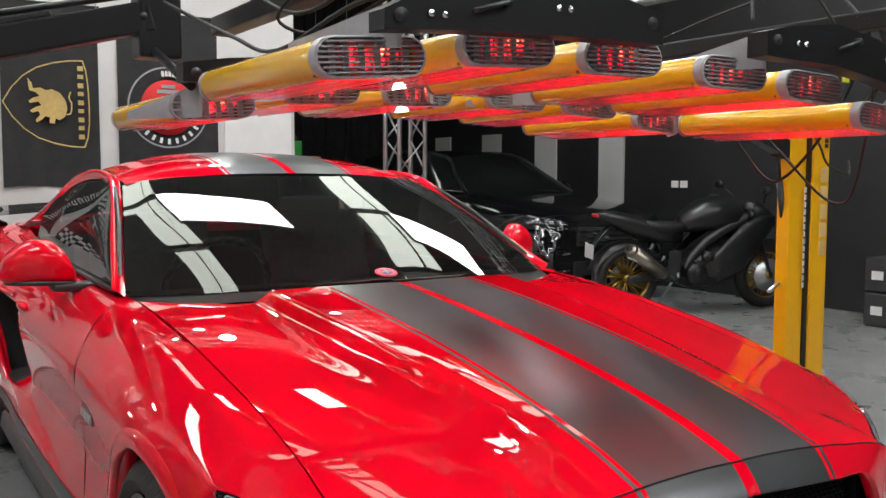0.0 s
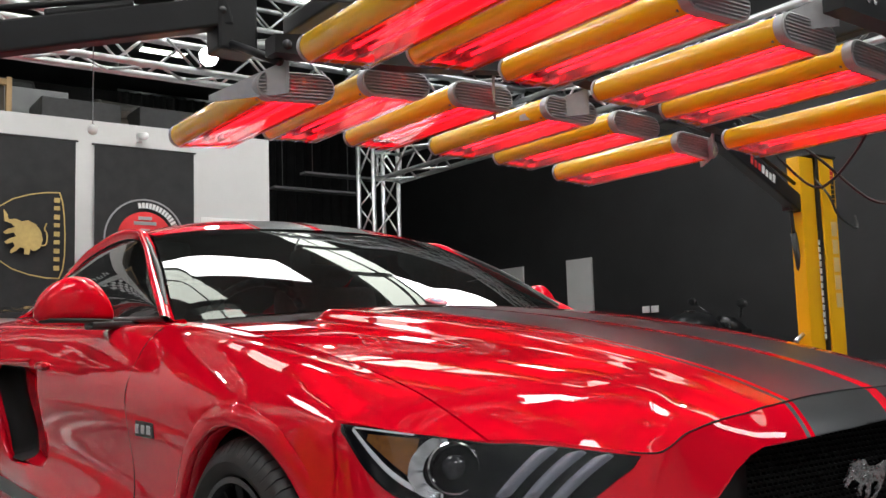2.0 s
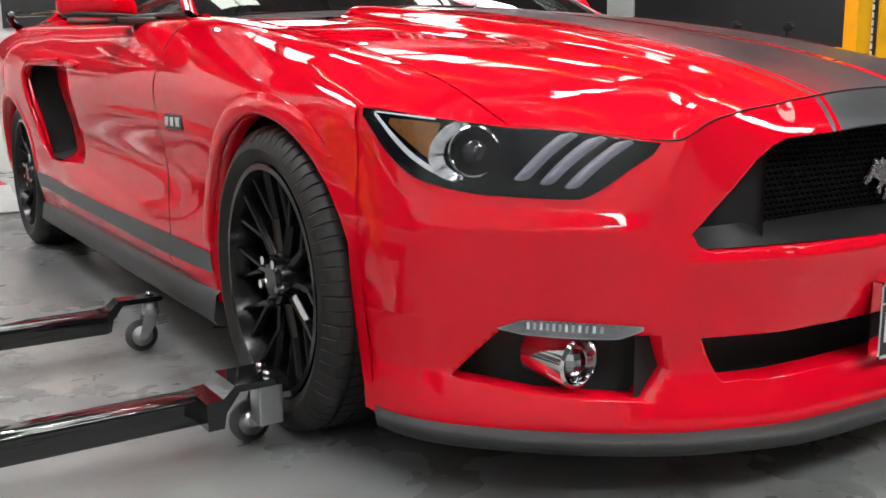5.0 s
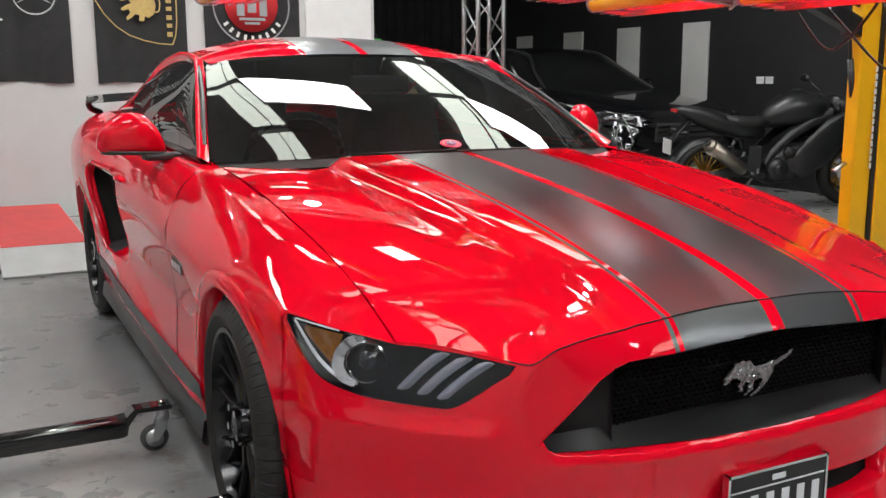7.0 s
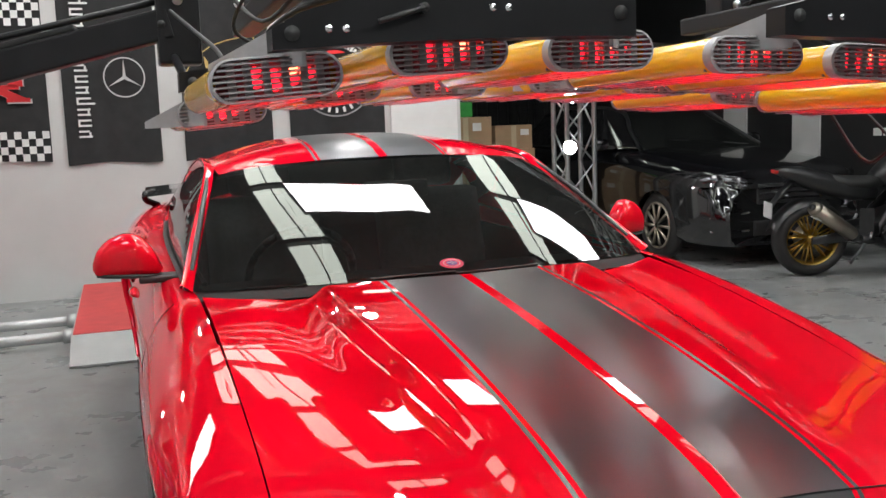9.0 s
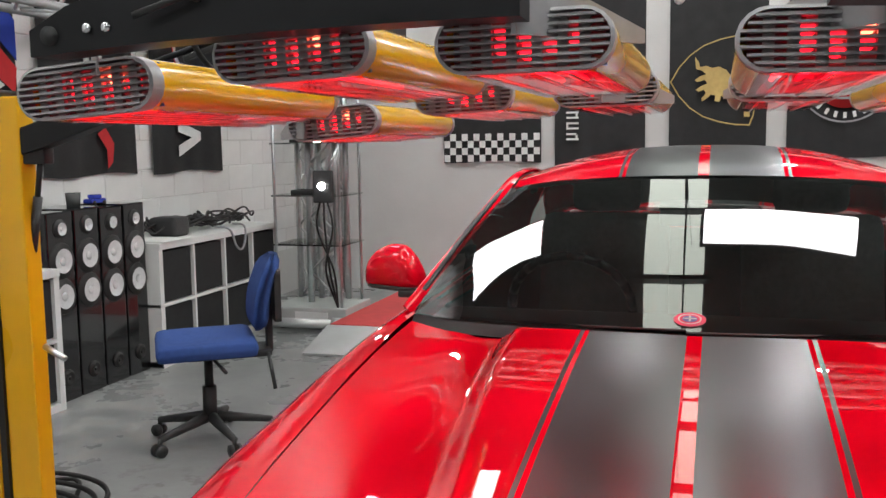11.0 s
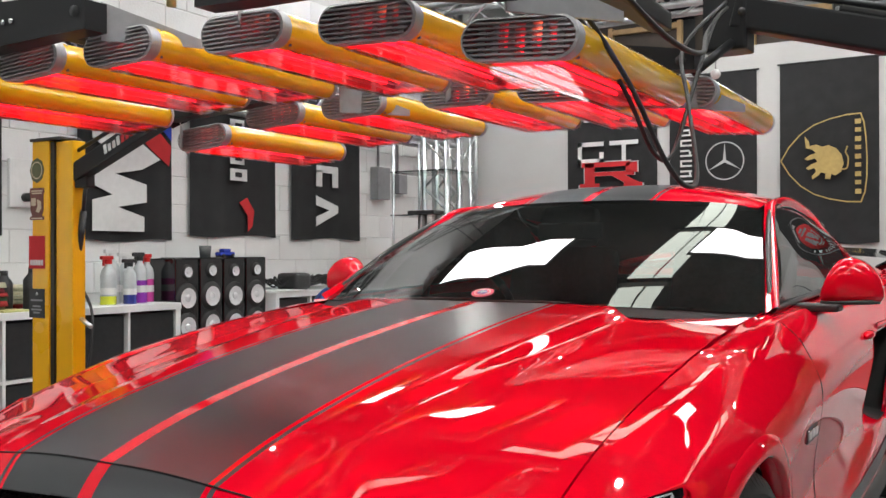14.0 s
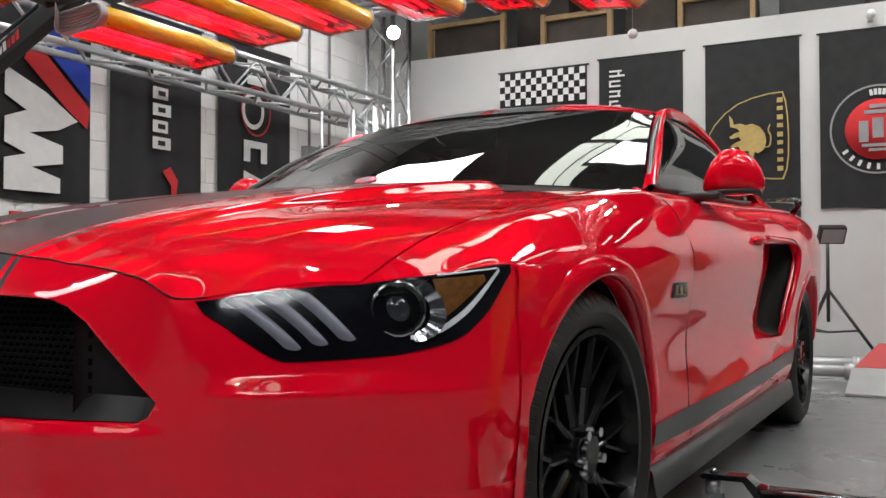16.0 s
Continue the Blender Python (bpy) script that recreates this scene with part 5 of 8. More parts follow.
b = banner("star_banner", -1.33, -0.56, 1.14, 2.645, "y", NY, "black hanging banner with pale upright lettering and a ring")
for k in range(13):
    z = 2.50 - 0.092 * k
    w = 0.145 if k in (0, 9) else 0.105
    part("letter_bar", flat(rect(-1.225, -1.225 + w, z - 0.034, z - 0.018), "y", NY - 0.043), print_white, b, smooth=False)
    part("letter_bar", flat(rect(-1.225, -1.225 + w * (1.0 if k % 3 else 0.8), z + 0.010, z + 0.026), "y", NY - 0.043), print_white, b, smooth=False)
    part("letter_bar", flat(rect(-1.225 if k % 2 else -1.145, (-1.225 if k % 2 else -1.145) + 0.016, z - 0.018, z + 0.010), "y", NY - 0.043), print_white, b, smooth=False)
part("ring_outline", ring(-0.83, 1.86, 0.159, 0.17, "y", NY - 0.042), print_pale, b)
for k in range(3):
    a = radians(90 + 120 * k)
    c, s = math.cos(a), math.sin(a)
    part("ring_spoke", flat([(-0.83 - 0.014 * s, 1.86 + 0.014 * c), (-0.83 + 0.014 * s, 1.86 - 0.014 * c), (-0.83 + 0.16 * c, 1.86 + 0.16 * s)], "y", NY - 0.043), print_pale, b, smooth=False)

b = banner("chequered_banner", -2.335, -1.45, 1.18, 2.62, "y", NY, "black banner with chequered ends and a red letter shape")
bm = bmesh.new()
for zb, rows in ((2.60, 5), (1.43, 4)):
    for r in range(rows):
        for c in range(16):
            if (r + c) % 2:
                x0, z0 = -2.325 + c * 0.0542, zb - (r + 1) * 0.062
                v = [bm.verts.new((x, NY - 0.043, z)) for x, z in rect(x0, x0 + 0.0542, z0, z0 + 0.062)]
                bm.faces.new(v)
tagged(part("chequer_print", bm, print_white, b, smooth=False), kind="stuff")
for pts in (rect(-2.22, -1.96, 2.06, 2.10), rect(-2.22, -2.18, 1.90, 2.10), rect(-2.22, -1.96, 1.90, 1.94), rect(-2.0, -1.96, 1.90, 2.0), rect(-1.90, -1.62, 2.06, 2.10), rect(-1.78, -1.74, 1.90, 2.06)):
    part("letter_bar", flat(pts, "y", NY - 0.043), print_white, b, smooth=False)
RSHAPE = (rect(-2.15, -2.05, 1.70, 1.90), rect(-2.18, -1.70, 1.86, 1.905), rect(-1.74, -1.63, 1.80, 1.895), rect(-2.05, -1.66, 1.775, 1.812), [(-1.88, 1.775), (-1.75, 1.775), (-1.60, 1.70), (-1.74, 1.70)], rect(-2.20, -2.00, 1.672, 1.705), rect(-1.76, -1.58, 1.672, 1.705))
for pts in RSHAPE:
    part("letter_edge", flat([(-1.89 + (x + 1.89) * 1.045, 1.79 + (z - 1.79) * 1.10) for x, z in pts], "y", NY - 0.040), print_pale, b, smooth=False)
for pts in RSHAPE:
    part("letter_bar", flat(pts, "y", NY - 0.044), print_red, b, smooth=False)

# west wall banners
WX = -3.75
b = banner("motorsport_banner", 2.0, 2.79, 1.14, 2.60, "x", WX, "black banner with a white block letter and blue and red slashes")
part("letter_shape", flat([(2.10, 1.20), (2.52, 1.20), (2.52, 1.30), (2.30, 1.36), (2.54, 1.40), (2.54, 1.52), (2.28, 1.58), (2.50, 1.62), (2.66, 1.70), (2.40, 1.86), (2.10, 1.98), (2.10, 1.80), (2.26, 1.72), (2.10, 1.66), (2.10, 1.50), (2.26, 1.44), (2.10, 1.40)], "x", WX + 0.040), print_white, b, smooth=False)
part("red_slash", flat([(2.24, 2.05), (2.56, 1.78), (2.74, 1.66), (2.76, 1.80), (2.46, 2.06), (2.30, 2.20)], "x", WX + 0.038), print_red, b, smooth=False)
part("blue_slash", flat([(2.26, 2.24), (2.48, 2.08), (2.76, 1.84), (2.76, 2.06), (2.50, 2.30)], "x", WX + 0.041), print_blue, b, smooth=False)
part("light_blue_slash", flat([(2.28, 2.40), (2.52, 2.32), (2.66, 2.18), (2.66, 2.40)], "x", WX + 0.042), print_sky, b, smooth=False)

b = banner("swoosh_banner", 2.95, 3.88, 1.18, 2.60, "x", WX, "black banner with upright white lettering and a red swoosh")
for k in range(7):
    z = 2.40 - 0.125 * k
    part("letter_bar", flat(rect(3.34, 3.52 - 0.03 * (k % 2), z - 0.045, z + 0.045), "x", WX + 0.040), print_white, b, smooth=False)
    part("letter_gap", flat(rect(3.39, 3.46, z - 0.018, z + 0.018), "x", WX + 0.045), banner_black, b, smooth=False)
part("swoosh", flat([(3.44, 1.44), (3.52, 1.48), (3.60, 1.38), (3.58, 1.26), (3.53, 1.22), (3.53, 1.34)], "x", WX + 0.040), print_red, b, smooth=False)

b = banner("racing_banner", 4.06, 5.02, 1.17, 2.62, "x", WX, "black banner with a round emblem and upright white lettering")
part("emblem", ring(4.48, 2.06, 0.12, 0.16, "x", WX + 0.040, sx=0.9), print_white, b)
part("emblem_rim", ring(4.52, 2.06, 0.20, 0.215, "x", WX + 0.040, sx=0.9), print_red, b)
for pts in ([(4.36, 1.80), (4.66, 1.80), (4.66, 1.62), (4.58, 1.62), (4.58, 1.74), (4.36, 1.74)], rect(4.36, 4.44, 1.62, 1.76), [(4.36, 1.54), (4.66, 1.46), (4.66, 1.40), (4.36, 1.28), (4.36, 1.36), (4.54, 1.42), (4.36, 1.46)], rect(4.40, 4.64, 2.28, 2.36), rect(4.40, 4.64, 2.44, 2.52)):
    part("letter_bar", flat(pts, "x", WX + 0.041), print_white, b, smooth=False)
b = banner("plain_banner", 0.55, 1.49, 1.15, 2.60, "x", WX, "black hanging banner with a pale stripe")
part("letter_bar", flat(rect(0.75, 1.05, 1.35, 1.50), "x", WX + 0.040), print_white, b, smooth=False)
b = banner("plain_banner", -0.75, 0.25, 1.15, 2.60, "x", WX, "black hanging banner with a pale stripe")
part("letter_bar", flat(rect(-0.55, -0.15, 1.35, 1.50), "x", WX + 0.040), print_white, b, smooth=False)


# ---- infrared curing gantry ----
LAMP_L = 0.565


def lamp_parts(parent):
    """One curing lamp: yellow half-round sides, grey slatted front, open red-lit underside. Runs along +y from 0."""
    hw, h = 0.098, 0.064
    for s in (-1, 1):
        P = []
        for y in (0.0, LAMP_L - 0.02, LAMP_L - 0.005, LAMP_L):
            row = []
            inset = {0.0: 0, LAMP_L - 0.02: 0, LAMP_L - 0.005: 0.006, LAMP_L: 0.018}[y]
            for a in np.linspace(95, -100, 15):
                r = h / 2 - inset * 0.6
                x = hw - h / 2 - inset * 0.3 + r * math.cos(radians(a)) * 0.95
                z = r * math.sin(radians(a))
                row.append((x * s, y, z))
            P.append(row)
        part("housing_side", sheet(P, flip=s < 0), lamp_yellow, parent)
    # top sheet
    bm = boxed(-hw + 0.036, hw - 0.036, 0.0, LAMP_L - 0.004, h / 2 - 0.004, h / 2 + 0.001)
    part("top_sheet", bm, perforated, parent, "grey perforated top sheet", smooth=False)
    # reflector tray
    bm = sheet([[(x, y, z) for x, z in ((-0.074, -0.033), (-0.060, -0.004), (-0.040, 0.016), (0.040, 0.016), (0.060, -0.004), (0.074, -0.033))] for y in (0.03, LAMP_L - 0.01)])
    part("reflector", bm, reflector, parent, smooth=False)
    part("end_plate", boxed(-hw + 0.02, hw - 0.02, LAMP_L - 0.012, LAMP_L - 0.004, -h / 2 + 0.004, h / 2 - 0.004, 0.006), lamp_yellow, parent, smooth=False)
    for k, x in enumerate((-0.038, 0.0, 0.038)):
        bm = bmesh.new()
        rod(bm, (x, 0.035, -0.010), (x, LAMP_L - 0.05, -0.010), 0.0042, 10)
        part("quartz_tube", bm, tube_red, parent, "glowing red quartz tube")
        bm = bmesh.new()
        rod(bm, (x, LAMP_L - 0.07, -0.010), (x, LAMP_L - 0.035, -0.010), 0.010, 10)
        part("tube_holder", bm, grille_grey, parent)
    part("inner_end", boxed(-0.066, 0.066, LAMP_L - 0.040, LAMP_L - 0.036, -0.030, 0.014), reflector, parent, smooth=False)
    for s in (-1, 1):
        pts = [((hw - h / 2 + (h / 2 - 0.004) * math.cos(radians(a)) * 0.95) * s, LAMP_L - 0.003, (h / 2 - 0.004) * math.sin(radians(a))) for a in np.linspace(95, -100, 13)]
        part("end_rim", tube(pts, 0.004), grille_grey, parent)
    # glass cover and guard wires
    P = [[(-0.074, y, -0.0335), (0.074, y, -0.0335)] for y in (0.03, LAMP_L - 0.012)]
    part("cover_glass", sheet(P), red_glass, parent, "red-lit cover glass")
    bm = bmesh.new()
    for x in (-0.045, 0.0, 0.045):
        rod(bm, (x, 0.02, -0.0350), (x, LAMP_L - 0.02, -0.0350), 0.0010, 5)
    part("guard_wire", bm, steel, parent)
    # slatted front
    def stadium(w, hh, n=10):
        r = hh
        pts = [(w - r + r * math.cos(radians(a)), r * math.sin(radians(a))) for a in np.linspace(-90, 90, n)]
        return pts + [(-x, z) for x, z in pts[::-1]]
    out, inn = stadium(hw + 0.001, h / 2 + 0.001), stadium(hw - 0.0035, h / 2 - 0.0025)
    bm = bmesh.new()
    P = []
    for o, i in zip(out + out[:1], inn + inn[:1]):
        P.append([(o[0], 0.012, o[1]), (o[0], -0.012, o[1]), (i[0], -0.014, i[1]), (i[0], 0.012, i[1])])
    sheet(P, bm)
    bmesh.ops.recalc_face_normals(bm, faces=bm.faces)
    fr = part("front_frame", bm, grille_grey, parent)
    smooth_by_angle(fr, 40)
    for k in range(7):
        z = -h / 2 + (k + 1) * h / 8
        w = hw - 0.004 - max(0, abs(z) - 0.008) * 0.9
        part("slat", boxed(-w, w, -0.016, 0.004, z - 0.0015, z + 0.0015, 0, Matrix.Translation((0, 0, 0))), grille_grey, fr, smooth=False)
    for x in (-0.066, -0.042, -0.014, 0.014, 0.042, 0.066):
        part("mullion", boxed(x - 0.006, x + 0.006, -0.004, 0.003, -h / 2 + 0.004, h / 2 - 0.004), grille_grey, fr, smooth=False)
    part("inner_plate", boxed(-hw + 0.012, hw - 0.012, 0.022, 0.026, -h / 2 + 0.004, h / 2 - 0.006), inner_grey, fr, smooth=False)
    for x, z, mt in ((-0.028, -0.004, port_red), (-0.028, 0.012, port_red), (0.0, -0.010, tube_red), (0.0, 0.006, port_red), (0.028, -0.004, port_red), (0.028, 0.012, tube_hot), (0.053, 0.004, port_red)):
        bm = bmesh.new()
        rod(bm, (x, 0.012, z), (x, 0.022, z), 0.0085, 10)
        part("glow_port", bm, mt, fr)


perforated = mat("grey_perforated_sheet", (0.20, 0.20, 0.20), 0.5, 0.5, 0.5, 300, 0.5, 300)
red_glass = glass_material("lamp_cover_glass", (0.97, 0.90, 0.90), 1.45)
first = None
COLS = (-0.704, -0.431, -0.160, 0.157, 0.425, 0.700)
for row, (y0, zs) in enumerate(((-0.633, (1.424, 1.459, 1.460, 1.451, 1.436, 1.377)), (0.134, (1.396, 1.442, 1.448, 1.450, 1.440, 1.405)))):
    for k, (x, z) in enumerate(zip(COLS, zs)):
        roll = x * -6
        m = pose(x, y0 + (0.028 if row == 0 else 0.008) * (x + 0.7), z, 0, -roll, 0)
        if first is None:
            first = thing("curing_lamp", "yellow infrared curing lamp glowing red under the gantry", "heat lamp", group="curing lamps on the gantry")
            lamp_parts(first)
            first.matrix_basis = m
        else:
            copy_thing(first, m)

gantry = thing("lamp_gantry", "black jointed steel beams carrying the curing lamps", "gantry")


def plate_beam(pts, y0, y1, h):
    """A flat black beam through points (x, z)."""
    bm = bmesh.new()
    P = []
    for x, z, hh in pts:
        P.append([(x, y0, z - hh / 2), (x, y0, z + hh / 2), (x, y1, z + hh / 2), (x, y1, z - hh / 2), (x, y0, z - hh / 2)])
    sheet(P, bm, flip=True)
    for i in (0, -1):
        x, z, hh = pts[i]
        vs = [bm.verts.new(p) for p in P[i][:4]]
        bm.faces.new(vs)
    bmesh.ops.recalc_face_normals(bm, faces=bm.faces)
    return bm


FRONT_BEAMS = ([(-0.72, 1.472, 0.030), (-0.67, 1.486, 0.052), (-0.56, 1.505, 0.076), (-0.42, 1.517, 0.090), (-0.25, 1.513, 0.076), (-0.145, 1.503, 0.056)],
               [(0.140, 1.500, 0.048), (0.20, 1.505, 0.064), (0.36, 1.512, 0.086), (0.50, 1.492, 0.086), (0.67, 1.450, 0.062), (0.73, 1.430, 0.030)])
REAR_BEAMS = ([(-0.80, 1.398, 0.040), (-0.70, 1.408, 0.052), (-0.55, 1.419, 0.056), (-0.40, 1.431, 0.058), (-0.25, 1.447, 0.056), (-0.12, 1.461, 0.044)],
              [(0.12, 1.470, 0.044), (0.25, 1.458, 0.056), (0.40, 1.441, 0.058), (0.55, 1.421, 0.056), (0.68, 1.402, 0.052), (0.78, 1.390, 0.040)])
for y0, dz, beams in ((-0.715, 0.0, FRONT_BEAMS), (0.030, 0.058, REAR_BEAMS)):
    for pts in beams:
        pts = [(x, z + dz, h) for x, z, h in pts]
        part("cross_beam", plate_beam(pts, y0, y0 + 0.050, 0.09), beam_black, gantry, smooth=False)
        for (x, z, h), q in ((pts[0], 0.028), (pts[-1], -0.028)):
            x, z = x + q, z + (0.008 if y0 < -0.5 else 0.0)
            bm = bmesh.new()
            rod(bm, (x, y0 - 0.004, z), (x, y0 + 0.054, z), 0.011, 16)
            part("pivot_pin", bm, black_satin, gantry)
        for k in (1, 3):
            x, z, h = pts[k]
            for q in (0.03, 0.055):
                bm = bmesh.new()
                rod(bm, (x + q, y0 - 0.005, z), (x + q, y0, z), 0.0055, 8)
                part("bolt", bm, chrome, gantry)
        x, z, h = pts[2]
        bm = bmesh.new()
        rod(bm, (x + 0.06, y0 - 0.001, z + 0.01), (x + 0.06, y0 - 0.014, z + 0.01), 0.008, 10)
        rod(bm, (x + 0.06, y0 - 0.012, z + 0.01), (x - 0.01, y0 - 0.016, z - 0.010), 0.004, 8)
        part("lever", bm, black_satin, gantry)
    # grey wedge plates at the beam ends
    for x, z, s in ((-0.145, beams[0][-1][1] - 0.01, 1), (0.728, beams[1][-1][1] + 0.002, 1), (beams[0][0][0] + 0.03, beams[0][0][1] - 0.004, -1), (beams[1][0][0] + 0.03, beams[1][0][1] - 0.012, -1)):
        bm = bmesh.new()
        tri = [(x - 0.02 * s, y0 + 0.052, z - 0.03), (x - 0.02 * s, y0 + 0.052, z + 0.045), (x + 0.10 * s, y0 + 0.20, z - 0.015), (x + 0.10 * s, y0 + 0.20, z - 0.03)]
        lo = [bm.verts.new(q) for q in tri]
        hi = [bm.verts.new((q[0] + 0.006, q[1] - 0.004, q[2])) for q in tri]
        bm.faces.new(lo)
        bm.faces.new(hi[::-1])
        for k in range(4):
            bm.faces.new((lo[k], hi[k], hi[(k + 1) % 4], lo[(k + 1) % 4]))
        bmesh.ops.recalc_face_normals(bm, faces=bm.faces)
        part("wedge_plate", bm, grille_grey, gantry, smooth=False)
# long carriers that join the front and rear beam of each half
for s in (-1, 1):
    part("long_carrier", boxed(0.60 * s, 0.65 * s, -0.68, 0.30, 1.575, 1.62, 0.006), beam_black, gantry, smooth=False)


def stand(s, top, dx, arm, inner, name="gantry_post"):
    post = thing(name, "yellow steel gantry post with a black channel and stickers", "post", (1.95 * s, 0.53, 0), "gantry posts")
    X = lambda x: (x + dx) * s
    part("front_channel", boxed(X(1.915), X(2.02), 0.48, 0.56, 0.06, top, 0.006), yellow, post, smooth=False)
    part("black_slot", boxed(X(1.893), X(1.914), 0.487, 0.56, 0.06, top - 0.005), black_satin, post, smooth=False)
    part("back_channel", boxed(X(inner), X(1.892), 0.495, 0.555, 0.06, top - 0.005, 0.006), yellow, post, smooth=False)
    part("top_cap", boxed(X(1.84), X(2.03), 0.475, 0.575, top, top + 0.012, 0.004), black_satin, post, smooth=False)
    part("foot_beam", boxed(X(1.85), X(1.99), -0.10, 0.85, 0.055, 0.125, 0.01), black_satin, post, smooth=False)
    for y in (-0.03, 0.745):
        bm = bmesh.new()
        box(bm, 1.06 * s, X(1.90), y - 0.035, y + 0.035, 0.065, 0.125, 0.012)
        part("leg", bm, black_gloss, post, "gloss black castor leg")
        prof = [(1.090, 0.070), (1.090, 0.124), (1.058, 0.128), (1.034, 0.150), (0.925, 0.150), (0.917, 0.143), (0.925, 0.136), (1.024, 0.136), (1.052, 0.100), (1.058, 0.070)]
        bm = bmesh.new()
        for w in (-0.085 if y < 0 else -0.028, 0.028):
            bm.faces.new([bm.verts.new((px * s, y + w, pz)) for px, pz in prof])
        bm.verts.ensure_lookup_table()
        n = len(prof)
        for k in range(n):
            bm.faces.new((bm.verts[k], bm.verts[(k + 1) % n], bm.verts[n + (k + 1) % n], bm.verts[n + k]))
        bmesh.ops.recalc_face_normals(bm, faces=bm.faces)
        part("castor_bracket", bm, black_gloss, post, smooth=False)
        bm = bmesh.new()
        rod(bm, (0.947 * s, y, 0.098), (0.947 * s, y, 0.137), 0.022, 18, 0.020)
        ca = part("castor_head", bm, steel, post)
        for q in (-1, 1):
            fork = [(0.931, 0.114), (0.965, 0.114), (0.979, 0.060), (0.987, 0.036), (0.967, 0.034), (0.941, 0.070)]
            bm = bmesh.new()
            lo = [bm.verts.new((px * s, y + 0.019 * q, pz)) for px, pz in fork]
            hi = [bm.verts.new((px * s, y + 0.0165 * q, pz)) for px, pz in fork]
            bm.faces.new(lo)
            bm.faces.new(hi[::-1])
            for k in range(6):
                bm.faces.new((lo[k], hi[k], hi[(k + 1) % 6], lo[(k + 1) % 6]))
            bmesh.ops.recalc_face_normals(bm, faces=bm.faces)
            part("castor_fork", bm, steel, ca, smooth=False)
        bm = bmesh.new()
        rod(bm, (0.975 * s, y - 0.006, 0.043), (0.975 * s, y + 0.006, 0.043), 0.043, 32)
        rod(bm, (0.975 * s, y - 0.014, 0.043), (0.975 * s, y - 0.006, 0.043), 0.036, 32, 0.043, caps=False)
        rod(bm, (0.975 * s, y + 0.006, 0.043), (0.975 * s, y + 0.014, 0.043), 0.043, 32, 0.036, caps=False)
        part("castor_wheel", bm, castor_grey, ca)
        bm = bmesh.new()
        rod(bm, (0.975 * s, y - 0.0155, 0.043), (0.975 * s, y + 0.0155, 0.043), 0.027, 24)
        part("castor_hub", bm, steel, ca)
        bm = bmesh.new()
        rod(bm, (0.947 * s, y, 0.150), (0.947 * s, y, 0.160), 0.012, 12, 0.007)
        part("castor_nut", bm, chrome, ca)
        if y < 0:
            bm = bmesh.new()
            rod(bm, (0.955 * s, y - 0.055, 0.150), (0.955 * s, y - 0.055, 0.160), 0.012, 12, 0.007)
            part("bracket_bolt", bm, chrome, ca)
            bm = bmesh.new()
            box(bm, 0.935 * s, 0.985 * s, y - 0.080, y - 0.030, 0.055, 0.136, 0.004)
            part("brake_block", bm, steel, ca, smooth=False)
    # jointed arm
    for a, b, hh, t0 in ((Vector((X(1.82), 0.53, arm[0])), Vector((0.79 * s, 0.30, arm[1])), 0.036, 0.30),):
        q = Matrix.Translation(a) @ (b - a).to_track_quat("X", "Z").to_matrix().to_4x4()
        L = (b - a).length
        beam = part("arm", boxed(0, L, -0.024, 0.024, -hh, hh, 0.006, q), beam_black, post, smooth=False)
        for k in range(7):
            x0 = t0 + 0.034 * k
            for sy in (-0.0255, 0.0255):
                part("letter_bar", boxed(x0, x0 + 0.022, sy - 0.0008, sy + 0.0008, -0.013, 0.014 if k % 3 else 0.020, 0, q), print_white if k < 4 else print_red, beam, smooth=False)
        part("spring_box", boxed(L * 0.62, L * 0.80, -0.018, 0.018, hh, hh + 0.016, 0.005, q), black_satin, beam, smooth=False)
        bm = bmesh.new()
        rod(bm, q @ Vector((0.0, 0, 0.085)), q @ Vector((L, 0, 0.055)), 0.008, 8)
        part("tie_rod", bm, beam_black, beam)
        for w in (0.012, L - 0.02):
            bm = bmesh.new()
            rod(bm, q @ Vector((w, -0.028, 0)), q @ Vector((w, 0.028, 0)), 0.009, 14)
            part("pivot_pin", bm, black_satin, beam)
    bm = bmesh.new()
    rod(bm, (0.79 * s, 0.29, 1.53), (0.77 * s, 0.07, 1.43), 0.010, 10)
    part("drop_link", bm, beam_black, post)
    part("end_block", boxed(0.725 * s, 0.825 * s, 0.28, 0.36, 1.512, 1.72, 0.008), beam_black, post, smooth=False)
    bm = bmesh.new()
    rod(bm, (0.775 * s, 0.272, 1.66), (0.775 * s, 0.281, 1.66), 0.012, 14)
    part("bolt", bm, steel, post)
    bm = bmesh.new()
    rod(bm, (X(1.745), 0.52, 1.33), (X(1.775), 0.53, 1.20), 0.008, 12)
    rod(bm, (X(1.770), 0.53, 1.22), (X(1.825), 0.535, 0.96), 0.013, 12)
    box(bm, X(1.72), X(1.85), 0.505, 0.545, 1.31, 1.36, 0.006)
    part("gas_strut", bm, black_satin, post)
    bm = bmesh.new()
    rod(bm, (X(1.77), 0.52, 0.80), (X(1.69), 0.50, 0.775), 0.009, 10)
    part("clamp_lever", bm, steel, post)
    return post


post_w = stand(-1, 1.50, -0.01, (1.365, 1.610), 1.79)
post_e = stand(1, 1.545, 0.0, (1.335, 1.600), 1.79)
def sticker(z0, z1, w, mt, shape=None):
    x = -1.977
    pts = shape or rect(-w, w, z0, z1)
    return part("sticker", flat([(x + p, z) for p, z in pts], "y", 0.4798, 0.0018), mt, post_w, smooth=False)


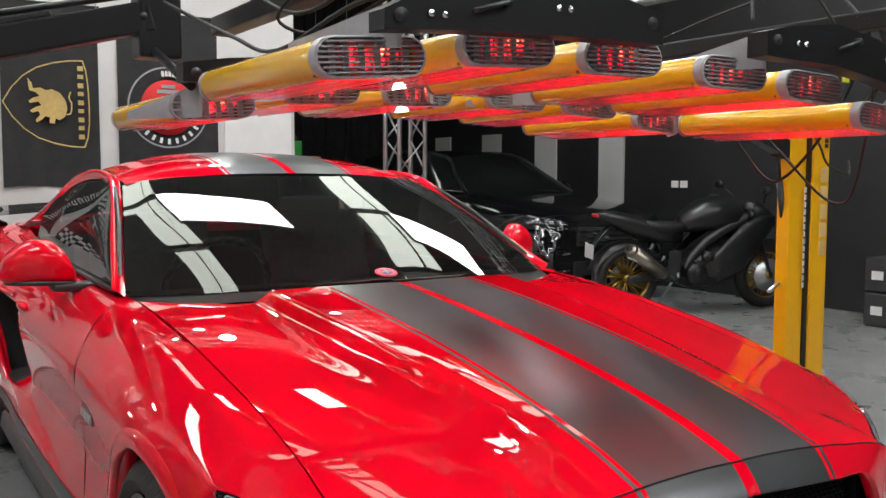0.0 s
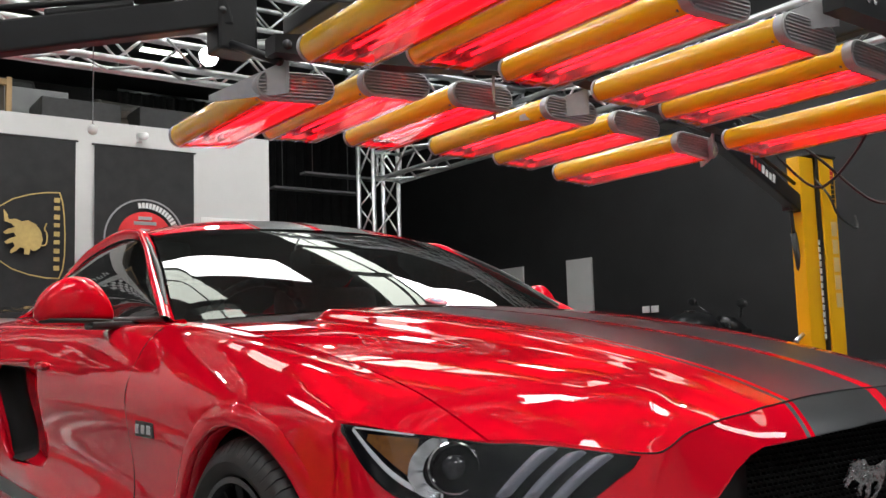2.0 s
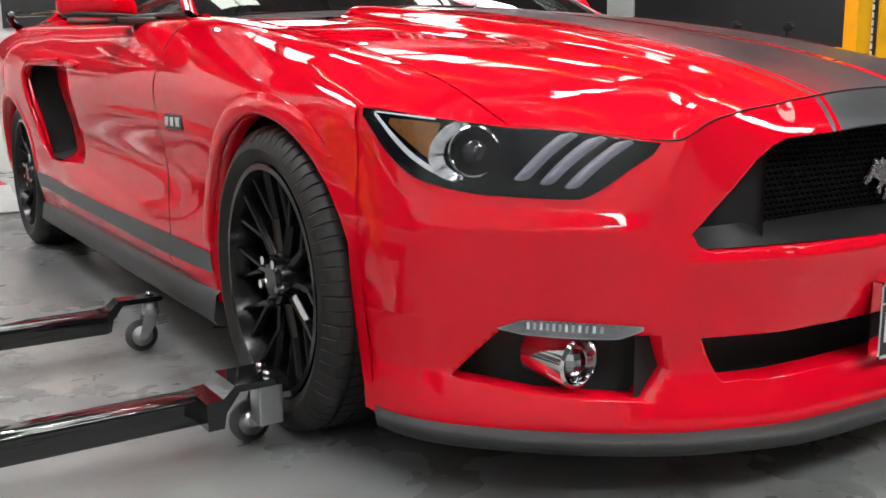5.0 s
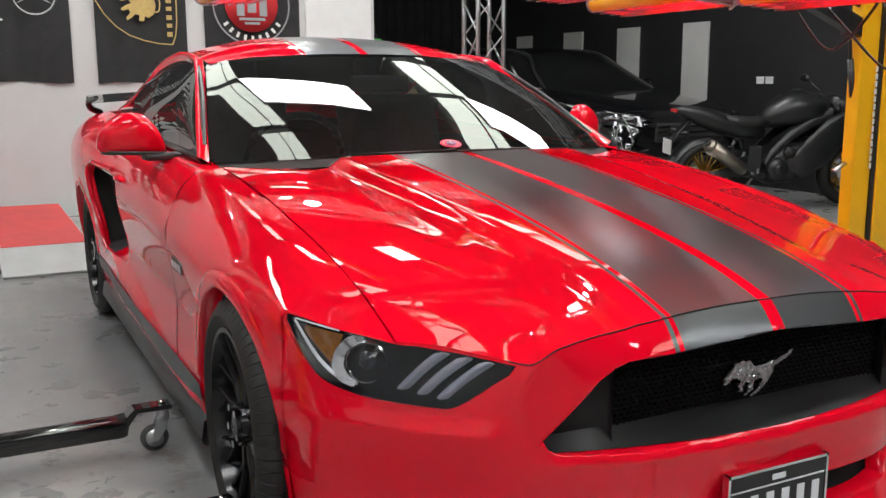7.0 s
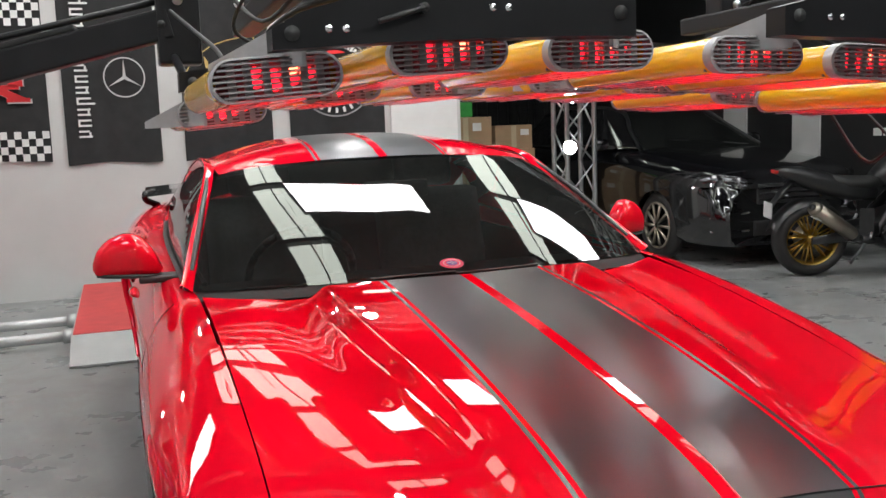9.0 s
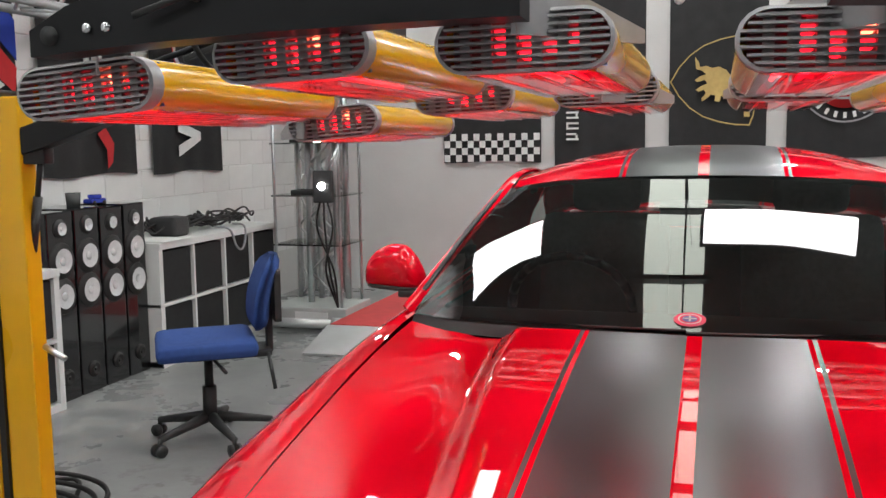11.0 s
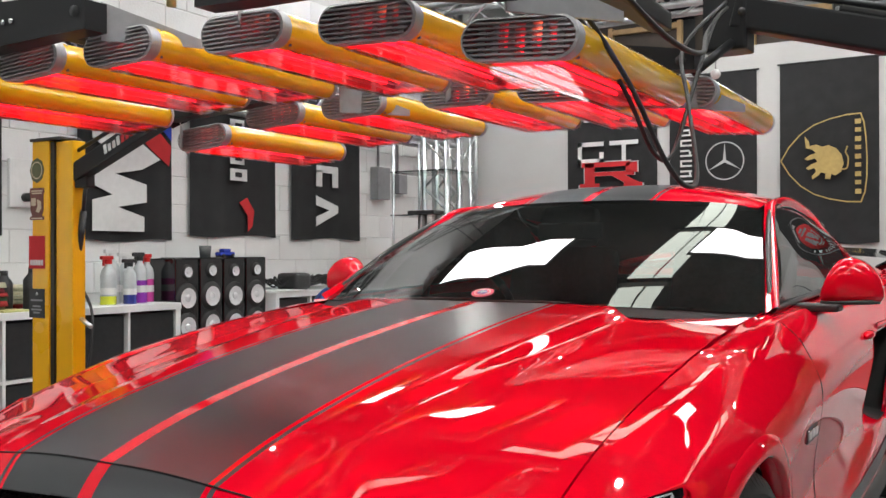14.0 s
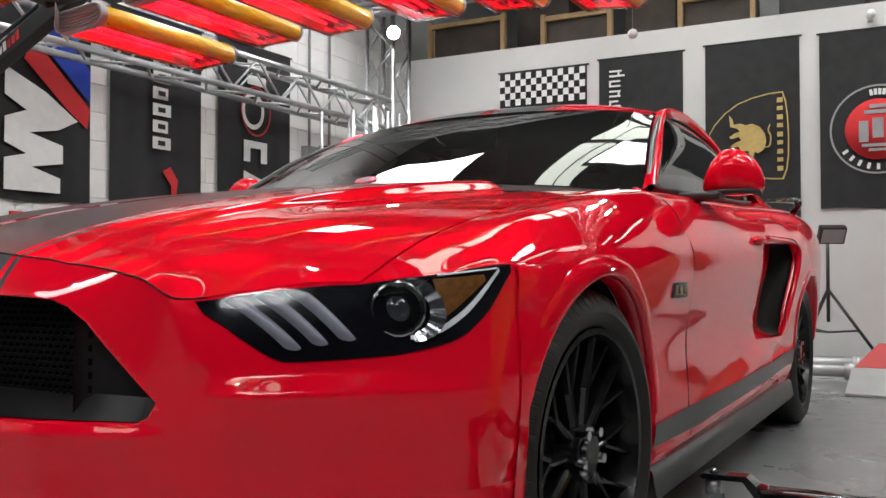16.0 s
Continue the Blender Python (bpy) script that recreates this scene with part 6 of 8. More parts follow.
brown_print = mat("brown_print", (0.16, 0.05, 0.04), 0.4, 0, 0.2, 60)
olive_print = mat("olive_print", (0.10, 0.10, 0.05), 0.4, 0, 0.2, 60)
cream_print = mat("cream_print", (0.55, 0.45, 0.34), 0.5, 0, 0.1, 60)
st = sticker(0, 0, 0, olive_print, [(0.044 * math.cos(a), 1.385 + 0.05 * math.sin(a)) for a in np.linspace(0, 2 * math.pi, 9)[:-1]])
part("sticker_ring", ring(-1.977, 1.385, 0.030, 0.035, "y", 0.4775), cream_print, st)
st = sticker(0, 0, 0, brown_print, [(-0.042, 1.315), (0.042, 1.315), (0.046, 1.30), (0.040, 1.285), (0.040, 1.225), (0.030, 1.205), (0.044, 1.20), (0.044, 1.188), (-0.044, 1.188), (-0.044, 1.20), (-0.030, 1.205), (-0.040, 1.225), (-0.040, 1.285), (-0.046, 1.30)])
for pts in ([(-0.034, 1.275), (-0.006, 1.275), (-0.006, 1.245), (-0.034, 1.245)], [(0.002, 1.27), (0.026, 1.262), (0.030, 1.235), (0.012, 1.215), (-0.004, 1.222), (0.006, 1.245)], [(-0.036, 1.306), (0.036, 1.306), (0.036, 1.300), (-0.036, 1.300)], [(-0.03, 1.297), (0.03, 1.297), (0.03, 1.291), (-0.03, 1.291)], [(-0.036, 1.197), (0.036, 1.197), (0.036, 1.192), (-0.036, 1.192)]):
    part("sticker_shape", flat([(-1.977 + p, z) for p, z in pts], "y", 0.4778, 0.001), cream_print, st, smooth=False)
st = sticker(0.995, 1.125, 0.050, print_red)
for q in range(5):
    part("letter_bar", boxed(-2.018 + 0.017 * q, -2.005 + 0.017 * q, 0.4762, 0.4778, 1.008, 1.030), print_white, st, smooth=False)
st = sticker(0.80, 0.915, 0.048, black_satin)
part("sticker_border", ring(-1.977, 0.895, 0.003, 0.006, "y", 0.4775, seg=12), print_white, st)
for zz, w in ((0.866, 0.036), (0.842, 0.024), (0.829, 0.032), (0.817, 0.020)):
    part("letter_bar", boxed(-1.977 - w, -1.977 + w, 0.4762, 0.4778, zz, zz + 0.007), print_grey, st, smooth=False)
for k in range(14):
    z = 1.18 - 0.030 * k
    part("letter_bar", boxed(1.868, 1.880, 0.482, 0.4845, z - 0.011, z + 0.011), print_white, post_e, smooth=False)
for k in range(8):
    z = 1.50 - 0.020 * k
    part("letter_bar", boxed(1.985, 2.005, 0.477, 0.4797, z - 0.008, z + 0.008), print_red if k < 3 else black_satin, post_e, smooth=False)
for k in range(5):
    z = 1.24 - 0.075 * k
    part("faded_logo", boxed(1.965, 2.005, 0.4775, 0.4797, z - 0.03, z + 0.03, 0.001), mat("faded_print", (0.72, 0.50, 0.20), 0.4, 0, 0.1), post_e, smooth=False)


# ---- lighting truss ----
def truss(a, b, size, label, name="lighting_truss"):
    a, b = Vector(a), Vector(b)
    L = (b - a).length
    q = (b - a).to_track_quat("Z", "Y").to_matrix().to_4x4()
    t = thing(name, label, "truss", a)
    m = Matrix.Translation(a) @ q
    h = size / 2
    cs = [(-h, -h), (h, -h), (h, h), (-h, h)]
    for x, y in cs:
        bm = bmesh.new()
        rod(bm, m @ Vector((x, y, 0)), m @ Vector((x, y, L)), 0.024, 10)
        part("chord", bm, steel, t)
    bm = bmesh.new()
    n = max(2, round(L / (size * 1.05)))
    for k in range(n):
        z0, z1 = L * k / n, L * (k + 1) / n
        for j in range(4):
            p, r = cs[j], cs[(j + 1) % 4]
            if k % 2:
                p, r = r, p
            rod(bm, m @ Vector((*p, z0)), m @ Vector((*r, z1)), 0.010, 6)
    for z in (0.01, L - 0.01):
        for j in range(4):
            rod(bm, m @ Vector((*cs[j], z)), m @ Vector((*cs[(j + 1) % 4], z)), 0.012, 6)
    part("lacing", bm, steel, t)
    return t


truss((3.27, 6.2, 0.0), (3.27, 6.2, 3.5), 0.29, "silver box truss tower standing on the floor")
truss((-3.40, 6.15, 0.0), (-3.40, 6.15, 3.5), 0.30, "silver box truss tower in the corner")
truss((3.27, 6.0, 2.59), (3.27, -4.0, 2.59), 0.27, "silver horizontal box truss")
truss((-3.40, 6.0, 2.22), (-3.40, -4.0, 2.22), 0.27, "silver horizontal box truss")
truss((-3.26, 4.0, 2.72), (3.24, 4.0, 2.72), 0.24, "silver box truss bridging the two side trusses")
for y, z in ((5.6, 3.70), (1.2, 3.85), (-3.6, 3.85)):
    t = truss((-3.6, y, z), (6.1, y, z), 0.30, "silver roof truss hung across the hall")
    for x in (-3.0, -0.4, 2.4, 5.2):
        bm = bmesh.new()
        rod(bm, (x, y, z + 0.15), (x, y, CEIL), 0.012, 8)
        part("hanger", bm, steel, t)

# ---- lamps of the hall ----
sky_sheet = mat("translucent_roof_sheet", (0.85, 0.86, 0.78), 0.6, 0, 0.06, 4, emit=3.6, emit_colour=(0.90, 0.97, 0.86))


def roof_light(x, w):
    e = thing("roof_light", "pale translucent roof sheet lit by daylight", "skylight", (x, 2.0, CEIL), "roof lights")
    part("sheet", boxed(x - w / 2, x + w / 2, -7.8, 7.3, CEIL - 0.030, CEIL - 0.012), sky_sheet, e, smooth=False)
    for y in np.arange(-7.0, 7.3, 1.45):
        part("purlin", boxed(x - w / 2 - 0.1, x + w / 2 + 0.1, y - 0.035, y + 0.035, CEIL - 0.14, CEIL - 0.031), beam_black, e, smooth=False)
    part("mid_bar", boxed(x + 0.02, x + 0.045, -7.8, 7.3, CEIL - 0.05, CEIL - 0.031), beam_black, e, smooth=False)


for x in (-0.30, 3.05):
    roof_light(x, 0.58)
for y in (9.75, 10.75):
    e = thing("roof_pane", "small bright translucent roof pane over the loft", "skylight", (2.3, y, CEIL), "roof panes over the loft")
    part("pane", boxed(2.02, 2.58, y - 0.14, y + 0.14, CEIL - 0.030, CEIL - 0.012), sky_sheet, e, smooth=False)
    part("frame", boxed(1.98, 2.62, y - 0.18, y - 0.141, CEIL - 0.06, CEIL - 0.005), beam_black, e, smooth=False)


def ceiling_panel(x, y, w, h, z=CEIL - 0.22):
    e = thing("ceiling_panel_light", "bright white rectangular ceiling light panel in a dark frame", "ceiling light", (x, y, z), "ceiling light panels")
    part("housing", boxed(x - w / 2 - 0.04, x + w / 2 + 0.04, y - h / 2 - 0.04, y + h / 2 + 0.04, z, z + 0.05), black_satin, e, smooth=False)
    part("diffuser", boxed(x - w / 2, x + w / 2, y - h / 2, y + h / 2, z - 0.012, z - 0.001), panel_white, e, smooth=False)
    bm = bmesh.new()
    for q in (-1, 1):
        rod(bm, (x + q * w * 0.4, y, z + 0.05), (x + q * w * 0.4, y, CEIL), 0.006, 6)
    part("hanger", bm, steel, e)
    return e


# rows at y -0.4 and -5.0 are unseen, added to light the car's front
for y in (4.1, -0.4, -5.0):
    for x, w in ((-2.60, 1.40), (0.74, 1.56), (3.9, 1.60)):
        ceiling_panel(x, y, w, 0.80)
ceiling_panel(1.80, 1.95, 0.60, 0.42)


def flood(place, aim, label, hold):
    e = thing("flood_lamp", label, "flood lamp", place)
    m = look(place, aim)
    bm = bmesh.new()
    rod(bm, m @ Vector((0, 0, 0.0)), m @ Vector((0, 0, 0.03)), 0.068, 24, 0.064)
    rod(bm, m @ Vector((0, 0, 0.03)), m @ Vector((0, 0, 0.085)), 0.064, 24, 0.036)
    part("housing", bm, black_satin, e)
    bm = bmesh.new()
    rod(bm, m @ Vector((0, 0, -0.001)), m @ Vector((0, 0, -0.012)), 0.060, 24, 0.045)
    part("led_face", bm, led_white, e, "bright white LED face")
    bm = bmesh.new()
    p = Vector(place)
    q = m @ Vector((0, 0, 0.05))
    rod(bm, q, Vector(hold), 0.014, 8)
    part("bracket", bm, steel, e)
    return e


flood((3.05, 5.85, 1.11), (0, 0, 0.8), "black flood lamp shining on the truss tower", (3.125, 6.055, 1.18))
flood((-3.20, 5.93, 3.0), (0, 0, 0.8), "bright flood lamp on top of the truss tower", (-3.25, 6.0, 3.05))
flood((0.54, 3.80, 2.68), (0.2, -4, 0.8), "bright flood lamp clamped to the bridging truss", (0.54, 3.88, 2.62))
for y, z in ((1.2, 3.66), (5.6, 3.50), (-3.6, 3.66)):
    for x in (-2.0, -0.6, 0.9, 2.3):
        e = thing("spot_lamp", "small bright spot lamp hung from the roof truss", "spot lamp", (x, y, z), "spot lamps on the trusses")
        bm = bmesh.new()
        rod(bm, (x, y, z - 0.13), (x, y, z - 0.01), 0.055, 16, 0.04)
        part("can", bm, black_satin, e)
        bm = bmesh.new()
        rod(bm, (x, y, z - 0.136), (x, y, z - 0.131), 0.048, 16)
        part("led_face", bm, spot_led, e)
        bm = bmesh.new()
        rod(bm, (x, y + 0.15, z - 0.01), (x, y + 0.15, z + 0.06), 0.012, 8)
        rod(bm, (x, y, z - 0.01), (x, y + 0.15, z - 0.005), 0.010, 8)
        part("clamp", bm, steel, e)

# ---- west side: shelves, speakers, chair ----
white_board = mat("white_laminate", (0.72, 0.72, 0.71), 0.4, 0, 0.05, 8)
black_box_mat = mat("black_fabric_box", (0.014, 0.014, 0.015), 0.8, 0, 0.3, 30, 0.2, 300)
speaker_black = mat("gloss_black_cabinet", (0.008, 0.008, 0.009), 0.12, 0, 0.1, 5, coat=0.4)
cone_white = mat("pale_speaker_cone", (0.70, 0.70, 0.71), 0.45, 0.2, 0.1, 40)
blue_cloth = mat("blue_chair_cloth", (0.025, 0.07, 0.26), 0.85, 0, 0.15, 40, 0.4, 500)
card = mat("brown_cardboard", (0.36, 0.24, 0.14), 0.75, 0, 0.12, 6, 0.1, 60)
timber = mat("pine_timber", (0.45, 0.29, 0.14), 0.6, 0, 0.2, 12)
dark_timber = mat("dark_timber", (0.06, 0.045, 0.035), 0.6, 0, 0.3, 8)


def cube_shelf(y0, y1, top, cells, name, label):
    e = thing(name, label, "shelf", (-3.48, (y0 + y1) / 2, 0))
    xf, xb, t = -3.20, -3.72, 0.018
    part("top_board", boxed(xb, xf + 0.01, y0, y1, top - 0.04, top, 0.002), white_board, e, smooth=False)
    part("bottom_board", boxed(xb, xf, y0, y1, 0.0, 0.04, 0.002), white_board, e, smooth=False)
    part("middle_board", boxed(xb, xf, y0, y1, top / 2 - t / 2, top / 2 + t / 2), white_board, e, smooth=False)
    part("back_board", boxed(xb, xb + 0.01, y0, y1, 0.04, top - 0.04), white_board, e, smooth=False)
    w = (y1 - y0) / cells
    for k in range(cells + 1):
        y = y0 + k * w
        hw = 0.02 if k in (0, cells) else 0.009
        y = min(max(y, y0 + hw), y1 - hw)
        part("upright", boxed(xb, xf + 0.002, y - hw, y + hw, 0.0, top - 0.04), white_board, e, smooth=False)
    for k in range(cells):
        for z0, z1 in ((0.05, top / 2 - 0.02), (top / 2 + 0.015, top - 0.055)):
            y = y0 + k * w
            bm = boxed(xb + 0.02, xf - 0.012 - 0.004 * ((k * 7) % 3), y + 0.022, y + w - 0.022, z0, z1, 0.006)
            part("drawer_box", bm, black_box_mat, e, "black fabric insert box", smooth=False)
    return e


cube_shelf(-1.30, 2.37, 0.74, 9, "cube_shelf", "white cube shelf with black fabric boxes used as a bench")
cube_shelf(3.27, 4.86, 0.77, 4, "cube_shelf", "white cube shelf with black boxes under a heap of cables")


def speaker(y, w, h=1.02):
    e = thing("tower_speaker", "gloss black tower loudspeaker with three pale cones", "loudspeaker", (-3.45, y, 0), "tower speakers by the wall")
    xf = -3.28
    part("cabinet", boxed(-3.66, xf, y - w / 2, y + w / 2, 0.0, h, 0.008), speaker_black, e, smooth=False)
    for z, r in ((h - 0.09, 0.040), (h - 0.26, 0.077), (h - 0.45, 0.077), (0.13, 0.036)):
        bm = bmesh.new()
        rod(bm, (xf, y, z), (xf + 0.008, y, z), r * 1.28, 28, r * 1.2)
        part("surround", bm, rubber, e)
        bm = bmesh.new()
        rod(bm, (xf + 0.017, y, z), (xf + 0.0095, y, z), r * 0.86, 24, r * 0.30, caps=False)
        rod(bm, (xf + 0.0085, y, z), (xf + 0.016, y, z), r * 0.36, 16, r * 0.2)
        part("cone", bm, cone_white if z > 0.3 else rubber, e, "pale cone" if z > 0.3 else "")
    return e


for k in range(4):
    speaker(2.50 + 0.218 * k, 0.205, 1.02 + 0.006 * (k % 2))


def office_chair(x, y, turn):
    e = thing("office_chair", "blue cloth office chair on a black five-star base", "chair", (x, y, 0))
    m = Matrix.Translation((x, y, 0)) @ Matrix.Rotation(turn, 4, "Z")
    def put(bm):
        bmesh.ops.transform(bm, matrix=m, verts=bm.verts)
        return bm
    # cushion, front towards -y
    bm = bmesh.new()
    box(bm, -0.235, 0.235, -0.23, 0.21, 0.43, 0.505, 0.035)
    bmesh.ops.subdivide_edges(bm, edges=bm.edges, cuts=2, use_grid_fill=True)
    for v in bm.verts:
        v.co.z -= 0.03 * max(0, -v.co.y - 0.1) + 0.02 * (v.co.x / 0.235) ** 2 * 0.5
    part("seat", put(bm), blue_cloth, e, "blue cloth cushion")
    P = []
    for z in np.linspace(0, 1, 13):
        row = []
        for a in np.linspace(0, 2 * math.pi, 21):
            w = 0.19 * (1 - 0.35 * abs(z - 0.45) ** 2.2 * 2)
            cx, cy = math.copysign(abs(math.cos(a)) ** 0.6, math.cos(a)), math.copysign(abs(math.sin(a)) ** 0.6, math.sin(a))
            k = min(1, 6 * min(z, 1 - z) + 0.35)
            row.append((w * cx * k, 0.235 + 0.08 * z + 0.040 * cy * k - 0.04 * math.sin(math.pi * z) * 0.6 + 0.02 * (cx * w / 0.19) ** 2 * -1, 0.51 + 0.35 * z))
        P.append(row)
    bm = sheet(P)
    bmesh.ops.holes_fill(bm, edges=[q for q in bm.edges if q.is_boundary])
    part("backrest", put(bm), blue_cloth, e, "blue cloth backrest")
    bm = bmesh.new()
    box(bm, -0.03, 0.03, 0.265, 0.295, 0.40, 0.66, 0.008)
    box(bm, -0.16, 0.16, 0.30, 0.312, 0.56, 0.80, 0.02)
    box(bm, -0.10, 0.10, -0.10, 0.28, 0.395, 0.428, 0.01)
    part("back_bracket", put(bm), black_plastic, e, smooth=False)
    bm = bmesh.new()
    rod(bm, (0, 0, 0.10), (0, 0, 0.26), 0.032, 16)
    rod(bm, (0, 0, 0.26), (0, 0, 0.40), 0.020, 16)
    part("gas_column", put(bm), black_plastic, e)
    bm = bmesh.new()
    rod(bm, (0.10, 0.02, 0.40), (0.24, 0.06, 0.37), 0.008, 8)
    part("lever", put(bm), black_plastic, e)
    bm = bmesh.new()
    rod(bm, (0.12, 0.26, 0.42), (0.17, 0.28, 0.26), 0.009, 8)
    part("lever", put(bm), black_plastic, e)
    for k in range(5):
        a = 2 * math.pi * k / 5 + 0.3
        c, s = math.cos(a), math.sin(a)
        bm = bmesh.new()
        rod(bm, (0.03 * c, 0.03 * s, 0.115), (0.28 * c, 0.28 * s, 0.075), 0.026, 10, 0.015)
        part("base_arm", put(bm), black_plastic, e)
        bm = bmesh.new()
        for q in (-0.018, 0.018):
            rod(bm, (0.285 * c - (q - 0.008) * s, 0.285 * s + (q - 0.008) * c, 0.028), (0.285 * c - (q + 0.008) * s, 0.285 * s + (q + 0.008) * c, 0.028), 0.028, 14)
        rod(bm, (0.28 * c, 0.28 * s, 0.03), (0.28 * c, 0.28 * s, 0.08), 0.010, 8)
        part("castor", put(bm), black_plastic, e)
    return e


office_chair(-2.185, 2.09, radians(-56))

# bottles on the bench
milky_plastic = mat("milky_bottle_plastic", (0.52, 0.55, 0.56), 0.3, 0, 0.1, 25, coat=0.2)


def bottle(x, y, z, r, h, liquid, trigger, label, level=0.6):
    e = thing("spray_bottle", label, "bottle", (x, y, z), "bottles on the bench")
    prof = [(0.0, 0), (r, 0.0), (r, h * 0.62), (r * 0.85, h * 0.72), (r * 0.38, h * 0.82), (r * 0.36, h * 0.9)]
    def lathe(pr):
        bm = bmesh.new()
        P = [[(x + a * math.cos(t), y + a * math.sin(t), z + b) for a, b in pr] for t in np.linspace(0, 2 * math.pi, 17)]
        return sheet(P, bm)
    part("body", lathe(prof), white_lens if liquid is None else milky_plastic, e)
    if liquid is not None:
        part("liquid", lathe([(r * 1.004, 0.003), (r * 1.004, h * 0.62 * level)]), liquid, e)
        part("label_band", lathe([(r * 1.012, h * 0.22), (r * 1.012, h * 0.36)]), print_white, e)
    bm = bmesh.new()
    rod(bm, (x, y, z + h * 0.86), (x, y, z + h * 0.95), r * 0.48, 12)
    box(bm, x - 0.014, x + 0.014, y - 0.055, y + 0.03, z + h * 0.95, z + h * 1.03, 0.006)
    box(bm, x - 0.006, x + 0.006, y - 0.040, y - 0.028, z + h * 0.82, z + h * 0.96, 0.002)
    part("trigger", bm, trigger, e, smooth=False)
    return e


LIQ = {n: mat(n + "_liquid", c, 0.15, 0, 0.05, 10, coat=0.5) for n, c in (("yellow", (0.65, 0.70, 0.05)), ("purple", (0.28, 0.05, 0.42)), ("pink", (0.62, 0.08, 0.35)), ("milky", (0.60, 0.63, 0.62)), ("dark_blue", (0.03, 0.05, 0.25)))}
cap_red = mat("red_plastic", (0.55, 0.02, 0.02), 0.35, 0, 0.1, 20)
cap_white = mat("white_plastic", (0.75, 0.75, 0.74), 0.35, 0, 0.05, 20)
green_plastic = mat("green_plastic", (0.04, 0.32, 0.06), 0.4, 0, 0.15, 20)
for x, y, r, h, lq, tr, lb, lv in (
        (-3.37, 1.95, 0.048, 0.29, "yellow", cap_red, "clear spray bottle with yellow liquid and a red trigger", 0.3),
        (-3.46, 2.05, 0.050, 0.33, "milky", cap_white, "clear spray bottle with milky liquid and a white trigger", 0.7),
        (-3.33, 2.08, 0.040, 0.27, "dark_blue", black_plastic, "clear spray bottle with dark blue liquid", 0.4),
        (-3.38, 2.20, 0.045, 0.31, "purple", black_plastic, "clear spray bottle with purple liquid and a black trigger", 0.75),
        (-3.44, 2.31, 0.043, 0.30, "pink", cap_red, "clear spray bottle with pink liquid and a red trigger", 0.8),
        (-3.52, 2.20, 0.043, 0.31, "milky", cap_white, "clear spray bottle with a white trigger", 0.5),
        (-3.48, 1.78, 0.045, 0.28, "milky", black_plastic, "clear spray bottle with a black trigger", 0.5)):
    bottle(x, y, 0.74, r, h, LIQ[lq], tr, lb, lv)


def jug(x, y, r, h, mt, label):
    e = thing("bottle", label, "bottle", (x, y, 0.74), "bottles on the bench")
    bm = bmesh.new()
    P = [[(x + a * math.cos(t), y + a * math.sin(t), 0.74 + b) for a, b in ((0, 0), (r, 0), (r, h * 0.7), (r * 0.5, h * 0.85), (r * 0.4, h * 0.9))] for t in np.linspace(0, 2 * math.pi, 15)]
    part("body", sheet(P, bm), mt, e)
    bm = bmesh.new()
    rod(bm, (x, y, 0.74 + h * 0.88), (x, y, 0.74 + h), r * 0.45, 12)
    part("cap", bm, black_plastic, e)


for x, y, r, h, mt, lb in ((-3.32, 1.40, 0.05, 0.24, black_plastic, "black plastic bottle on the bench"), (-3.34, 1.52, 0.052, 0.26, green_plastic, "green plastic bottle on the bench"), (-3.40, 1.28, 0.045, 0.22, black_plastic, "black plastic bottle on the bench"), (-3.30, 0.92, 0.045, 0.23, black_plastic, "black plastic bottle on the bench"), (-3.42, 0.80, 0.05, 0.25, cap_white, "white plastic bottle on the bench")):
    jug(x, y, r, h, mt, lb)
# stacks of polishing pads
pad_cols = [mat("pad_" + n, c, 0.9, 0, 0.2, 60, 0.3, 300) for n, c in (("green", (0.03, 0.10, 0.05)), ("maroon", (0.16, 0.02, 0.03)), ("olive", (0.10, 0.12, 0.06)), ("red", (0.35, 0.03, 0.03)), ("cream", (0.5, 0.47, 0.33)))]
rng = random.Random(4)
for x, y, n in ((-3.40, 1.02, 7), (-3.36, 1.18, 6), (-3.55, 1.10, 9), (-3.53, 1.28, 7), (-3.48, 0.90, 8), (-3.58, 1.46, 5), (-3.36, 0.74, 6)):
    z = 0.74
    for k in range(n):
        h = rng.uniform(0.018, 0.032)
        r = rng.uniform(0.070, 0.095)
        dx, dy = rng.uniform(-0.012, 0.012), rng.uniform(-0.012, 0.012)
        bm = bmesh.new()
        rod(bm, (x + dx, y + dy, z), (x + dx, y + dy, z + h), r, 20, r * 0.92)
        tagged(part("polishing_pad", bm, rng.choice(pad_cols), None), "round foam polishing pad stacked on the bench", "polishing pad", "stacked polishing pads")
        z += h
bm = boxed(-3.36, -3.22, 1.16, 1.32, 0.74, 0.752, 0.003)
tagged(part("cleaning_cloth", bm, mat("yellow_cloth", (0.6, 0.6, 0.25), 0.9, 0, 0.15, 30, 0.4, 200), None), "folded pale yellow cloth on the bench", "cloth")
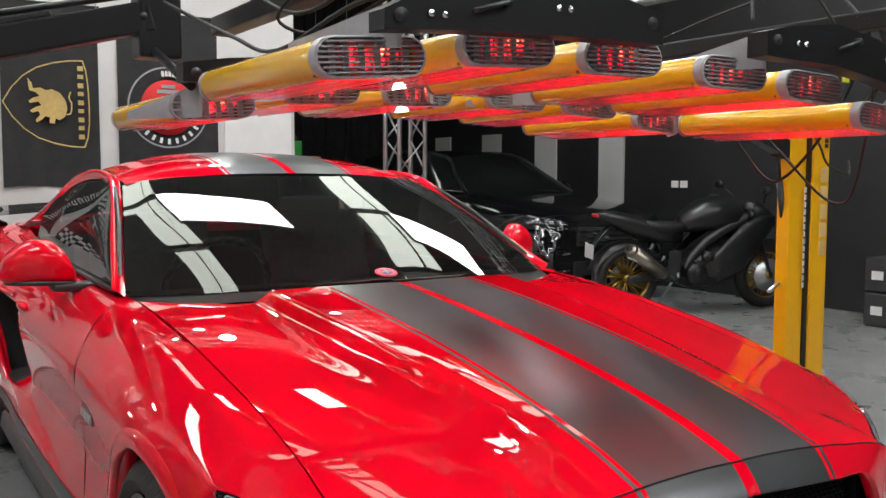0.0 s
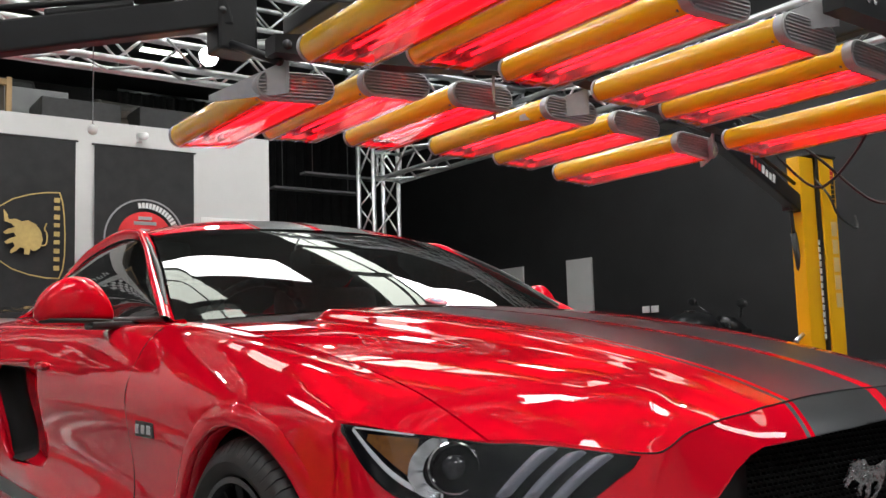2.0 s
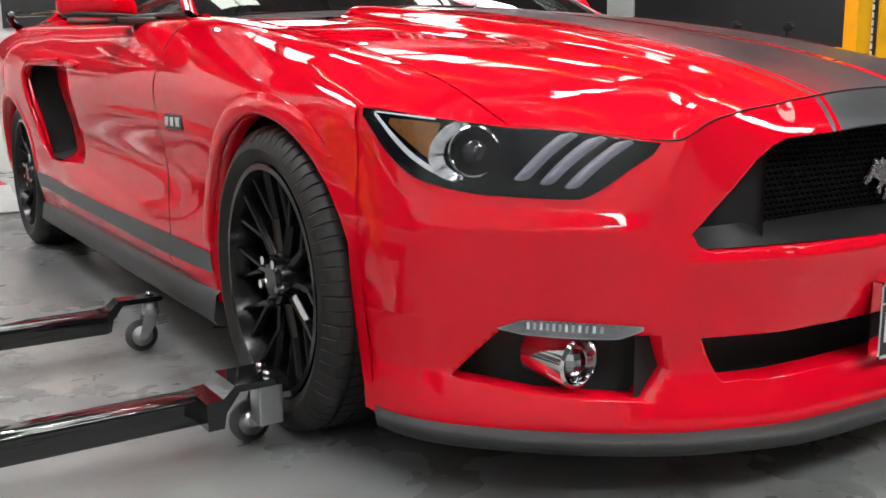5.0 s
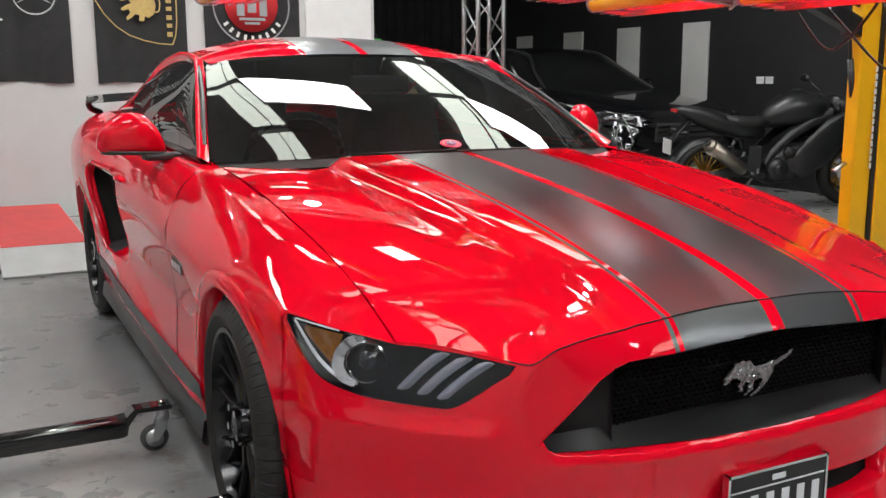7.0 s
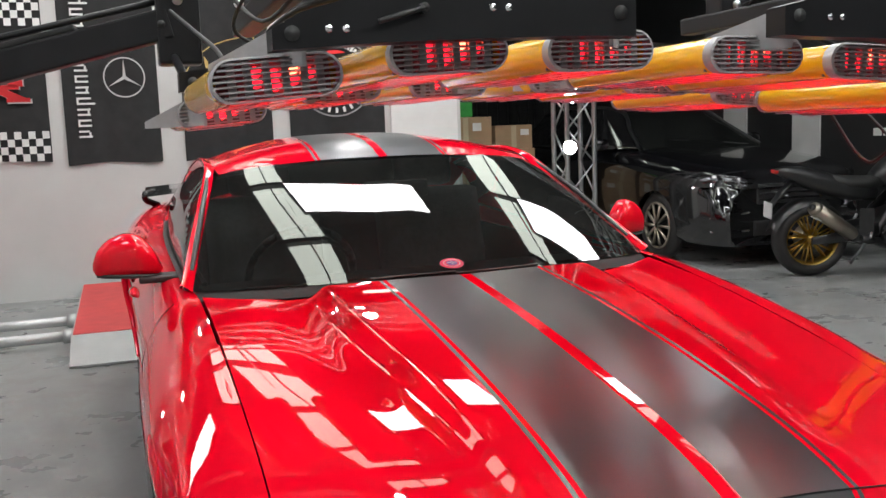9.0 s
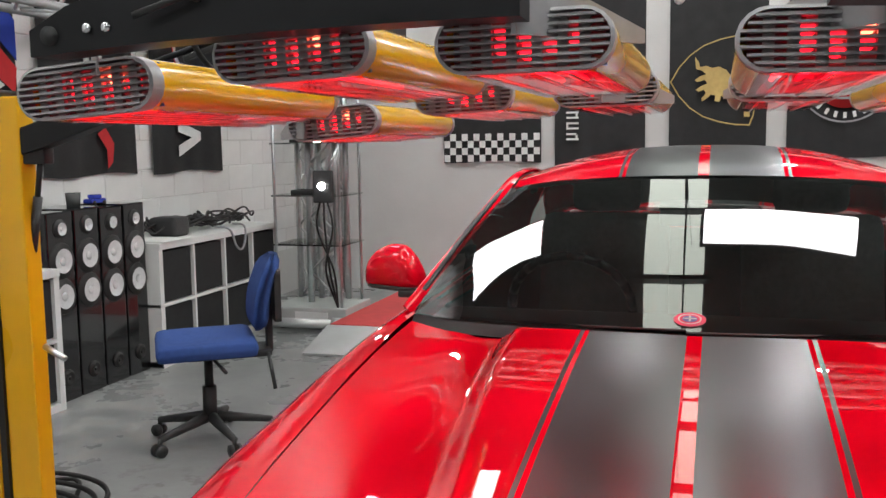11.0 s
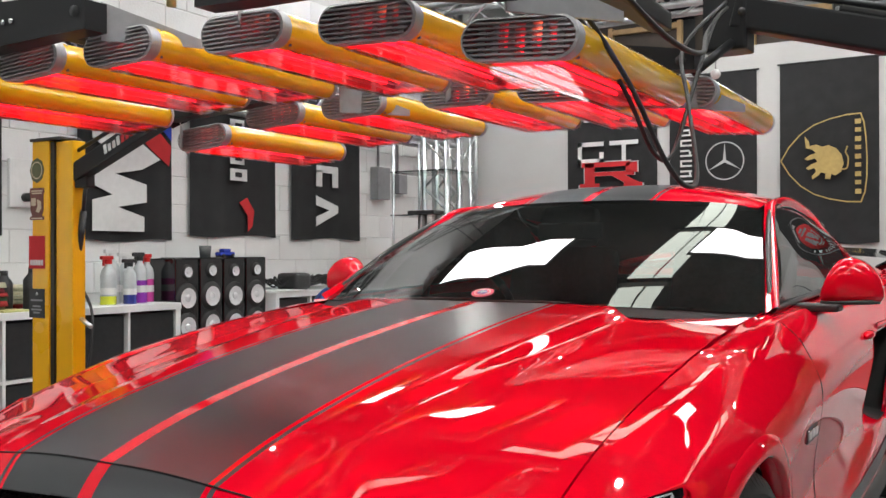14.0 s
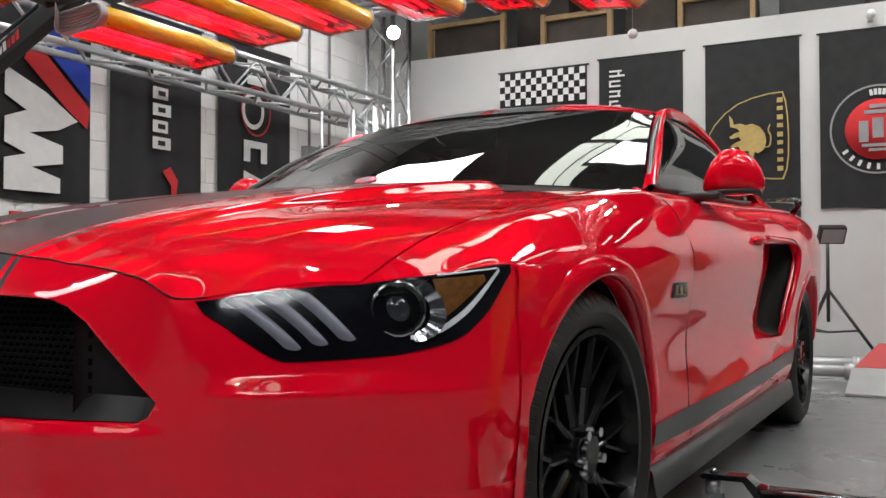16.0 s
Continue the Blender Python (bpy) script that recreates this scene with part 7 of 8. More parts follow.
# sockets on the west wall
e = thing("power_outlet", "white double power outlet with two black plugs", "power outlet", (-3.745, 1.70, 1.40))
part("plate", boxed(-3.748, -3.72, 1.53, 1.86, 1.33, 1.62, 0.006), cap_white, e, smooth=False)
for y in (1.63, 1.77):
    bm = bmesh.new()
    rod(bm, (-3.72, y, 1.39), (-3.66, y, 1.39), 0.026, 14)
    part("plug", bm, black_plastic, e)
    part("cord", tube([(-3.67, y, 1.39), (-3.60, y + 0.01, 1.30), (-3.50, y + 0.03, 0.95), (-3.16, y - 0.10, 0.70), (-3.10, y - 0.2, 0.30), (-3.05, y - 0.35, 0.012), (-2.75, y - 0.55, 0.012), (-2.45, y - 0.30, 0.012), (-2.2, y - 0.7, 0.012), (-1.98, 0.70, 0.012)], 0.009), rubber, e, "black supply cable")
e = thing("floor_cable", "black cable coiled on the concrete floor", "cable", (-2.5, 1.1, 0))
part("coil", tube([(-2.45 + (0.30 + 0.02 * k / 12) * math.cos(k * 0.52), 1.05 + 0.26 * math.sin(k * 0.52) + 0.004 * k, 0.012 + 0.0015 * k) for k in range(30)], 0.010), rubber, e)
# small junction boxes and conduit
for y, z0, z1, w in ((5.30, 1.55, 1.85, 0.20), (5.62, 1.62, 1.80, 0.14)):
    e = thing("junction_box", "grey electrical box on the white wall", "electrical box", (-3.74, y, z0))
    part("box", boxed(-3.75, -3.66, y - w / 2, y + w / 2, z0, z1, 0.006), print_grey, e, smooth=False)
    bm = bmesh.new()
    rod(bm, (-3.73, y, z1), (-3.73, y, CEIL), 0.012, 8)
    part("conduit", bm, print_grey, e)

# heap of cables on the second shelf
e = thing("cable_heap", "tangled heap of black cables on the white shelf", "cables", (-3.45, 4.2, 0.77))
rng = random.Random(9)
for k in range(16):
    cy, cx = rng.uniform(3.75, 4.65), rng.uniform(-3.58, -3.34)
    pts = []
    ph = rng.uniform(0, 6)
    for q in range(12):
        a = ph + q * 0.75
        pts.append((cx + 0.11 * math.cos(a) * rng.uniform(0.7, 1.2), cy + 0.20 * math.sin(a) * rng.uniform(0.7, 1.3), 0.785 + 0.085 * abs(math.sin(q * 1.3 + k)) * rng.uniform(0.4, 1.2) + 0.004 * (k % 4)))
    part("cable", tube(pts, 0.008), rubber, e)
part("hanging_loop", tube([(-3.30, 4.1, 0.80), (-3.19, 4.12, 0.78), (-3.175, 4.18, 0.66), (-3.18, 4.27, 0.63), (-3.185, 4.33, 0.70), (-3.20, 4.34, 0.79), (-3.3, 4.36, 0.80)], 0.008), print_grey, e)
part("black_reel", boxed(-3.5, -3.3, 3.62, 3.80, 0.77, 0.90, 0.03), black_plastic, e)
bm = boxed(-3.60, -3.18, 3.32, 3.62, 0.771, 0.778, 0.001, Matrix.Identity(4))
tagged(part("paper_sheet", bm, print_white, None, smooth=False), "white paper sheet hanging over the shelf edge", "paper")
# things on the speakers
e = thing("toy_car", "small blue model car on a loudspeaker", "toy car", (-3.42, 2.98, 1.02))
bm = boxed(-3.45, -3.39, 2.92, 3.06, 1.035, 1.062, 0.01)
box(bm, -3.445, -3.395, 2.955, 3.025, 1.062, 1.085, 0.008)
part("body", bm, mat("blue_toy", (0.03, 0.06, 0.45), 0.25, 0, 0.1, 20, coat=0.5), e, smooth=False)
bm = bmesh.new()
rod(bm, (-3.455, 2.945, 1.038), (-3.385, 2.945, 1.038), 0.013, 12)
part("front_wheel", bm, rubber, e)
bm = bmesh.new()
rod(bm, (-3.455, 3.035, 1.038), (-3.385, 3.035, 1.038), 0.013, 12)
part("rear_wheel", bm, rubber, e)
bm = bmesh.new()
rod(bm, (-3.42, 2.80, 1.026), (-3.42, 2.80, 1.105), 0.036, 18, 0.042)
tagged(part("dark_cup", bm, mat("smoked_cup", (0.10, 0.11, 0.11), 0.2, 0, 0.1, 20), None), "smoked plastic cup on a loudspeaker", "cup")

# ---- display tower by the corner ----
e = thing("display_tower", "clear shelf tower with a truss core on a wheeled base", "display rack", (-2.85, 4.75, 0))
part("base", boxed(-3.12, -2.52, 4.55, 5.05, 0.06, 0.17, 0.01), mat("grey_base", (0.42, 0.43, 0.42), 0.4, 0, 0.1, 10), e, smooth=False)
for x in (-3.05, -2.6):
    for y in (4.62, 4.98):
        bm = bmesh.new()
        rod(bm, (x, y - 0.012, 0.032), (x, y + 0.012, 0.032), 0.032, 14)
        part("castor", bm, rubber, e)
for z in (0.62, 0.98, 1.36, 1.72):
    part("glass_shelf", boxed(-3.10, -2.55, 4.58, 5.02, z, z + 0.010), glass_material("shelf_glass", (0.80, 0.86, 0.83), 1.4), e, smooth=False)
for x in (-3.08, -2.57):
    for y in (4.60, 5.0):
        bm = bmesh.new()
        rod(bm, (x, y, 0.17), (x, y, 2.02), 0.012, 8)
        part("upright", bm, steel, e)
for x0 in (-2.90, -2.68):
    bm = bmesh.new()
    rod(bm, (x0, 5.0, 0.17), (x0, 5.0, 2.05), 0.024, 10)
    rod(bm, (x0, 4.8, 0.17), (x0, 4.8, 2.05), 0.024, 10)
    part("truss_chord", bm, steel, e)
for k in range(9):
    z0, z1 = 0.2 + 0.2 * k, 0.4 + 0.2 * k
    a, b = ((-2.90, -2.68) if k % 2 else (-2.68, -2.90))
    for y in (5.0, 4.8):
        bm = bmesh.new()
        rod(bm, (a, y, z0), (b, y, z1), 0.010, 6)
        part("truss_brace", bm, steel, e)
for z in (0.99, 1.37):
    part("small_case", boxed(-2.98, -2.72, 4.66, 4.86, z, z + 0.035, 0.006), black_plastic, e, smooth=False)
part("name_plate", boxed(-2.92, -2.66, 4.545, 4.549, 0.09, 0.14), print_white, e, smooth=False)
wl = thing("work_light", "small black work light clipped to the display tower, switched on", "work light", (-2.66, 4.72, 1.05))
part("housing", boxed(-2.73, -2.59, 4.50, 4.56, 0.94, 1.17, 0.01), black_plastic, wl, smooth=False)
bm = bmesh.new()
rod(bm, (-2.66, 4.499, 1.06), (-2.66, 4.492, 1.06), 0.026, 16)
part("led_face", bm, led_white, wl)
bm = bmesh.new()
rod(bm, (-2.62, 4.52, 1.17), (-2.57, 4.60, 1.34), 0.008, 8)
part("clip_arm", bm, steel, wl)
for q in (-0.03, 0.0, 0.03):
    part("cable", tube([(-2.66 + q, 4.53, 0.94), (-2.66 + q * 2, 4.54, 0.75), (-2.64 - q, 4.56, 0.45), (-2.6, 4.60, 0.17)], 0.008), rubber, wl)

# ---- low drive-on ramps at the back ----
red_pad = mat("red_rubber_mat", (0.50, 0.05, 0.05), 0.7, 0, 0.12, 12)
ramp_grey = mat("galvanised_ramp", (0.55, 0.56, 0.56), 0.4, 0.5, 0.12, 6)


def ramp(x0, x1, label):
    e = thing("drive_on_ramp", label, "ramp", ((x0 + x1) / 2, 5.0, 0), "low drive-on ramps")
    bm = bmesh.new()
    box(bm, x0, x1, 4.22, 6.42, 0.03, 0.115, 0.004)
    part("platform", bm, ramp_grey, e, smooth=False)
    part("red_mat", boxed(x0 + 0.01, x1 - 0.01, 4.24, 6.40, 0.1155, 0.124, 0.002), red_pad, e, smooth=False)
    bm = bmesh.new()
    P = [[(x, 3.80, 0.004), (x, 3.80, 0.016), (x, 4.22, 0.122), (x, 4.22, 0.03)] for x in (x0, x1)]
    sheet(P, bm)
    for p in P:
        bm.faces.new([bm.verts.new(q) for q in p])
    bmesh.ops.recalc_face_normals(bm, faces=bm.faces)
    part("slope", bm, ramp_grey, e, smooth=False)
    return e


ramp(-2.52, -1.98, "low grey ramp with a red rubber top at the back wall")
ramp(-1.30, -0.76, "low grey ramp with a red rubber top behind the car")
ramp(0.98, 1.52, "low grey ramp with a red rubber top behind the car")
for x0, x1 in ((-1.98, -1.30), (-3.2, -2.52), (0.2, 0.98)):
    for y in (4.45, 5.0):
        bm = bmesh.new()
        rod(bm, (x0, y, 0.075), (x1, y, 0.075), 0.035, 14)
        rod(bm, (x1 - 0.06, y, 0.075), (x1, y, 0.075), 0.05, 14)
        tagged(part("cross_tube", bm, ramp_grey, None), "round grey steel tube linking the ramps", "steel tube", "ramp cross tubes")
# flood on a stand
e = thing("light_stand", "switched-off flood lamp on a black tripod stand", "work light", (0.75, 6.05, 0))
part("lamp_head", boxed(-0.10, 0.10, -0.03, 0.03, -0.07, 0.07, 0.01, Matrix.Translation((0.70, 5.95, 0.97)) @ Matrix.Rotation(0.5, 4, "Z") @ Matrix.Rotation(0.5, 4, "X")), black_satin, e, smooth=False)
part("lamp_glass", boxed(-0.085, 0.085, -0.034, -0.030, -0.055, 0.055, 0, Matrix.Translation((0.70, 5.95, 0.97)) @ Matrix.Rotation(0.5, 4, "Z") @ Matrix.Rotation(0.5, 4, "X")), print_grey, e, smooth=False)
bm = bmesh.new()
rod(bm, (0.66, 6.05, 0.30), (0.66, 6.05, 0.97), 0.014, 10)
part("stem", bm, black_satin, e)
for dx, dy in ((0.38, -0.06), (-0.25, 0.28), (-0.22, -0.32)):
    bm = bmesh.new()
    rod(bm, (0.66, 6.05, 0.55), (0.66 + dx, 6.05 + dy, 0.012), 0.012, 8)
    rod(bm, (0.66, 6.05, 0.22), (0.66 + dx * 0.6, 6.05 + dy * 0.6, 0.24), 0.008, 8)
    part("leg", bm, black_satin, e)

# ---- storage loft ----
rng = random.Random(3)
for x0, x1, h in ((-2.10, -1.36, 0.42), (-0.72, -0.02, 0.42), (-3.4, -2.5, 0.50)):
    e = thing("timber_frame", "open pine frame standing on the loft edge", "timber frame", ((x0 + x1) / 2, 7.0, 2.86))
    for a, b, c, d in ((x0, x0 + 0.045, 2.86, 2.86 + h), (x1 - 0.045, x1, 2.86, 2.86 + h)):
        part("upright", boxed(a, b, 6.96, 7.02, c, d), timber, e, smooth=False)
    for z in (2.90, 2.86 + h - 0.07):
        part("rail", boxed(x0 + 0.045, x1 - 0.045, 6.965, 7.015, z, z + 0.05), timber, e, smooth=False)
    part("backing", boxed(x0 + 0.05, x1 - 0.05, 7.03, 7.05, 2.88, 2.86 + h - 0.03), dark_timber, e, smooth=False)
for x, y, w, d, h, mt, lb in ((0.55, 7.1, 0.7, 0.5, 0.26, black_plastic, "black plastic storage crate in the loft"), (1.40, 7.2, 0.6, 0.5, 0.30, black_plastic, "black plastic storage crate in the loft"), (-1.05, 7.4, 0.5, 0.4, 0.50, dark_timber, "dark timber box in the loft"), (0.25, 7.6, 0.6, 0.5, 0.45, mat("grey_foam", (0.35, 0.35, 0.36), 0.9, 0, 0.1, 10), "grey foam block in the loft"), (-2.3, 7.8, 0.6, 0.6, 0.8, dark_timber, "dark timber box in the loft")):
    tagged(part("storage_crate", boxed(x - w / 2, x + w / 2, y - d / 2, y + d / 2, 2.86, 2.86 + h, 0.012), mt, None, smooth=False), lb, "crate")
roll_dark = mat("dark_rolled_sheet", (0.07, 0.065, 0.06), 0.35, 0, 0.2, 10)
tagged(part("storage_crate", boxed(0.80, 1.40, 7.35, 7.75, 3.12, 3.20, 0.01), dark_timber, None, smooth=False), "dark timber board lying on the loft crates", "board")
bm = bmesh.new()
rod(bm, (0.86, 7.52, 3.262), (1.46, 7.60, 3.262), 0.062, 24)
rod(bm, (0.84, 7.517, 3.262), (0.88, 7.523, 3.262), 0.066, 24)
tagged(part("rolled_sheet", bm, roll_dark, None), "dark glossy rolled sheet lying on the loft", "roll")
for x, y, w, d, h, mt, lb in ((-0.05, 8.3, 0.9, 0.6, 0.72, black_plastic, "black padded bag in the loft"), (1.05, 7.55, 0.66, 0.5, 0.258, dark_timber, "dark timber box in the loft"), (-1.25, 8.2, 1.1, 0.6, 0.66, black_plastic, "black padded bag in the loft"), (-0.35, 7.35, 0.55, 0.3, 0.60, print_grey, "grey foam block in the loft")):
    bm = boxed(x - w / 2, x + w / 2, y - d / 2, y + d / 2, 2.86, 2.86 + h, 0.06)
    tagged(part("loft_bag", bm, mt, None), lb, "bag")
# pendant sensor and small camera on the north wall
e = thing("pendant_bulb", "small white bulb hanging on a thin wire before the wall", "pendant", (-0.18, 3.8, 2.12))
bm = bmesh.new()
bmesh.ops.create_uvsphere(bm, u_segments=16, v_segments=12, radius=0.030, matrix=Matrix.Translation((-0.18, 3.77, 2.12)))
part("bulb", bm, cap_white, e)
bm = bmesh.new()
rod(bm, (-0.18, 3.77, 2.14), (-0.18, 3.77, CEIL), 0.003, 6)
part("wire", bm, print_grey, e)
e = thing("security_camera", "small white security camera on the wall edge", "security camera", (0.95, 6.48, 2.80))
part("bracket", boxed(0.93, 0.97, 6.46, 6.52, 2.70, 2.76, 0.006), cap_white, e, smooth=False)
bm = bmesh.new()
rod(bm, (0.95, 6.49, 2.76), (0.97, 6.38, 2.74), 0.030, 14, 0.034)
part("body", bm, cap_white, e)
# white door with a handle in the partition
e = tagged(part("door_1", boxed(1.52, 2.18, 6.495, 6.519, 0.02, 2.06, 0.003), white_board, None, smooth=False), "plain white door in the partition wall", "door", "", "structure")
h = part("door_handle", tube([(1.70, 6.47, 1.06), (1.70, 6.44, 1.10), (1.74, 6.44, 1.16), (1.96, 6.44, 1.16), (2.0, 6.44, 1.10), (2.0, 6.47, 1.06)], 0.010), print_grey, e)

# ---- east side ----
for y0, y1 in ((6.23, 6.66), (7.48, 7.92), (8.70, 9.15), (10.0, 10.42)):
    tagged(part("wall_strip", boxed(6.225, 6.249, y0, y1, 0.0, 1.80), white_wall_mat, None, smooth=False), "white painted upright strip on the black wall", "wall panel", "wall strips", "structure")
for k in range(2):
    tagged(part("wall_switch", boxed(6.235, 6.249, 5.24 + 0.13 * k, 5.34 + 0.13 * k, 1.10, 1.175, 0.003), cap_white, None, smooth=False), "white switch plate on the black wall", "switch", "switch plates")
# drapes across the back
for d in range(4):
    P = []
    for k in range(41):
        x = 2.25 + d + k / 40 * 0.995
        P.append([(x, 11.6 + 0.06 * math.sin(k * 0.9 + d), z) for z in (0.02, 2.4, 4.6)])
    e = thing("drape", "black drape hanging in folds across the far end", "drape", (2.75 + d, 11.6, 0), "drapes at the far end")
    part("cloth", sheet(P), curtain_mat, e)
    bm = bmesh.new()
    rod(bm, (2.25 + d, 11.6, 4.62), (3.245 + d, 11.6, 4.62), 0.02, 10)
    part("curtain_rail", bm, steel, e)
    part("hem", boxed(2.26 + d, 3.235 + d, 11.53, 11.67, 0.0, 0.02), curtain_mat, e, smooth=False)
for x, z in ((4.3, 2.95), (4.75, 3.18)):
    e = thing("pendant_tray", "dark hanging light tray on thin wires", "pendant", (x, 9.5, z))
    part("tray", boxed(x - 0.65, x + 0.65, 9.4, 9.56, z, z + 0.03), print_grey, e, smooth=False)
    for q in (-0.5, 0.5):
        bm = bmesh.new()
        rod(bm, (x + q, 9.48, z + 0.03), (x + q, 9.48, CEIL), 0.004, 6)
        part("wire", bm, print_grey, e)
# cardboard boxes
tape = mat("packing_tape", (0.50, 0.40, 0.26), 0.4, 0, 0.1, 10)
for x, y, z, w, h in ((2.62, 7.6, 0, 0.62, 0.42), (2.62, 7.6, 0.42, 0.60, 0.38), (2.60, 7.6, 0.80, 0.62, 0.30), (2.60, 7.62, 1.10, 0.60, 0.34), (3.22, 7.7, 0, 0.50, 0.42), (3.22, 7.7, 0.42, 0.50, 0.36), (3.20, 7.7, 0.78, 0.48, 0.30), (3.20, 7.72, 1.08, 0.44, 0.26)):
    e = thing("cardboard_box", "brown cardboard box stacked behind the truss", "box", (x, y, z), "stacked cardboard boxes")
    part("carton", boxed(x - w / 2, x + w / 2, y - 0.22, y + 0.22, z, z + h - 0.004, 0.006), card, e, smooth=False)
    part("tape_strip", boxed(x - 0.03, x + 0.03, y - 0.2215, y - 0.219, z + 0.01, z + h - 0.01), tape, e, smooth=False)
    part("printed_label", boxed(x + 0.08, x + 0.18, y - 0.2225, y - 0.2195, z + h * 0.55, z + h * 0.8), print_white, e, smooth=False)
e = thing("green_toolbox", "bright green plastic case on the cardboard boxes", "case", (2.6, 7.6, 1.44))
part("case", boxed(2.42, 2.72, 7.48, 7.72, 1.436, 1.60, 0.02), green_plastic, e, smooth=False)
part("handle", tube([(2.50, 7.47, 1.60), (2.50, 7.47, 1.64), (2.64, 7.47, 1.64), (2.64, 7.47, 1.60)], 0.010), black_plastic, e)
# black cases and a red and green bin beside the east wall
for k, (y, z) in enumerate(((2.42, 0.0), (2.42, 0.29))):
    e = thing("flight_case", "black hard case with pale labels", "case", (5.9, y, z), "black hard cases")
    part("shell", boxed(5.62, 6.15, y - 0.27, y + 0.27, z + 0.002, z + 0.28, 0.015), black_plastic, e, smooth=False)
    for q in (-0.15, 0.15):
        part("label", boxed(5.612, 5.6195, y + q - 0.05, y + q + 0.05, z + 0.10, z + 0.17), print_white, e, smooth=False)
e = thing("waste_bin", "red and green bin with a green net on top", "bin", (5.7, 1.75, 0))
bm = bmesh.new()
rod(bm, (5.75, 1.78, 0.0), (5.75, 1.78, 0.50), 0.22, 20, 0.25)
part("body", bm, green_plastic, e)
part("red_band", boxed(5.51, 5.52, 1.66, 1.90, 0.10, 0.40), cap_red, e, smooth=False)
bm = bmesh.new()
bmesh.ops.create_icosphere(bm, subdivisions=3, radius=0.26, matrix=Matrix.Translation((5.75, 1.78, 0.80)) @ Matrix.Diagonal((1, 1, 0.7, 1)))
for v in bm.verts:
    v.co += Vector((1, 1, 1)) * 0.03 * noise.noise(v.co * 9)
bmesh.ops.wireframe(bm, faces=bm.faces, thickness=0.010, use_replace=True, use_even_offset=False)
part("net", bm, green_plastic, e)
bm = bmesh.new()
rod(bm, (5.75, 1.78, 0.50), (5.75, 1.78, 0.66), 0.05, 12)
part("neck", bm, black_plastic, e)


# ---- black sports motorbike ----
gold = mat("gold_alloy", (0.42, 0.28, 0.07), 0.3, 0.9, 0.1, 20)
bike_black = mat("matt_black_fairing", (0.012, 0.012, 0.013), 0.35, 0, 0.2, 12, coat=0.2)
titan = mat("dull_titanium", (0.34, 0.30, 0.25), 0.35, 0.9, 0.15, 10)


def torus(bm, c, ax, R, r, seg=40, sub=10):
    ax = Vector(ax).normalized()
    u = ax.cross(Vector((0, 0, 1))).normalized()
    v = ax.cross(u)
    P = []
    for k in range(seg + 1):
        t = 2 * math.pi * k / seg
        d = u * math.cos(t) + v * math.sin(t)
        P.append([Vector(c) + d * (R + r * math.cos(q)) + ax * (r * 1.25 * math.sin(q)) for q in np.linspace(0, 2 * math.pi, sub + 1)])
    return sheet(P, bm)


def ellipsoid(c, s, m=None, cuts=3):
    bm = bmesh.new()
    bmesh.ops.create_uvsphere(bm, u_segments=24, v_segments=14, radius=1, matrix=Matrix.Translation(c) @ Matrix.Diagonal((*s, 1)))
    return bm


def loft(rows, seg=18, power=1.0):
    """A closed tube of upright oval rings: rows of (x, z, half width, half height)."""
    P = []
    for cx, cz, w, h in rows:
        ring_pts = []
        for a in np.linspace(0, 2 * math.pi, seg + 1):
            c, s = math.cos(a), math.sin(a)
            ring_pts.append((cx, w * math.copysign(abs(c) ** power, c), cz + h * math.copysign(abs(s) ** power, s)))
        P.append(ring_pts)
    bm = sheet(P)
    for q in (P[0], P[-1]):
        bm.faces.new([bm.verts.new(v) for v in q[:-1]])
    bmesh.ops.remove_doubles(bm, verts=bm.verts, dist=1e-5)
    bmesh.ops.recalc_face_normals(bm, faces=bm.faces)
    return bm


def put_shift(bm, dy, m):
    bmesh.ops.transform(bm, matrix=m @ Matrix.Translation((0, dy, 0)), verts=bm.verts)
    return bm


frame_grey = mat("grey_frame_alloy", (0.06, 0.06, 0.063), 0.4, 0.6, 0.15, 20)
seat_black = mat("black_seat_vinyl", (0.012, 0.012, 0.012), 0.55, 0, 0.2, 30, 0.2, 200)


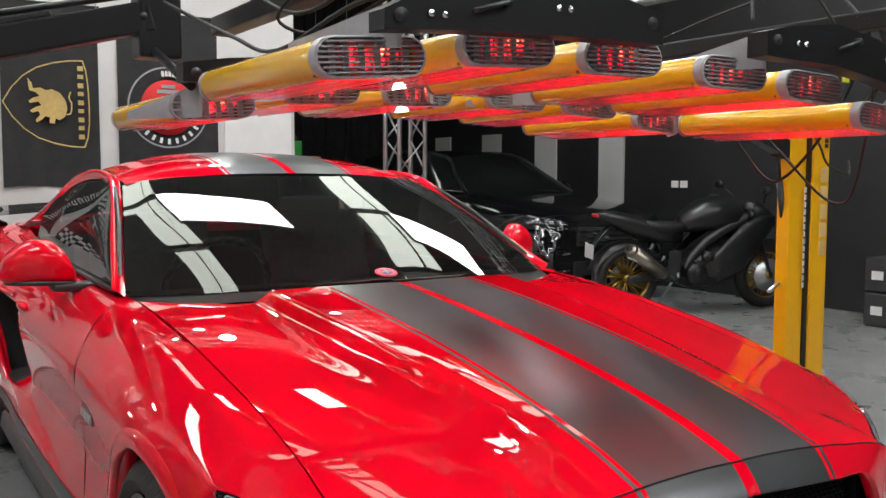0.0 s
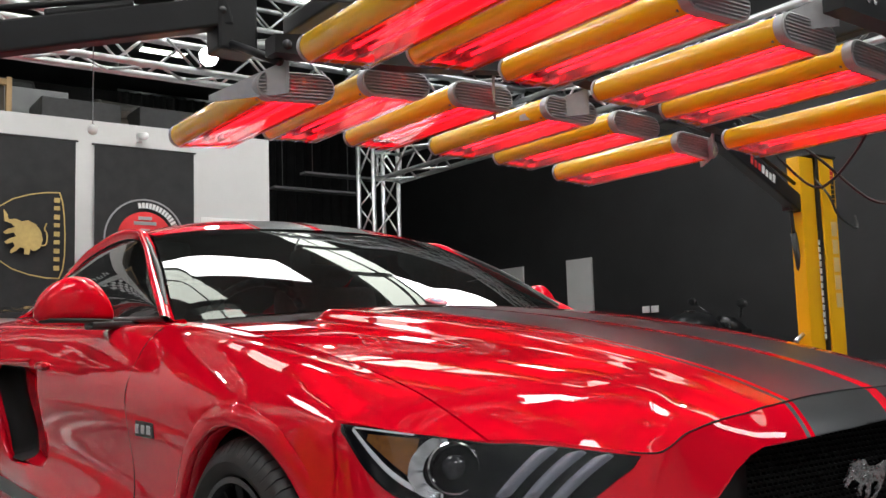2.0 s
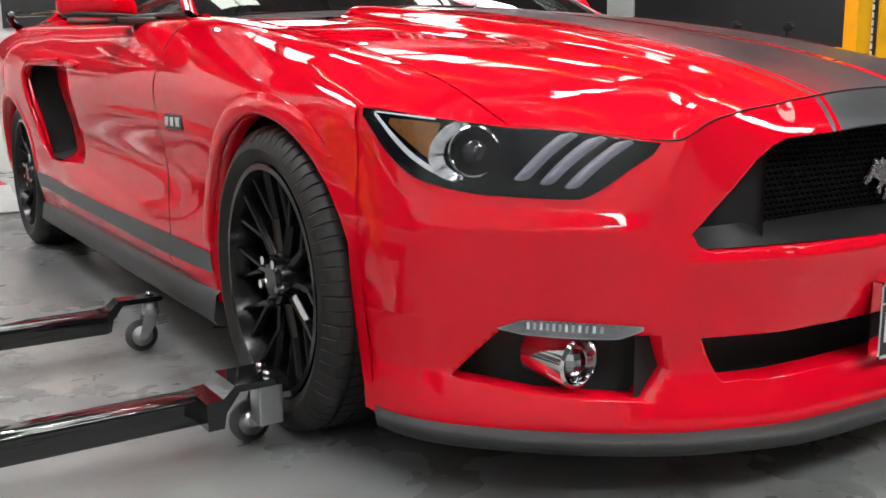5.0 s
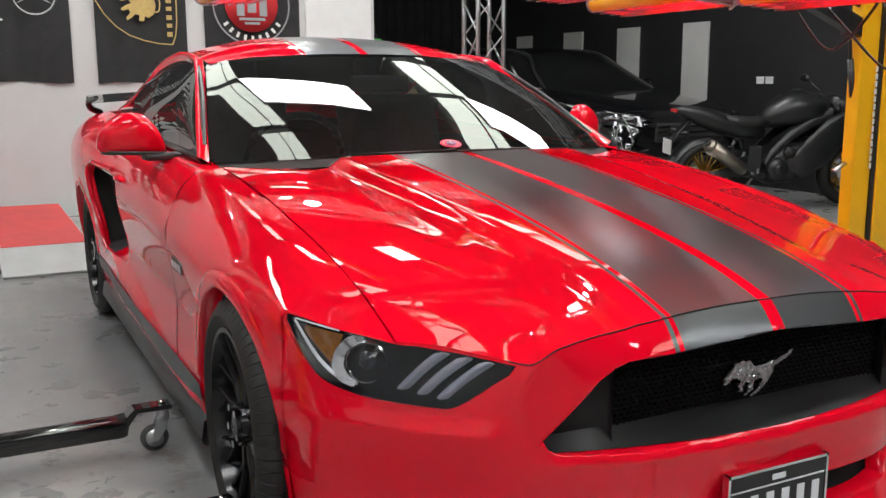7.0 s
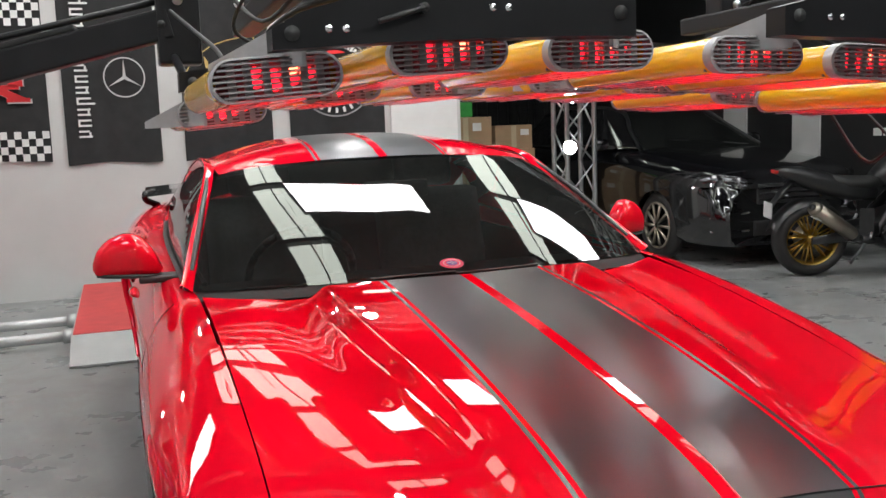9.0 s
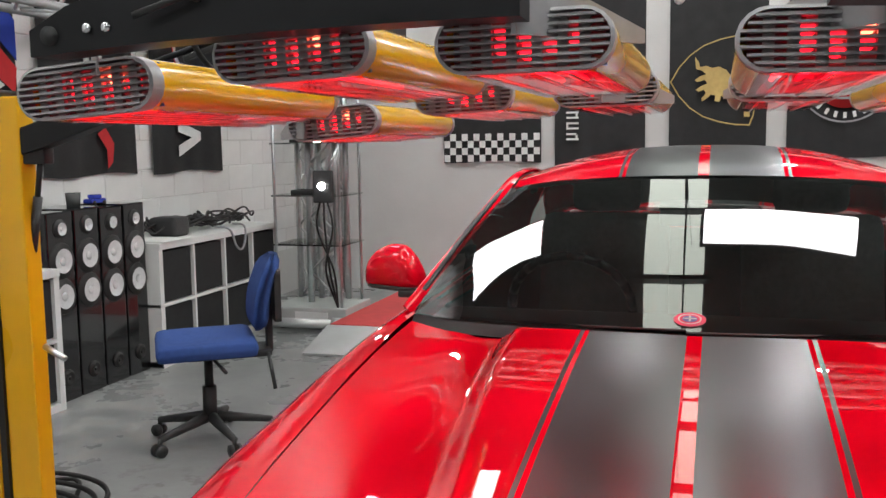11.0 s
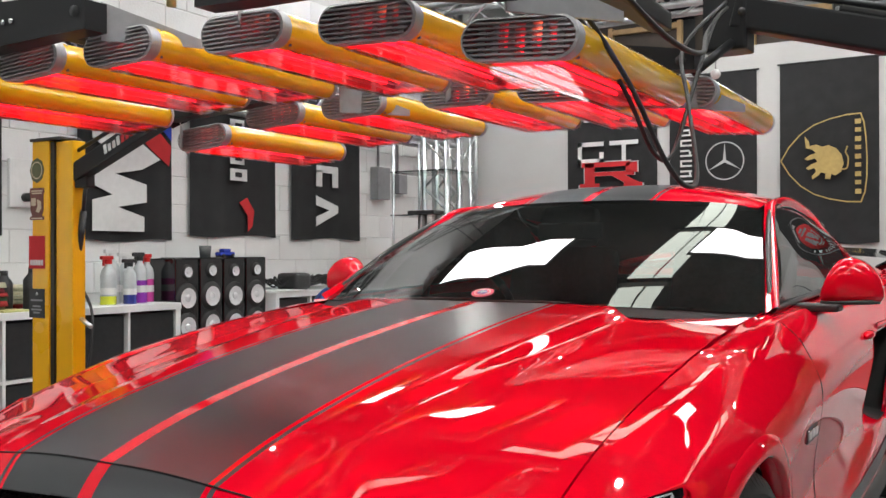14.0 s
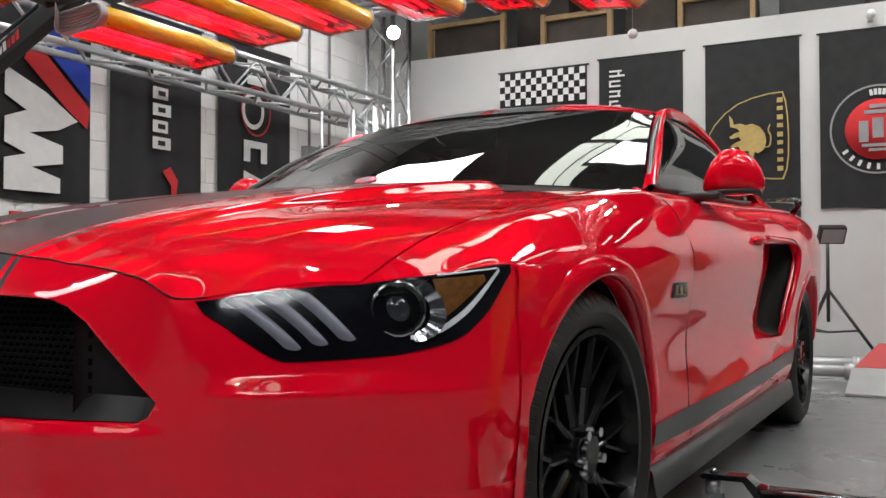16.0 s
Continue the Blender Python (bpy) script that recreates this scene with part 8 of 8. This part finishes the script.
def motorbike(x, y, turn):
    e = thing("motorbike", "black sports motorbike with gold spoked wheels on its stand", "motorbike", (x, y, 0))
    M = Matrix.Translation((x, y, 0)) @ Matrix.Rotation(turn, 4, "Z") @ Matrix.Rotation(radians(4), 4, "X")
    def put(bm):
        bmesh.ops.transform(bm, matrix=M, verts=bm.verts)
        return bm
    # local: rear wheel at 0, front at +x 1.42, y to the bike's left
    for cx, w in ((0.0, 0.095), (1.42, 0.062)):
        R = 0.315
        prof = [(0.215, -w * 0.72), (0.235, -w * 0.95), (0.262, -w), (0.288, -w * 0.82), (0.306, -w * 0.45), (R, 0), (0.306, w * 0.45), (0.288, w * 0.82), (0.262, w), (0.235, w * 0.95), (0.215, w * 0.72)]
        P = [[(cx + r * math.cos(t), yy, R + r * math.sin(t)) for r, yy in prof] for t in np.linspace(0, 2 * math.pi, 49)]
        wb = part("wheel", put(sheet(P)), rubber, e)
        part("rim", put(sheet([[(cx + r * math.cos(t), yy, R + r * math.sin(t)) for r, yy in ((0.218, -w * 0.74), (0.208, -w * 0.72), (0.198, -w * 0.3), (0.198, w * 0.3), (0.208, w * 0.72), (0.218, w * 0.74))] for t in np.linspace(0, 2 * math.pi, 49)])), gold, wb, "gold alloy rim")
        for k in range(14):
            a = 2 * math.pi * (k // 2) / 7
            b = a + (0.36 if k % 2 else 0.02)
            bm = bmesh.new()
            for f in (-0.45, 0.45):
                rod(bm, (cx + 0.030 * math.cos(a), w * f * 0.8, R + 0.030 * math.sin(a)), (cx + 0.205 * math.cos(b), w * f, R + 0.205 * math.sin(b)), 0.0095, 8, 0.007)
            part("spoke", put(bm), gold, wb)
        bm = bmesh.new()
        rod(bm, (cx, -0.09, R), (cx, 0.09, R), 0.036, 20)
        part("hub", put(bm), gold, wb)
        bm = bmesh.new()
        for f in ((0.075,) if cx == 0 else (-0.075, 0.075)):
            rod(bm, (cx, f - 0.003, R), (cx, f + 0.003, R), 0.11 if cx == 0 else 0.155, 32)
        part("brake_disc", put(bm), steel, wb)
    for s in (-1, 1):
        part("swing_arm", put_shift(loft([(-0.03, 0.315, 0.020, 0.030), (0.10, 0.325, 0.022, 0.042), (0.34, 0.37, 0.026, 0.060), (0.52, 0.40, 0.030, 0.055)], 12, 0.7), 0.125 * s, M), black_satin, e)
        # frame spar from the steering head to the swing arm pivot
        bm = bmesh.new()
        pts = [(1.10, 0.86), (0.92, 0.78), (0.72, 0.66), (0.56, 0.50), (0.50, 0.38)]
        P = []
        for px, pz in pts:
            P.append([(px, (0.135 + d) * s, pz + h) for d, h in ((0, 0.05), (0.035, 0.04), (0.035, -0.04), (0, -0.05), (0, 0.05))])
        part("frame_spar", put(sheet(P)), frame_grey, e, "grey frame spar")
        part("fork", put_shift(loft([(1.42, 0.31, 0.028, 0.020), (1.36, 0.47, 0.030, 0.028), (1.28, 0.70, 0.024, 0.030), (1.19, 0.95, 0.024, 0.025)], 12), 0.10 * s, M), black_satin, e)
        part("side_fairing", put_shift(loft([(0.70, 0.40, 0.020, 0.05), (0.86, 0.46, 0.035, 0.17), (1.05, 0.60, 0.045, 0.22), (1.22, 0.74, 0.035, 0.15), (1.36, 0.84, 0.012, 0.05)], 16, 0.8), 0.185 * s, M), bike_black, e)
        m = part("bike_mirror", put(ellipsoid((1.12, 0.40 * s, 1.13), (0.025, 0.075, 0.038))), bike_black, e)
        bm = bmesh.new()
        rod(bm, (1.22, 0.22 * s, 1.00), (1.13, 0.38 * s, 1.12), 0.009, 8)
        part("mirror_stalk", put(bm), black_satin, m)
        bm = bmesh.new()
        rod(bm, (1.13, 0.14 * s, 0.93), (1.04, 0.34 * s, 0.91), 0.017, 10)
        part("handlebar", put(bm), black_satin, e)
        bm = bmesh.new()
        rod(bm, (0.45, 0.15 * s, 0.38), (0.38, 0.28 * s, 0.36), 0.012, 8)
        rod(bm, (0.45, 0.13 * s, 0.48), (0.42, 0.17 * s, 0.36), 0.014, 8)
        part("foot_peg", put(bm), steel, e)
    # engine: block, cylinder bank, round covers with bolts
    part("engine", put(loft([(0.50, 0.36, 0.13, 0.09), (0.58, 0.38, 0.17, 0.16), (0.80, 0.42, 0.18, 0.19), (0.98, 0.47, 0.17, 0.17), (1.05, 0.50, 0.12, 0.10)], 20, 0.6)), black_satin, e, "black engine block")
    for cx, cz, r in ((0.62, 0.37, 0.105), (0.84, 0.38, 0.085), (0.72, 0.52, 0.055)):
        bm = bmesh.new()
        rod(bm, (cx, -0.205, cz), (cx, -0.165, cz), r * 0.86, 28, r)
        rod(bm, (cx, -0.215, cz), (cx, -0.205, cz), r * 0.45, 20, r * 0.5)
        for k in range(6):
            a = k * math.pi / 3
            rod(bm, (cx + r * 0.9 * math.cos(a), -0.195, cz + r * 0.9 * math.sin(a)), (cx + r * 0.9 * math.cos(a), -0.170, cz + r * 0.9 * math.sin(a)), 0.009, 8)
        part("engine_cover", put(bm), black_satin, e)
    for k in range(5):
        part("cooling_fin", put(boxed(0.86, 1.06, -0.15, 0.15, 0.56 + 0.022 * k, 0.568 + 0.022 * k, 0.002)), black_satin, e, smooth=False)
    tank = part("tank", put(loft([(0.50, 0.80, 0.09, 0.06), (0.58, 0.83, 0.13, 0.11), (0.70, 0.87, 0.17, 0.145), (0.86, 0.90, 0.205, 0.155), (1.00, 0.90, 0.19, 0.13), (1.10, 0.88, 0.12, 0.08)], 24, 0.85)), bike_black, e, "matt black fuel tank")
    bm = bmesh.new()
    rod(bm, (0.84, 0, 1.045), (0.84, 0, 1.062), 0.055, 24, 0.048)
    part("filler_cap", put(bm), black_satin, tank)
    # seat, hump and tail
    part("seat", put(loft([(0.56, 0.78, 0.10, 0.045), (0.42, 0.765, 0.13, 0.055), (0.26, 0.775, 0.13, 0.055), (0.14, 0.80, 0.11, 0.05)], 18, 0.75)), seat_black, e, "black vinyl seat")
    part("tail_unit", put(loft([(0.50, 0.69, 0.11, 0.07), (0.30, 0.71, 0.13, 0.085), (0.10, 0.77, 0.125, 0.10), (-0.08, 0.83, 0.10, 0.085), (-0.22, 0.87, 0.07, 0.05), (-0.31, 0.885, 0.035, 0.02)], 18, 0.8)), bike_black, e, "black upswept tail")
    part("tail_light", put(boxed(-0.325, -0.295, -0.05, 0.05, 0.868, 0.895, 0.004)), cap_red, e, smooth=False)
    hang = part("plate_hanger", put(loft([(-0.16, 0.80, 0.06, 0.03), (-0.26, 0.70, 0.05, 0.02), (-0.33, 0.60, 0.05, 0.015)], 12, 0.7)), bike_black, e)
    part("plate", put(boxed(-0.36, -0.352, -0.09, 0.09, 0.50, 0.63, 0.002, Matrix.Identity(4))), print_pale, hang, smooth=False)
    for s in (-1, 1):
        part("indicator", put(ellipsoid((-0.25, 0.12 * s, 0.70), (0.03, 0.045, 0.018))), bike_black, hang)
    P = []
    for t in np.linspace(radians(70), radians(165), 14):
        P.append([(0.34 * math.cos(t), yy, 0.315 + 0.34 * math.sin(t) + dz) for yy, dz in ((-0.10, -0.05), (-0.085, -0.01), (0, 0.004), (0.085, -0.01), (0.10, -0.05))])
    part("hugger", put(sheet(P)), bike_black, e)
    P = []
    for t in np.linspace(radians(40), radians(150), 14):
        P.append([(1.42 + 0.34 * math.cos(t), yy, 0.315 + 0.34 * math.sin(t) + dz) for yy, dz in ((-0.075, -0.05), (-0.06, -0.01), (0, 0.004), (0.06, -0.01), (0.075, -0.05))])
    part("front_mudguard", put(sheet(P)), bike_black, e)
    bm = bmesh.new()
    rod(bm, (0.52, -0.14, 0.30), (0.34, -0.19, 0.33), 0.030, 16)
    rod(bm, (0.34, -0.19, 0.33), (0.27, -0.21, 0.37), 0.030, 16, 0.050)
    part("exhaust_pipe", put(bm), black_satin, e)
    q = Matrix.Translation((0.27, -0.215, 0.37)) @ Vector((-0.36, -0.03, 0.25)).to_track_quat("Z", "Y").to_matrix().to_4x4() @ Matrix.Diagonal((1.25, 0.85, 1, 1))
    bm = bmesh.new()
    for z0, z1, r0, r1 in ((0.0, 0.03, 0.048, 0.066), (0.03, 0.40, 0.066, 0.070), (0.40, 0.43, 0.070, 0.058)):
        bmesh.ops.create_cone(bm, cap_ends=True, segments=26, radius1=r0, radius2=r1, depth=z1 - z0, matrix=q @ Matrix.Translation((0, 0, (z0 + z1) / 2)))
    s = part("silencer", put(bm), titan, e, "dull titanium silencer")
    bm = bmesh.new()
    bmesh.ops.create_cone(bm, cap_ends=True, segments=20, radius1=0.030, radius2=0.026, depth=0.02, matrix=q @ Matrix.Translation((0, 0, 0.438)))
    part("silencer_tip", put(bm), black_satin, s)
    part("silencer_badge", put(boxed(-0.045, 0.045, -0.074, -0.066, 0.33, 0.375, 0.001, q)), print_white, s, smooth=False)
    part("headlight", put(loft([(1.16, 0.92, 0.10, 0.09), (1.28, 0.88, 0.135, 0.12), (1.40, 0.83, 0.11, 0.09), (1.47, 0.80, 0.06, 0.04)], 18, 0.8)), bike_black, e, "black nose fairing")
    part("radiator", put(boxed(1.06, 1.10, -0.16, 0.16, 0.42, 0.70, 0.01)), black_plastic, e, smooth=False)
    bm = bmesh.new()
    rod(bm, (0.55, 0.12, 0.26), (0.50, 0.30, 0.015), 0.012, 8)
    part("side_stand", put(bm), steel, e)
    part("heel_plate", put(boxed(0.33, 0.45, -0.185, -0.178, 0.34, 0.58, 0.003, Matrix.Identity(4))), frame_grey, e, smooth=False)
    return e


motorbike(4.46, 4.30, radians(-18))


# ---- black wagon parked at the back ----
dim_reflector = mat("smoked_reflector", (0.10, 0.10, 0.105), 0.25, 1.0, 0.3, 60)
wagon_paint = mat("black_wagon_paint", (0.005, 0.005, 0.006), 0.12, 0, 0.1, 60, coat=1.0)


def wagon(x, y):
    """A parked black wagon, nose towards -y."""
    e = thing("black_wagon", "glossy black parked wagon with chrome-edged headlights", "car", (x, y, 0))
    ky = [0, 0.10, 0.40, 0.95, 1.25, 1.6, 2.2, 3.2, 4.0, 4.45, 4.6]
    top = [0.72, 0.87, 0.945, 1.01, 1.045, 1.07, 1.09, 1.10, 1.11, 1.09, 1.00]
    wid = [0.70, 0.80, 0.87, 0.90, 0.91, 0.91, 0.91, 0.91, 0.90, 0.86, 0.80]
    P = []
    for t in np.concatenate([np.linspace(0, 0.5, 14), np.linspace(0.56, 4.6, 50)]):
        zt, w = float(interp(t, ky, top)), float(interp(t, ky, wid))
        half = [(0, zt), (w * 0.5, zt - 0.005), (w * 0.80, zt - 0.03), (w * 0.93, zt - 0.09), (w * 0.99, zt - 0.24), (w, 0.62), (w * 0.99, 0.42), (w * 0.97, 0.26), (w * 0.9, 0.20)]
        row = [(x - a, y + t, b) for a, b in half[::-1]] + [(x + a, y + t, b) for a, b in half[1:]]
        P.append(row)
    bm = sheet(P)
    bm.faces.new([v for v in bm.verts][:len(P[0])][::-1])
    poly = [(0.32 * math.cos(radians(a)), 0.33 + 0.34 * math.sin(radians(a))) for a in range(0, 181, 20)] + [(-0.32, 0.0), (0.32, 0.0)]
    for cy in (0.90, 3.62):
        cut_out(bm, [(y + cy + p, q) for p, q in poly], 0, lambda m: True)
    part("body", bm, wagon_paint, e)
    base = [(1.45, 0.72, 1.04), (2.1, 0.80, 1.06), (3.2, 0.82, 1.08), (4.3, 0.76, 1.08)]
    roof = [(2.15, 0.50, 1.43), (2.6, 0.56, 1.495), (3.3, 0.57, 1.50), (4.05, 0.54, 1.44)]
    P = []
    for u in np.linspace(0, 1, 24):
        a, b = along([(p[1], p[0], p[2]) for p in base], u), along([(p[1], p[0], p[2]) for p in roof], u)
        row = []
        for v in np.linspace(0, 1, 6):
            p = a.lerp(b, v)
            row.append((p.x, p.y, p.z))
        P.append(row)
    for s in (-1, 1):
        part("side_glass", sheet([[(x + s * p[0], y + p[1], p[2]) for p in r] for r in P], flip=s < 0), black_gloss, e)
    part("roof_panel", sheet([[(x + s * P[k][-1][0], y + P[k][-1][1], P[k][-1][2] + 0.03 * (1 - s * s)) for s in np.linspace(-1, 1, 9)] for k in range(24)], flip=False), wagon_paint, e)
    part("front_glass", sheet([[(x + s * (0.72 + (0.50 - 0.72) * v), y + 1.45 - 0.10 * (1 - s * s) + (0.70 - 0.05 * (1 - s * s)) * v, 1.042 + 0.388 * v + 0.03 * (1 - s * s) * v) for s in np.linspace(-1, 1, 9)] for v in np.linspace(0, 1, 6)], flip=True), side_glass, e)
    for s in (-1, 1):
        q = [(x + s * 0.72, y + 1.43, 1.045), (x + s * 0.62, y + 1.80, 1.24), (x + s * 0.51, y + 2.14, 1.43), (x + s * 0.565, y + 2.7, 1.50), (x + s * 0.575, y + 3.3, 1.505)]
        part("roof_rail", tube(q, 0.022), black_satin, e)
        part("chrome_rail", tube([(x + s * 0.745, y + 1.45, 1.06), (x + s * 0.82, y + 1.9, 1.075), (x + s * 0.835, y + 3.2, 1.09)], 0.008), chrome, e)
        def lamp_face(u, v, off):
            return (x + s * (0.42 + 0.47 * u), y - 0.035 - off + 0.30 * u**2.2 + 0.035 * v, 0.705 + 0.025 * u + (0.080 + 0.040 * u) * v * (1 - 0.5 * max(0, u - 0.8) / 0.2))
        h = part("headlamp", sheet([[lamp_face(u, v, 0) for v in np.linspace(0, 1, 5)] for u in np.linspace(0, 1, 14)], flip=s < 0), black_gloss, e, "dark headlamp with small reflectors inside")
        for u0, u1, v0, v1 in ((0.10, 0.34, 0.45, 0.85), (0.40, 0.62, 0.40, 0.85), (0.68, 0.90, 0.35, 0.80), (0.16, 0.30, 0.12, 0.34), (0.46, 0.58, 0.10, 0.30)):
            P2 = [[lamp_face(u0 + (u1 - u0) * a, v0 + (v1 - v0) * b, 0.003 + 0.012 * math.sin(math.pi * a) * math.sin(math.pi * b)) for b in np.linspace(0, 1, 5)] for a in np.linspace(0, 1, 7)]
            part("reflector", sheet(P2, flip=s < 0), dim_reflector, h)
        part("brow_trim", tube([lamp_face(u, 1.04, 0.004) for u in np.linspace(0.02, 0.95, 9)], 0.004), dim_reflector, h)
        part("fog_trim", tube([(x + s * 0.50, y - 0.01, 0.50), (x + s * 0.70, y + 0.05, 0.47), (x + s * 0.80, y + 0.14, 0.45)], 0.012), chrome, e)
        part("fog_trim", tube([(x + s * 0.50, y - 0.01, 0.34), (x + s * 0.70, y + 0.05, 0.33), (x + s * 0.80, y + 0.14, 0.33)], 0.010), chrome, e)
        m = part("door_mirror", ellipsoid((x + s * 0.95, y + 1.85, 1.10), (0.10, 0.07, 0.065)), wagon_paint, e)
        part("mirror_foot", boxed(x + s * 0.78, x + s * 0.90, y + 1.83, y + 1.88, 1.05, 1.08), black_plastic, m, smooth=False)
    part("grille", boxed(x - 0.42, x + 0.42, y - 0.012, y + 0.03, 0.56, 0.74, 0.02), black_plastic, e, smooth=False)
    for z in (0.60, 0.65, 0.70):
        part("grille_bar", boxed(x - 0.40, x + 0.40, y - 0.022, y - 0.012, z, z + 0.012), chrome, e, smooth=False)
    part("lower_intake", boxed(x - 0.45, x + 0.45, y - 0.015, y + 0.04, 0.28, 0.42, 0.02), black_plastic, e, smooth=False)
    for wx in (-0.80, 0.80):
        for wy in (0.90, 3.62):
            bm = torus(bmesh.new(), (x + wx, y + wy, 0.33), (1, 0, 0), 0.265, 0.065)
            w = part("wheel", bm, rubber, e)
            s = 1 if wx > 0 else -1
            for k in range(10):
                a = 2 * math.pi * k / 10
                bm = bmesh.new()
                rod(bm, (x + wx + 0.07 * s, y + wy + 0.03 * math.cos(a), 0.33 + 0.03 * math.sin(a)), (x + wx + 0.07 * s, y + wy + 0.21 * math.cos(a), 0.33 + 0.21 * math.sin(a)), 0.014, 8)
                part("spoke", bm, titan, w)
            part("rim", torus(bmesh.new(), (x + wx + 0.06 * s, y + wy, 0.33), (1, 0, 0), 0.215, 0.014), titan, w)
    return e


wagon(4.78, 4.85)

# ---- cables on the gantry ----
e = thing("gantry_cables", "black looped power cables on the curing gantry", "cables", (0.75, -0.2, 1.45))
for pts, r in (([(0.60, -0.62, 1.60), (0.74, -0.55, 1.47), (0.82, -0.48, 1.33), (0.865, -0.42, 1.20), (0.885, -0.37, 1.162), (0.88, -0.30, 1.19), (0.83, -0.18, 1.33), (0.78, -0.04, 1.46), (0.80, 0.20, 1.60)], 0.0042),
               ([(0.60, -0.60, 1.61), (0.71, -0.52, 1.49), (0.775, -0.38, 1.34), (0.79, -0.26, 1.235), (0.80, -0.18, 1.235), (0.80, -0.06, 1.36), (0.80, 0.10, 1.53), (0.79, 0.25, 1.60)], 0.0042),
               ([(0.62, -0.64, 1.58), (0.78, -0.56, 1.50), (0.86, -0.40, 1.40), (0.86, -0.20, 1.41), (0.80, 0.05, 1.50), (0.78, 0.22, 1.58)], 0.005),
               ([(-0.80, 0.16, 1.66), (-0.72, 0.0, 1.66), (-0.66, -0.25, 1.55), (-0.60, -0.5, 1.60), (-0.50, -0.56, 1.58)], 0.0045),
               ([(-0.80, 0.16, 1.62), (-0.74, -0.1, 1.52), (-0.72, -0.3, 1.47), (-0.64, -0.5, 1.54), (-0.45, -0.56, 1.57)], 0.0045),
               ([(0.28, -0.56, 1.58), (0.36, -0.50, 1.70), (0.52, -0.50, 1.70), (0.60, -0.55, 1.58)], 0.004),
               ([(0.62, -0.60, 1.60), (0.70, -0.45, 1.70), (0.80, -0.20, 1.74), (0.86, 0.10, 1.72), (0.80, 0.28, 1.66)], 0.0035),
               ([(-0.62, -0.60, 1.55), (-0.70, -0.45, 1.58), (-0.72, -0.30, 1.53), (-0.66, -0.36, 1.50), (-0.58, -0.52, 1.56)], 0.0035),
               ([(1.86, 0.47, 1.44), (1.84, 0.40, 1.36), (1.90, 0.40, 1.28), (2.06, 0.42, 1.24), (2.10, 0.45, 1.30)], 0.005)):
    part("cable", tube(pts, r), rubber, e)
bm = bmesh.new()
rod(bm, (-0.15, -0.50, 1.565), (-0.15, -0.50, 1.60), 0.010, 8)
rod(bm, (-0.15, -0.50, 1.60), (-0.15, -0.50, 1.615), 0.016, 8)
part("yellow_tag", boxed(0.735, 0.760, -0.470, -0.464, 1.475, 1.500, 0.001), mat("yellow_tag", (0.75, 0.80, 0.05), 0.5, 0, 0.05), e, smooth=False)
part("cable_gland", bm, mat("brass_gland", (0.5, 0.42, 0.2), 0.35, 0.8, 0.1, 20), e)


# ---- painted blocks of the west wall ----
def block_mesh(w, h, d, c=0.004):
    pts = [(0, 0, 0), (0, w, 0), (0, w, h), (0, 0, h), (d, c, c), (d, w - c, c), (d, w - c, h - c), (d, c, h - c)]
    me = bpy.data.meshes.new("block")
    me.from_pydata(pts, [], [(4, 5, 6, 7), (0, 1, 5, 4), (1, 2, 6, 5), (2, 3, 7, 6), (3, 0, 4, 7)])
    me.materials.append(block_paint)
    return me


block_paint = mat("white_block_paint", (0.80, 0.80, 0.79), 0.55, 0, 0.06, 4, 0.25, 60)
full_block = block_mesh(0.396, 0.196, 0.005)
for r in range(14):
    for c in range(20):
        ob = new("block", full_block)
        ob.parent = wall_west
        ob.matrix_basis = Matrix.Translation((-3.758, -1.45 + 0.4 * c + (0.2 if r % 2 else 0.0), 0.40 + 0.2 * r))
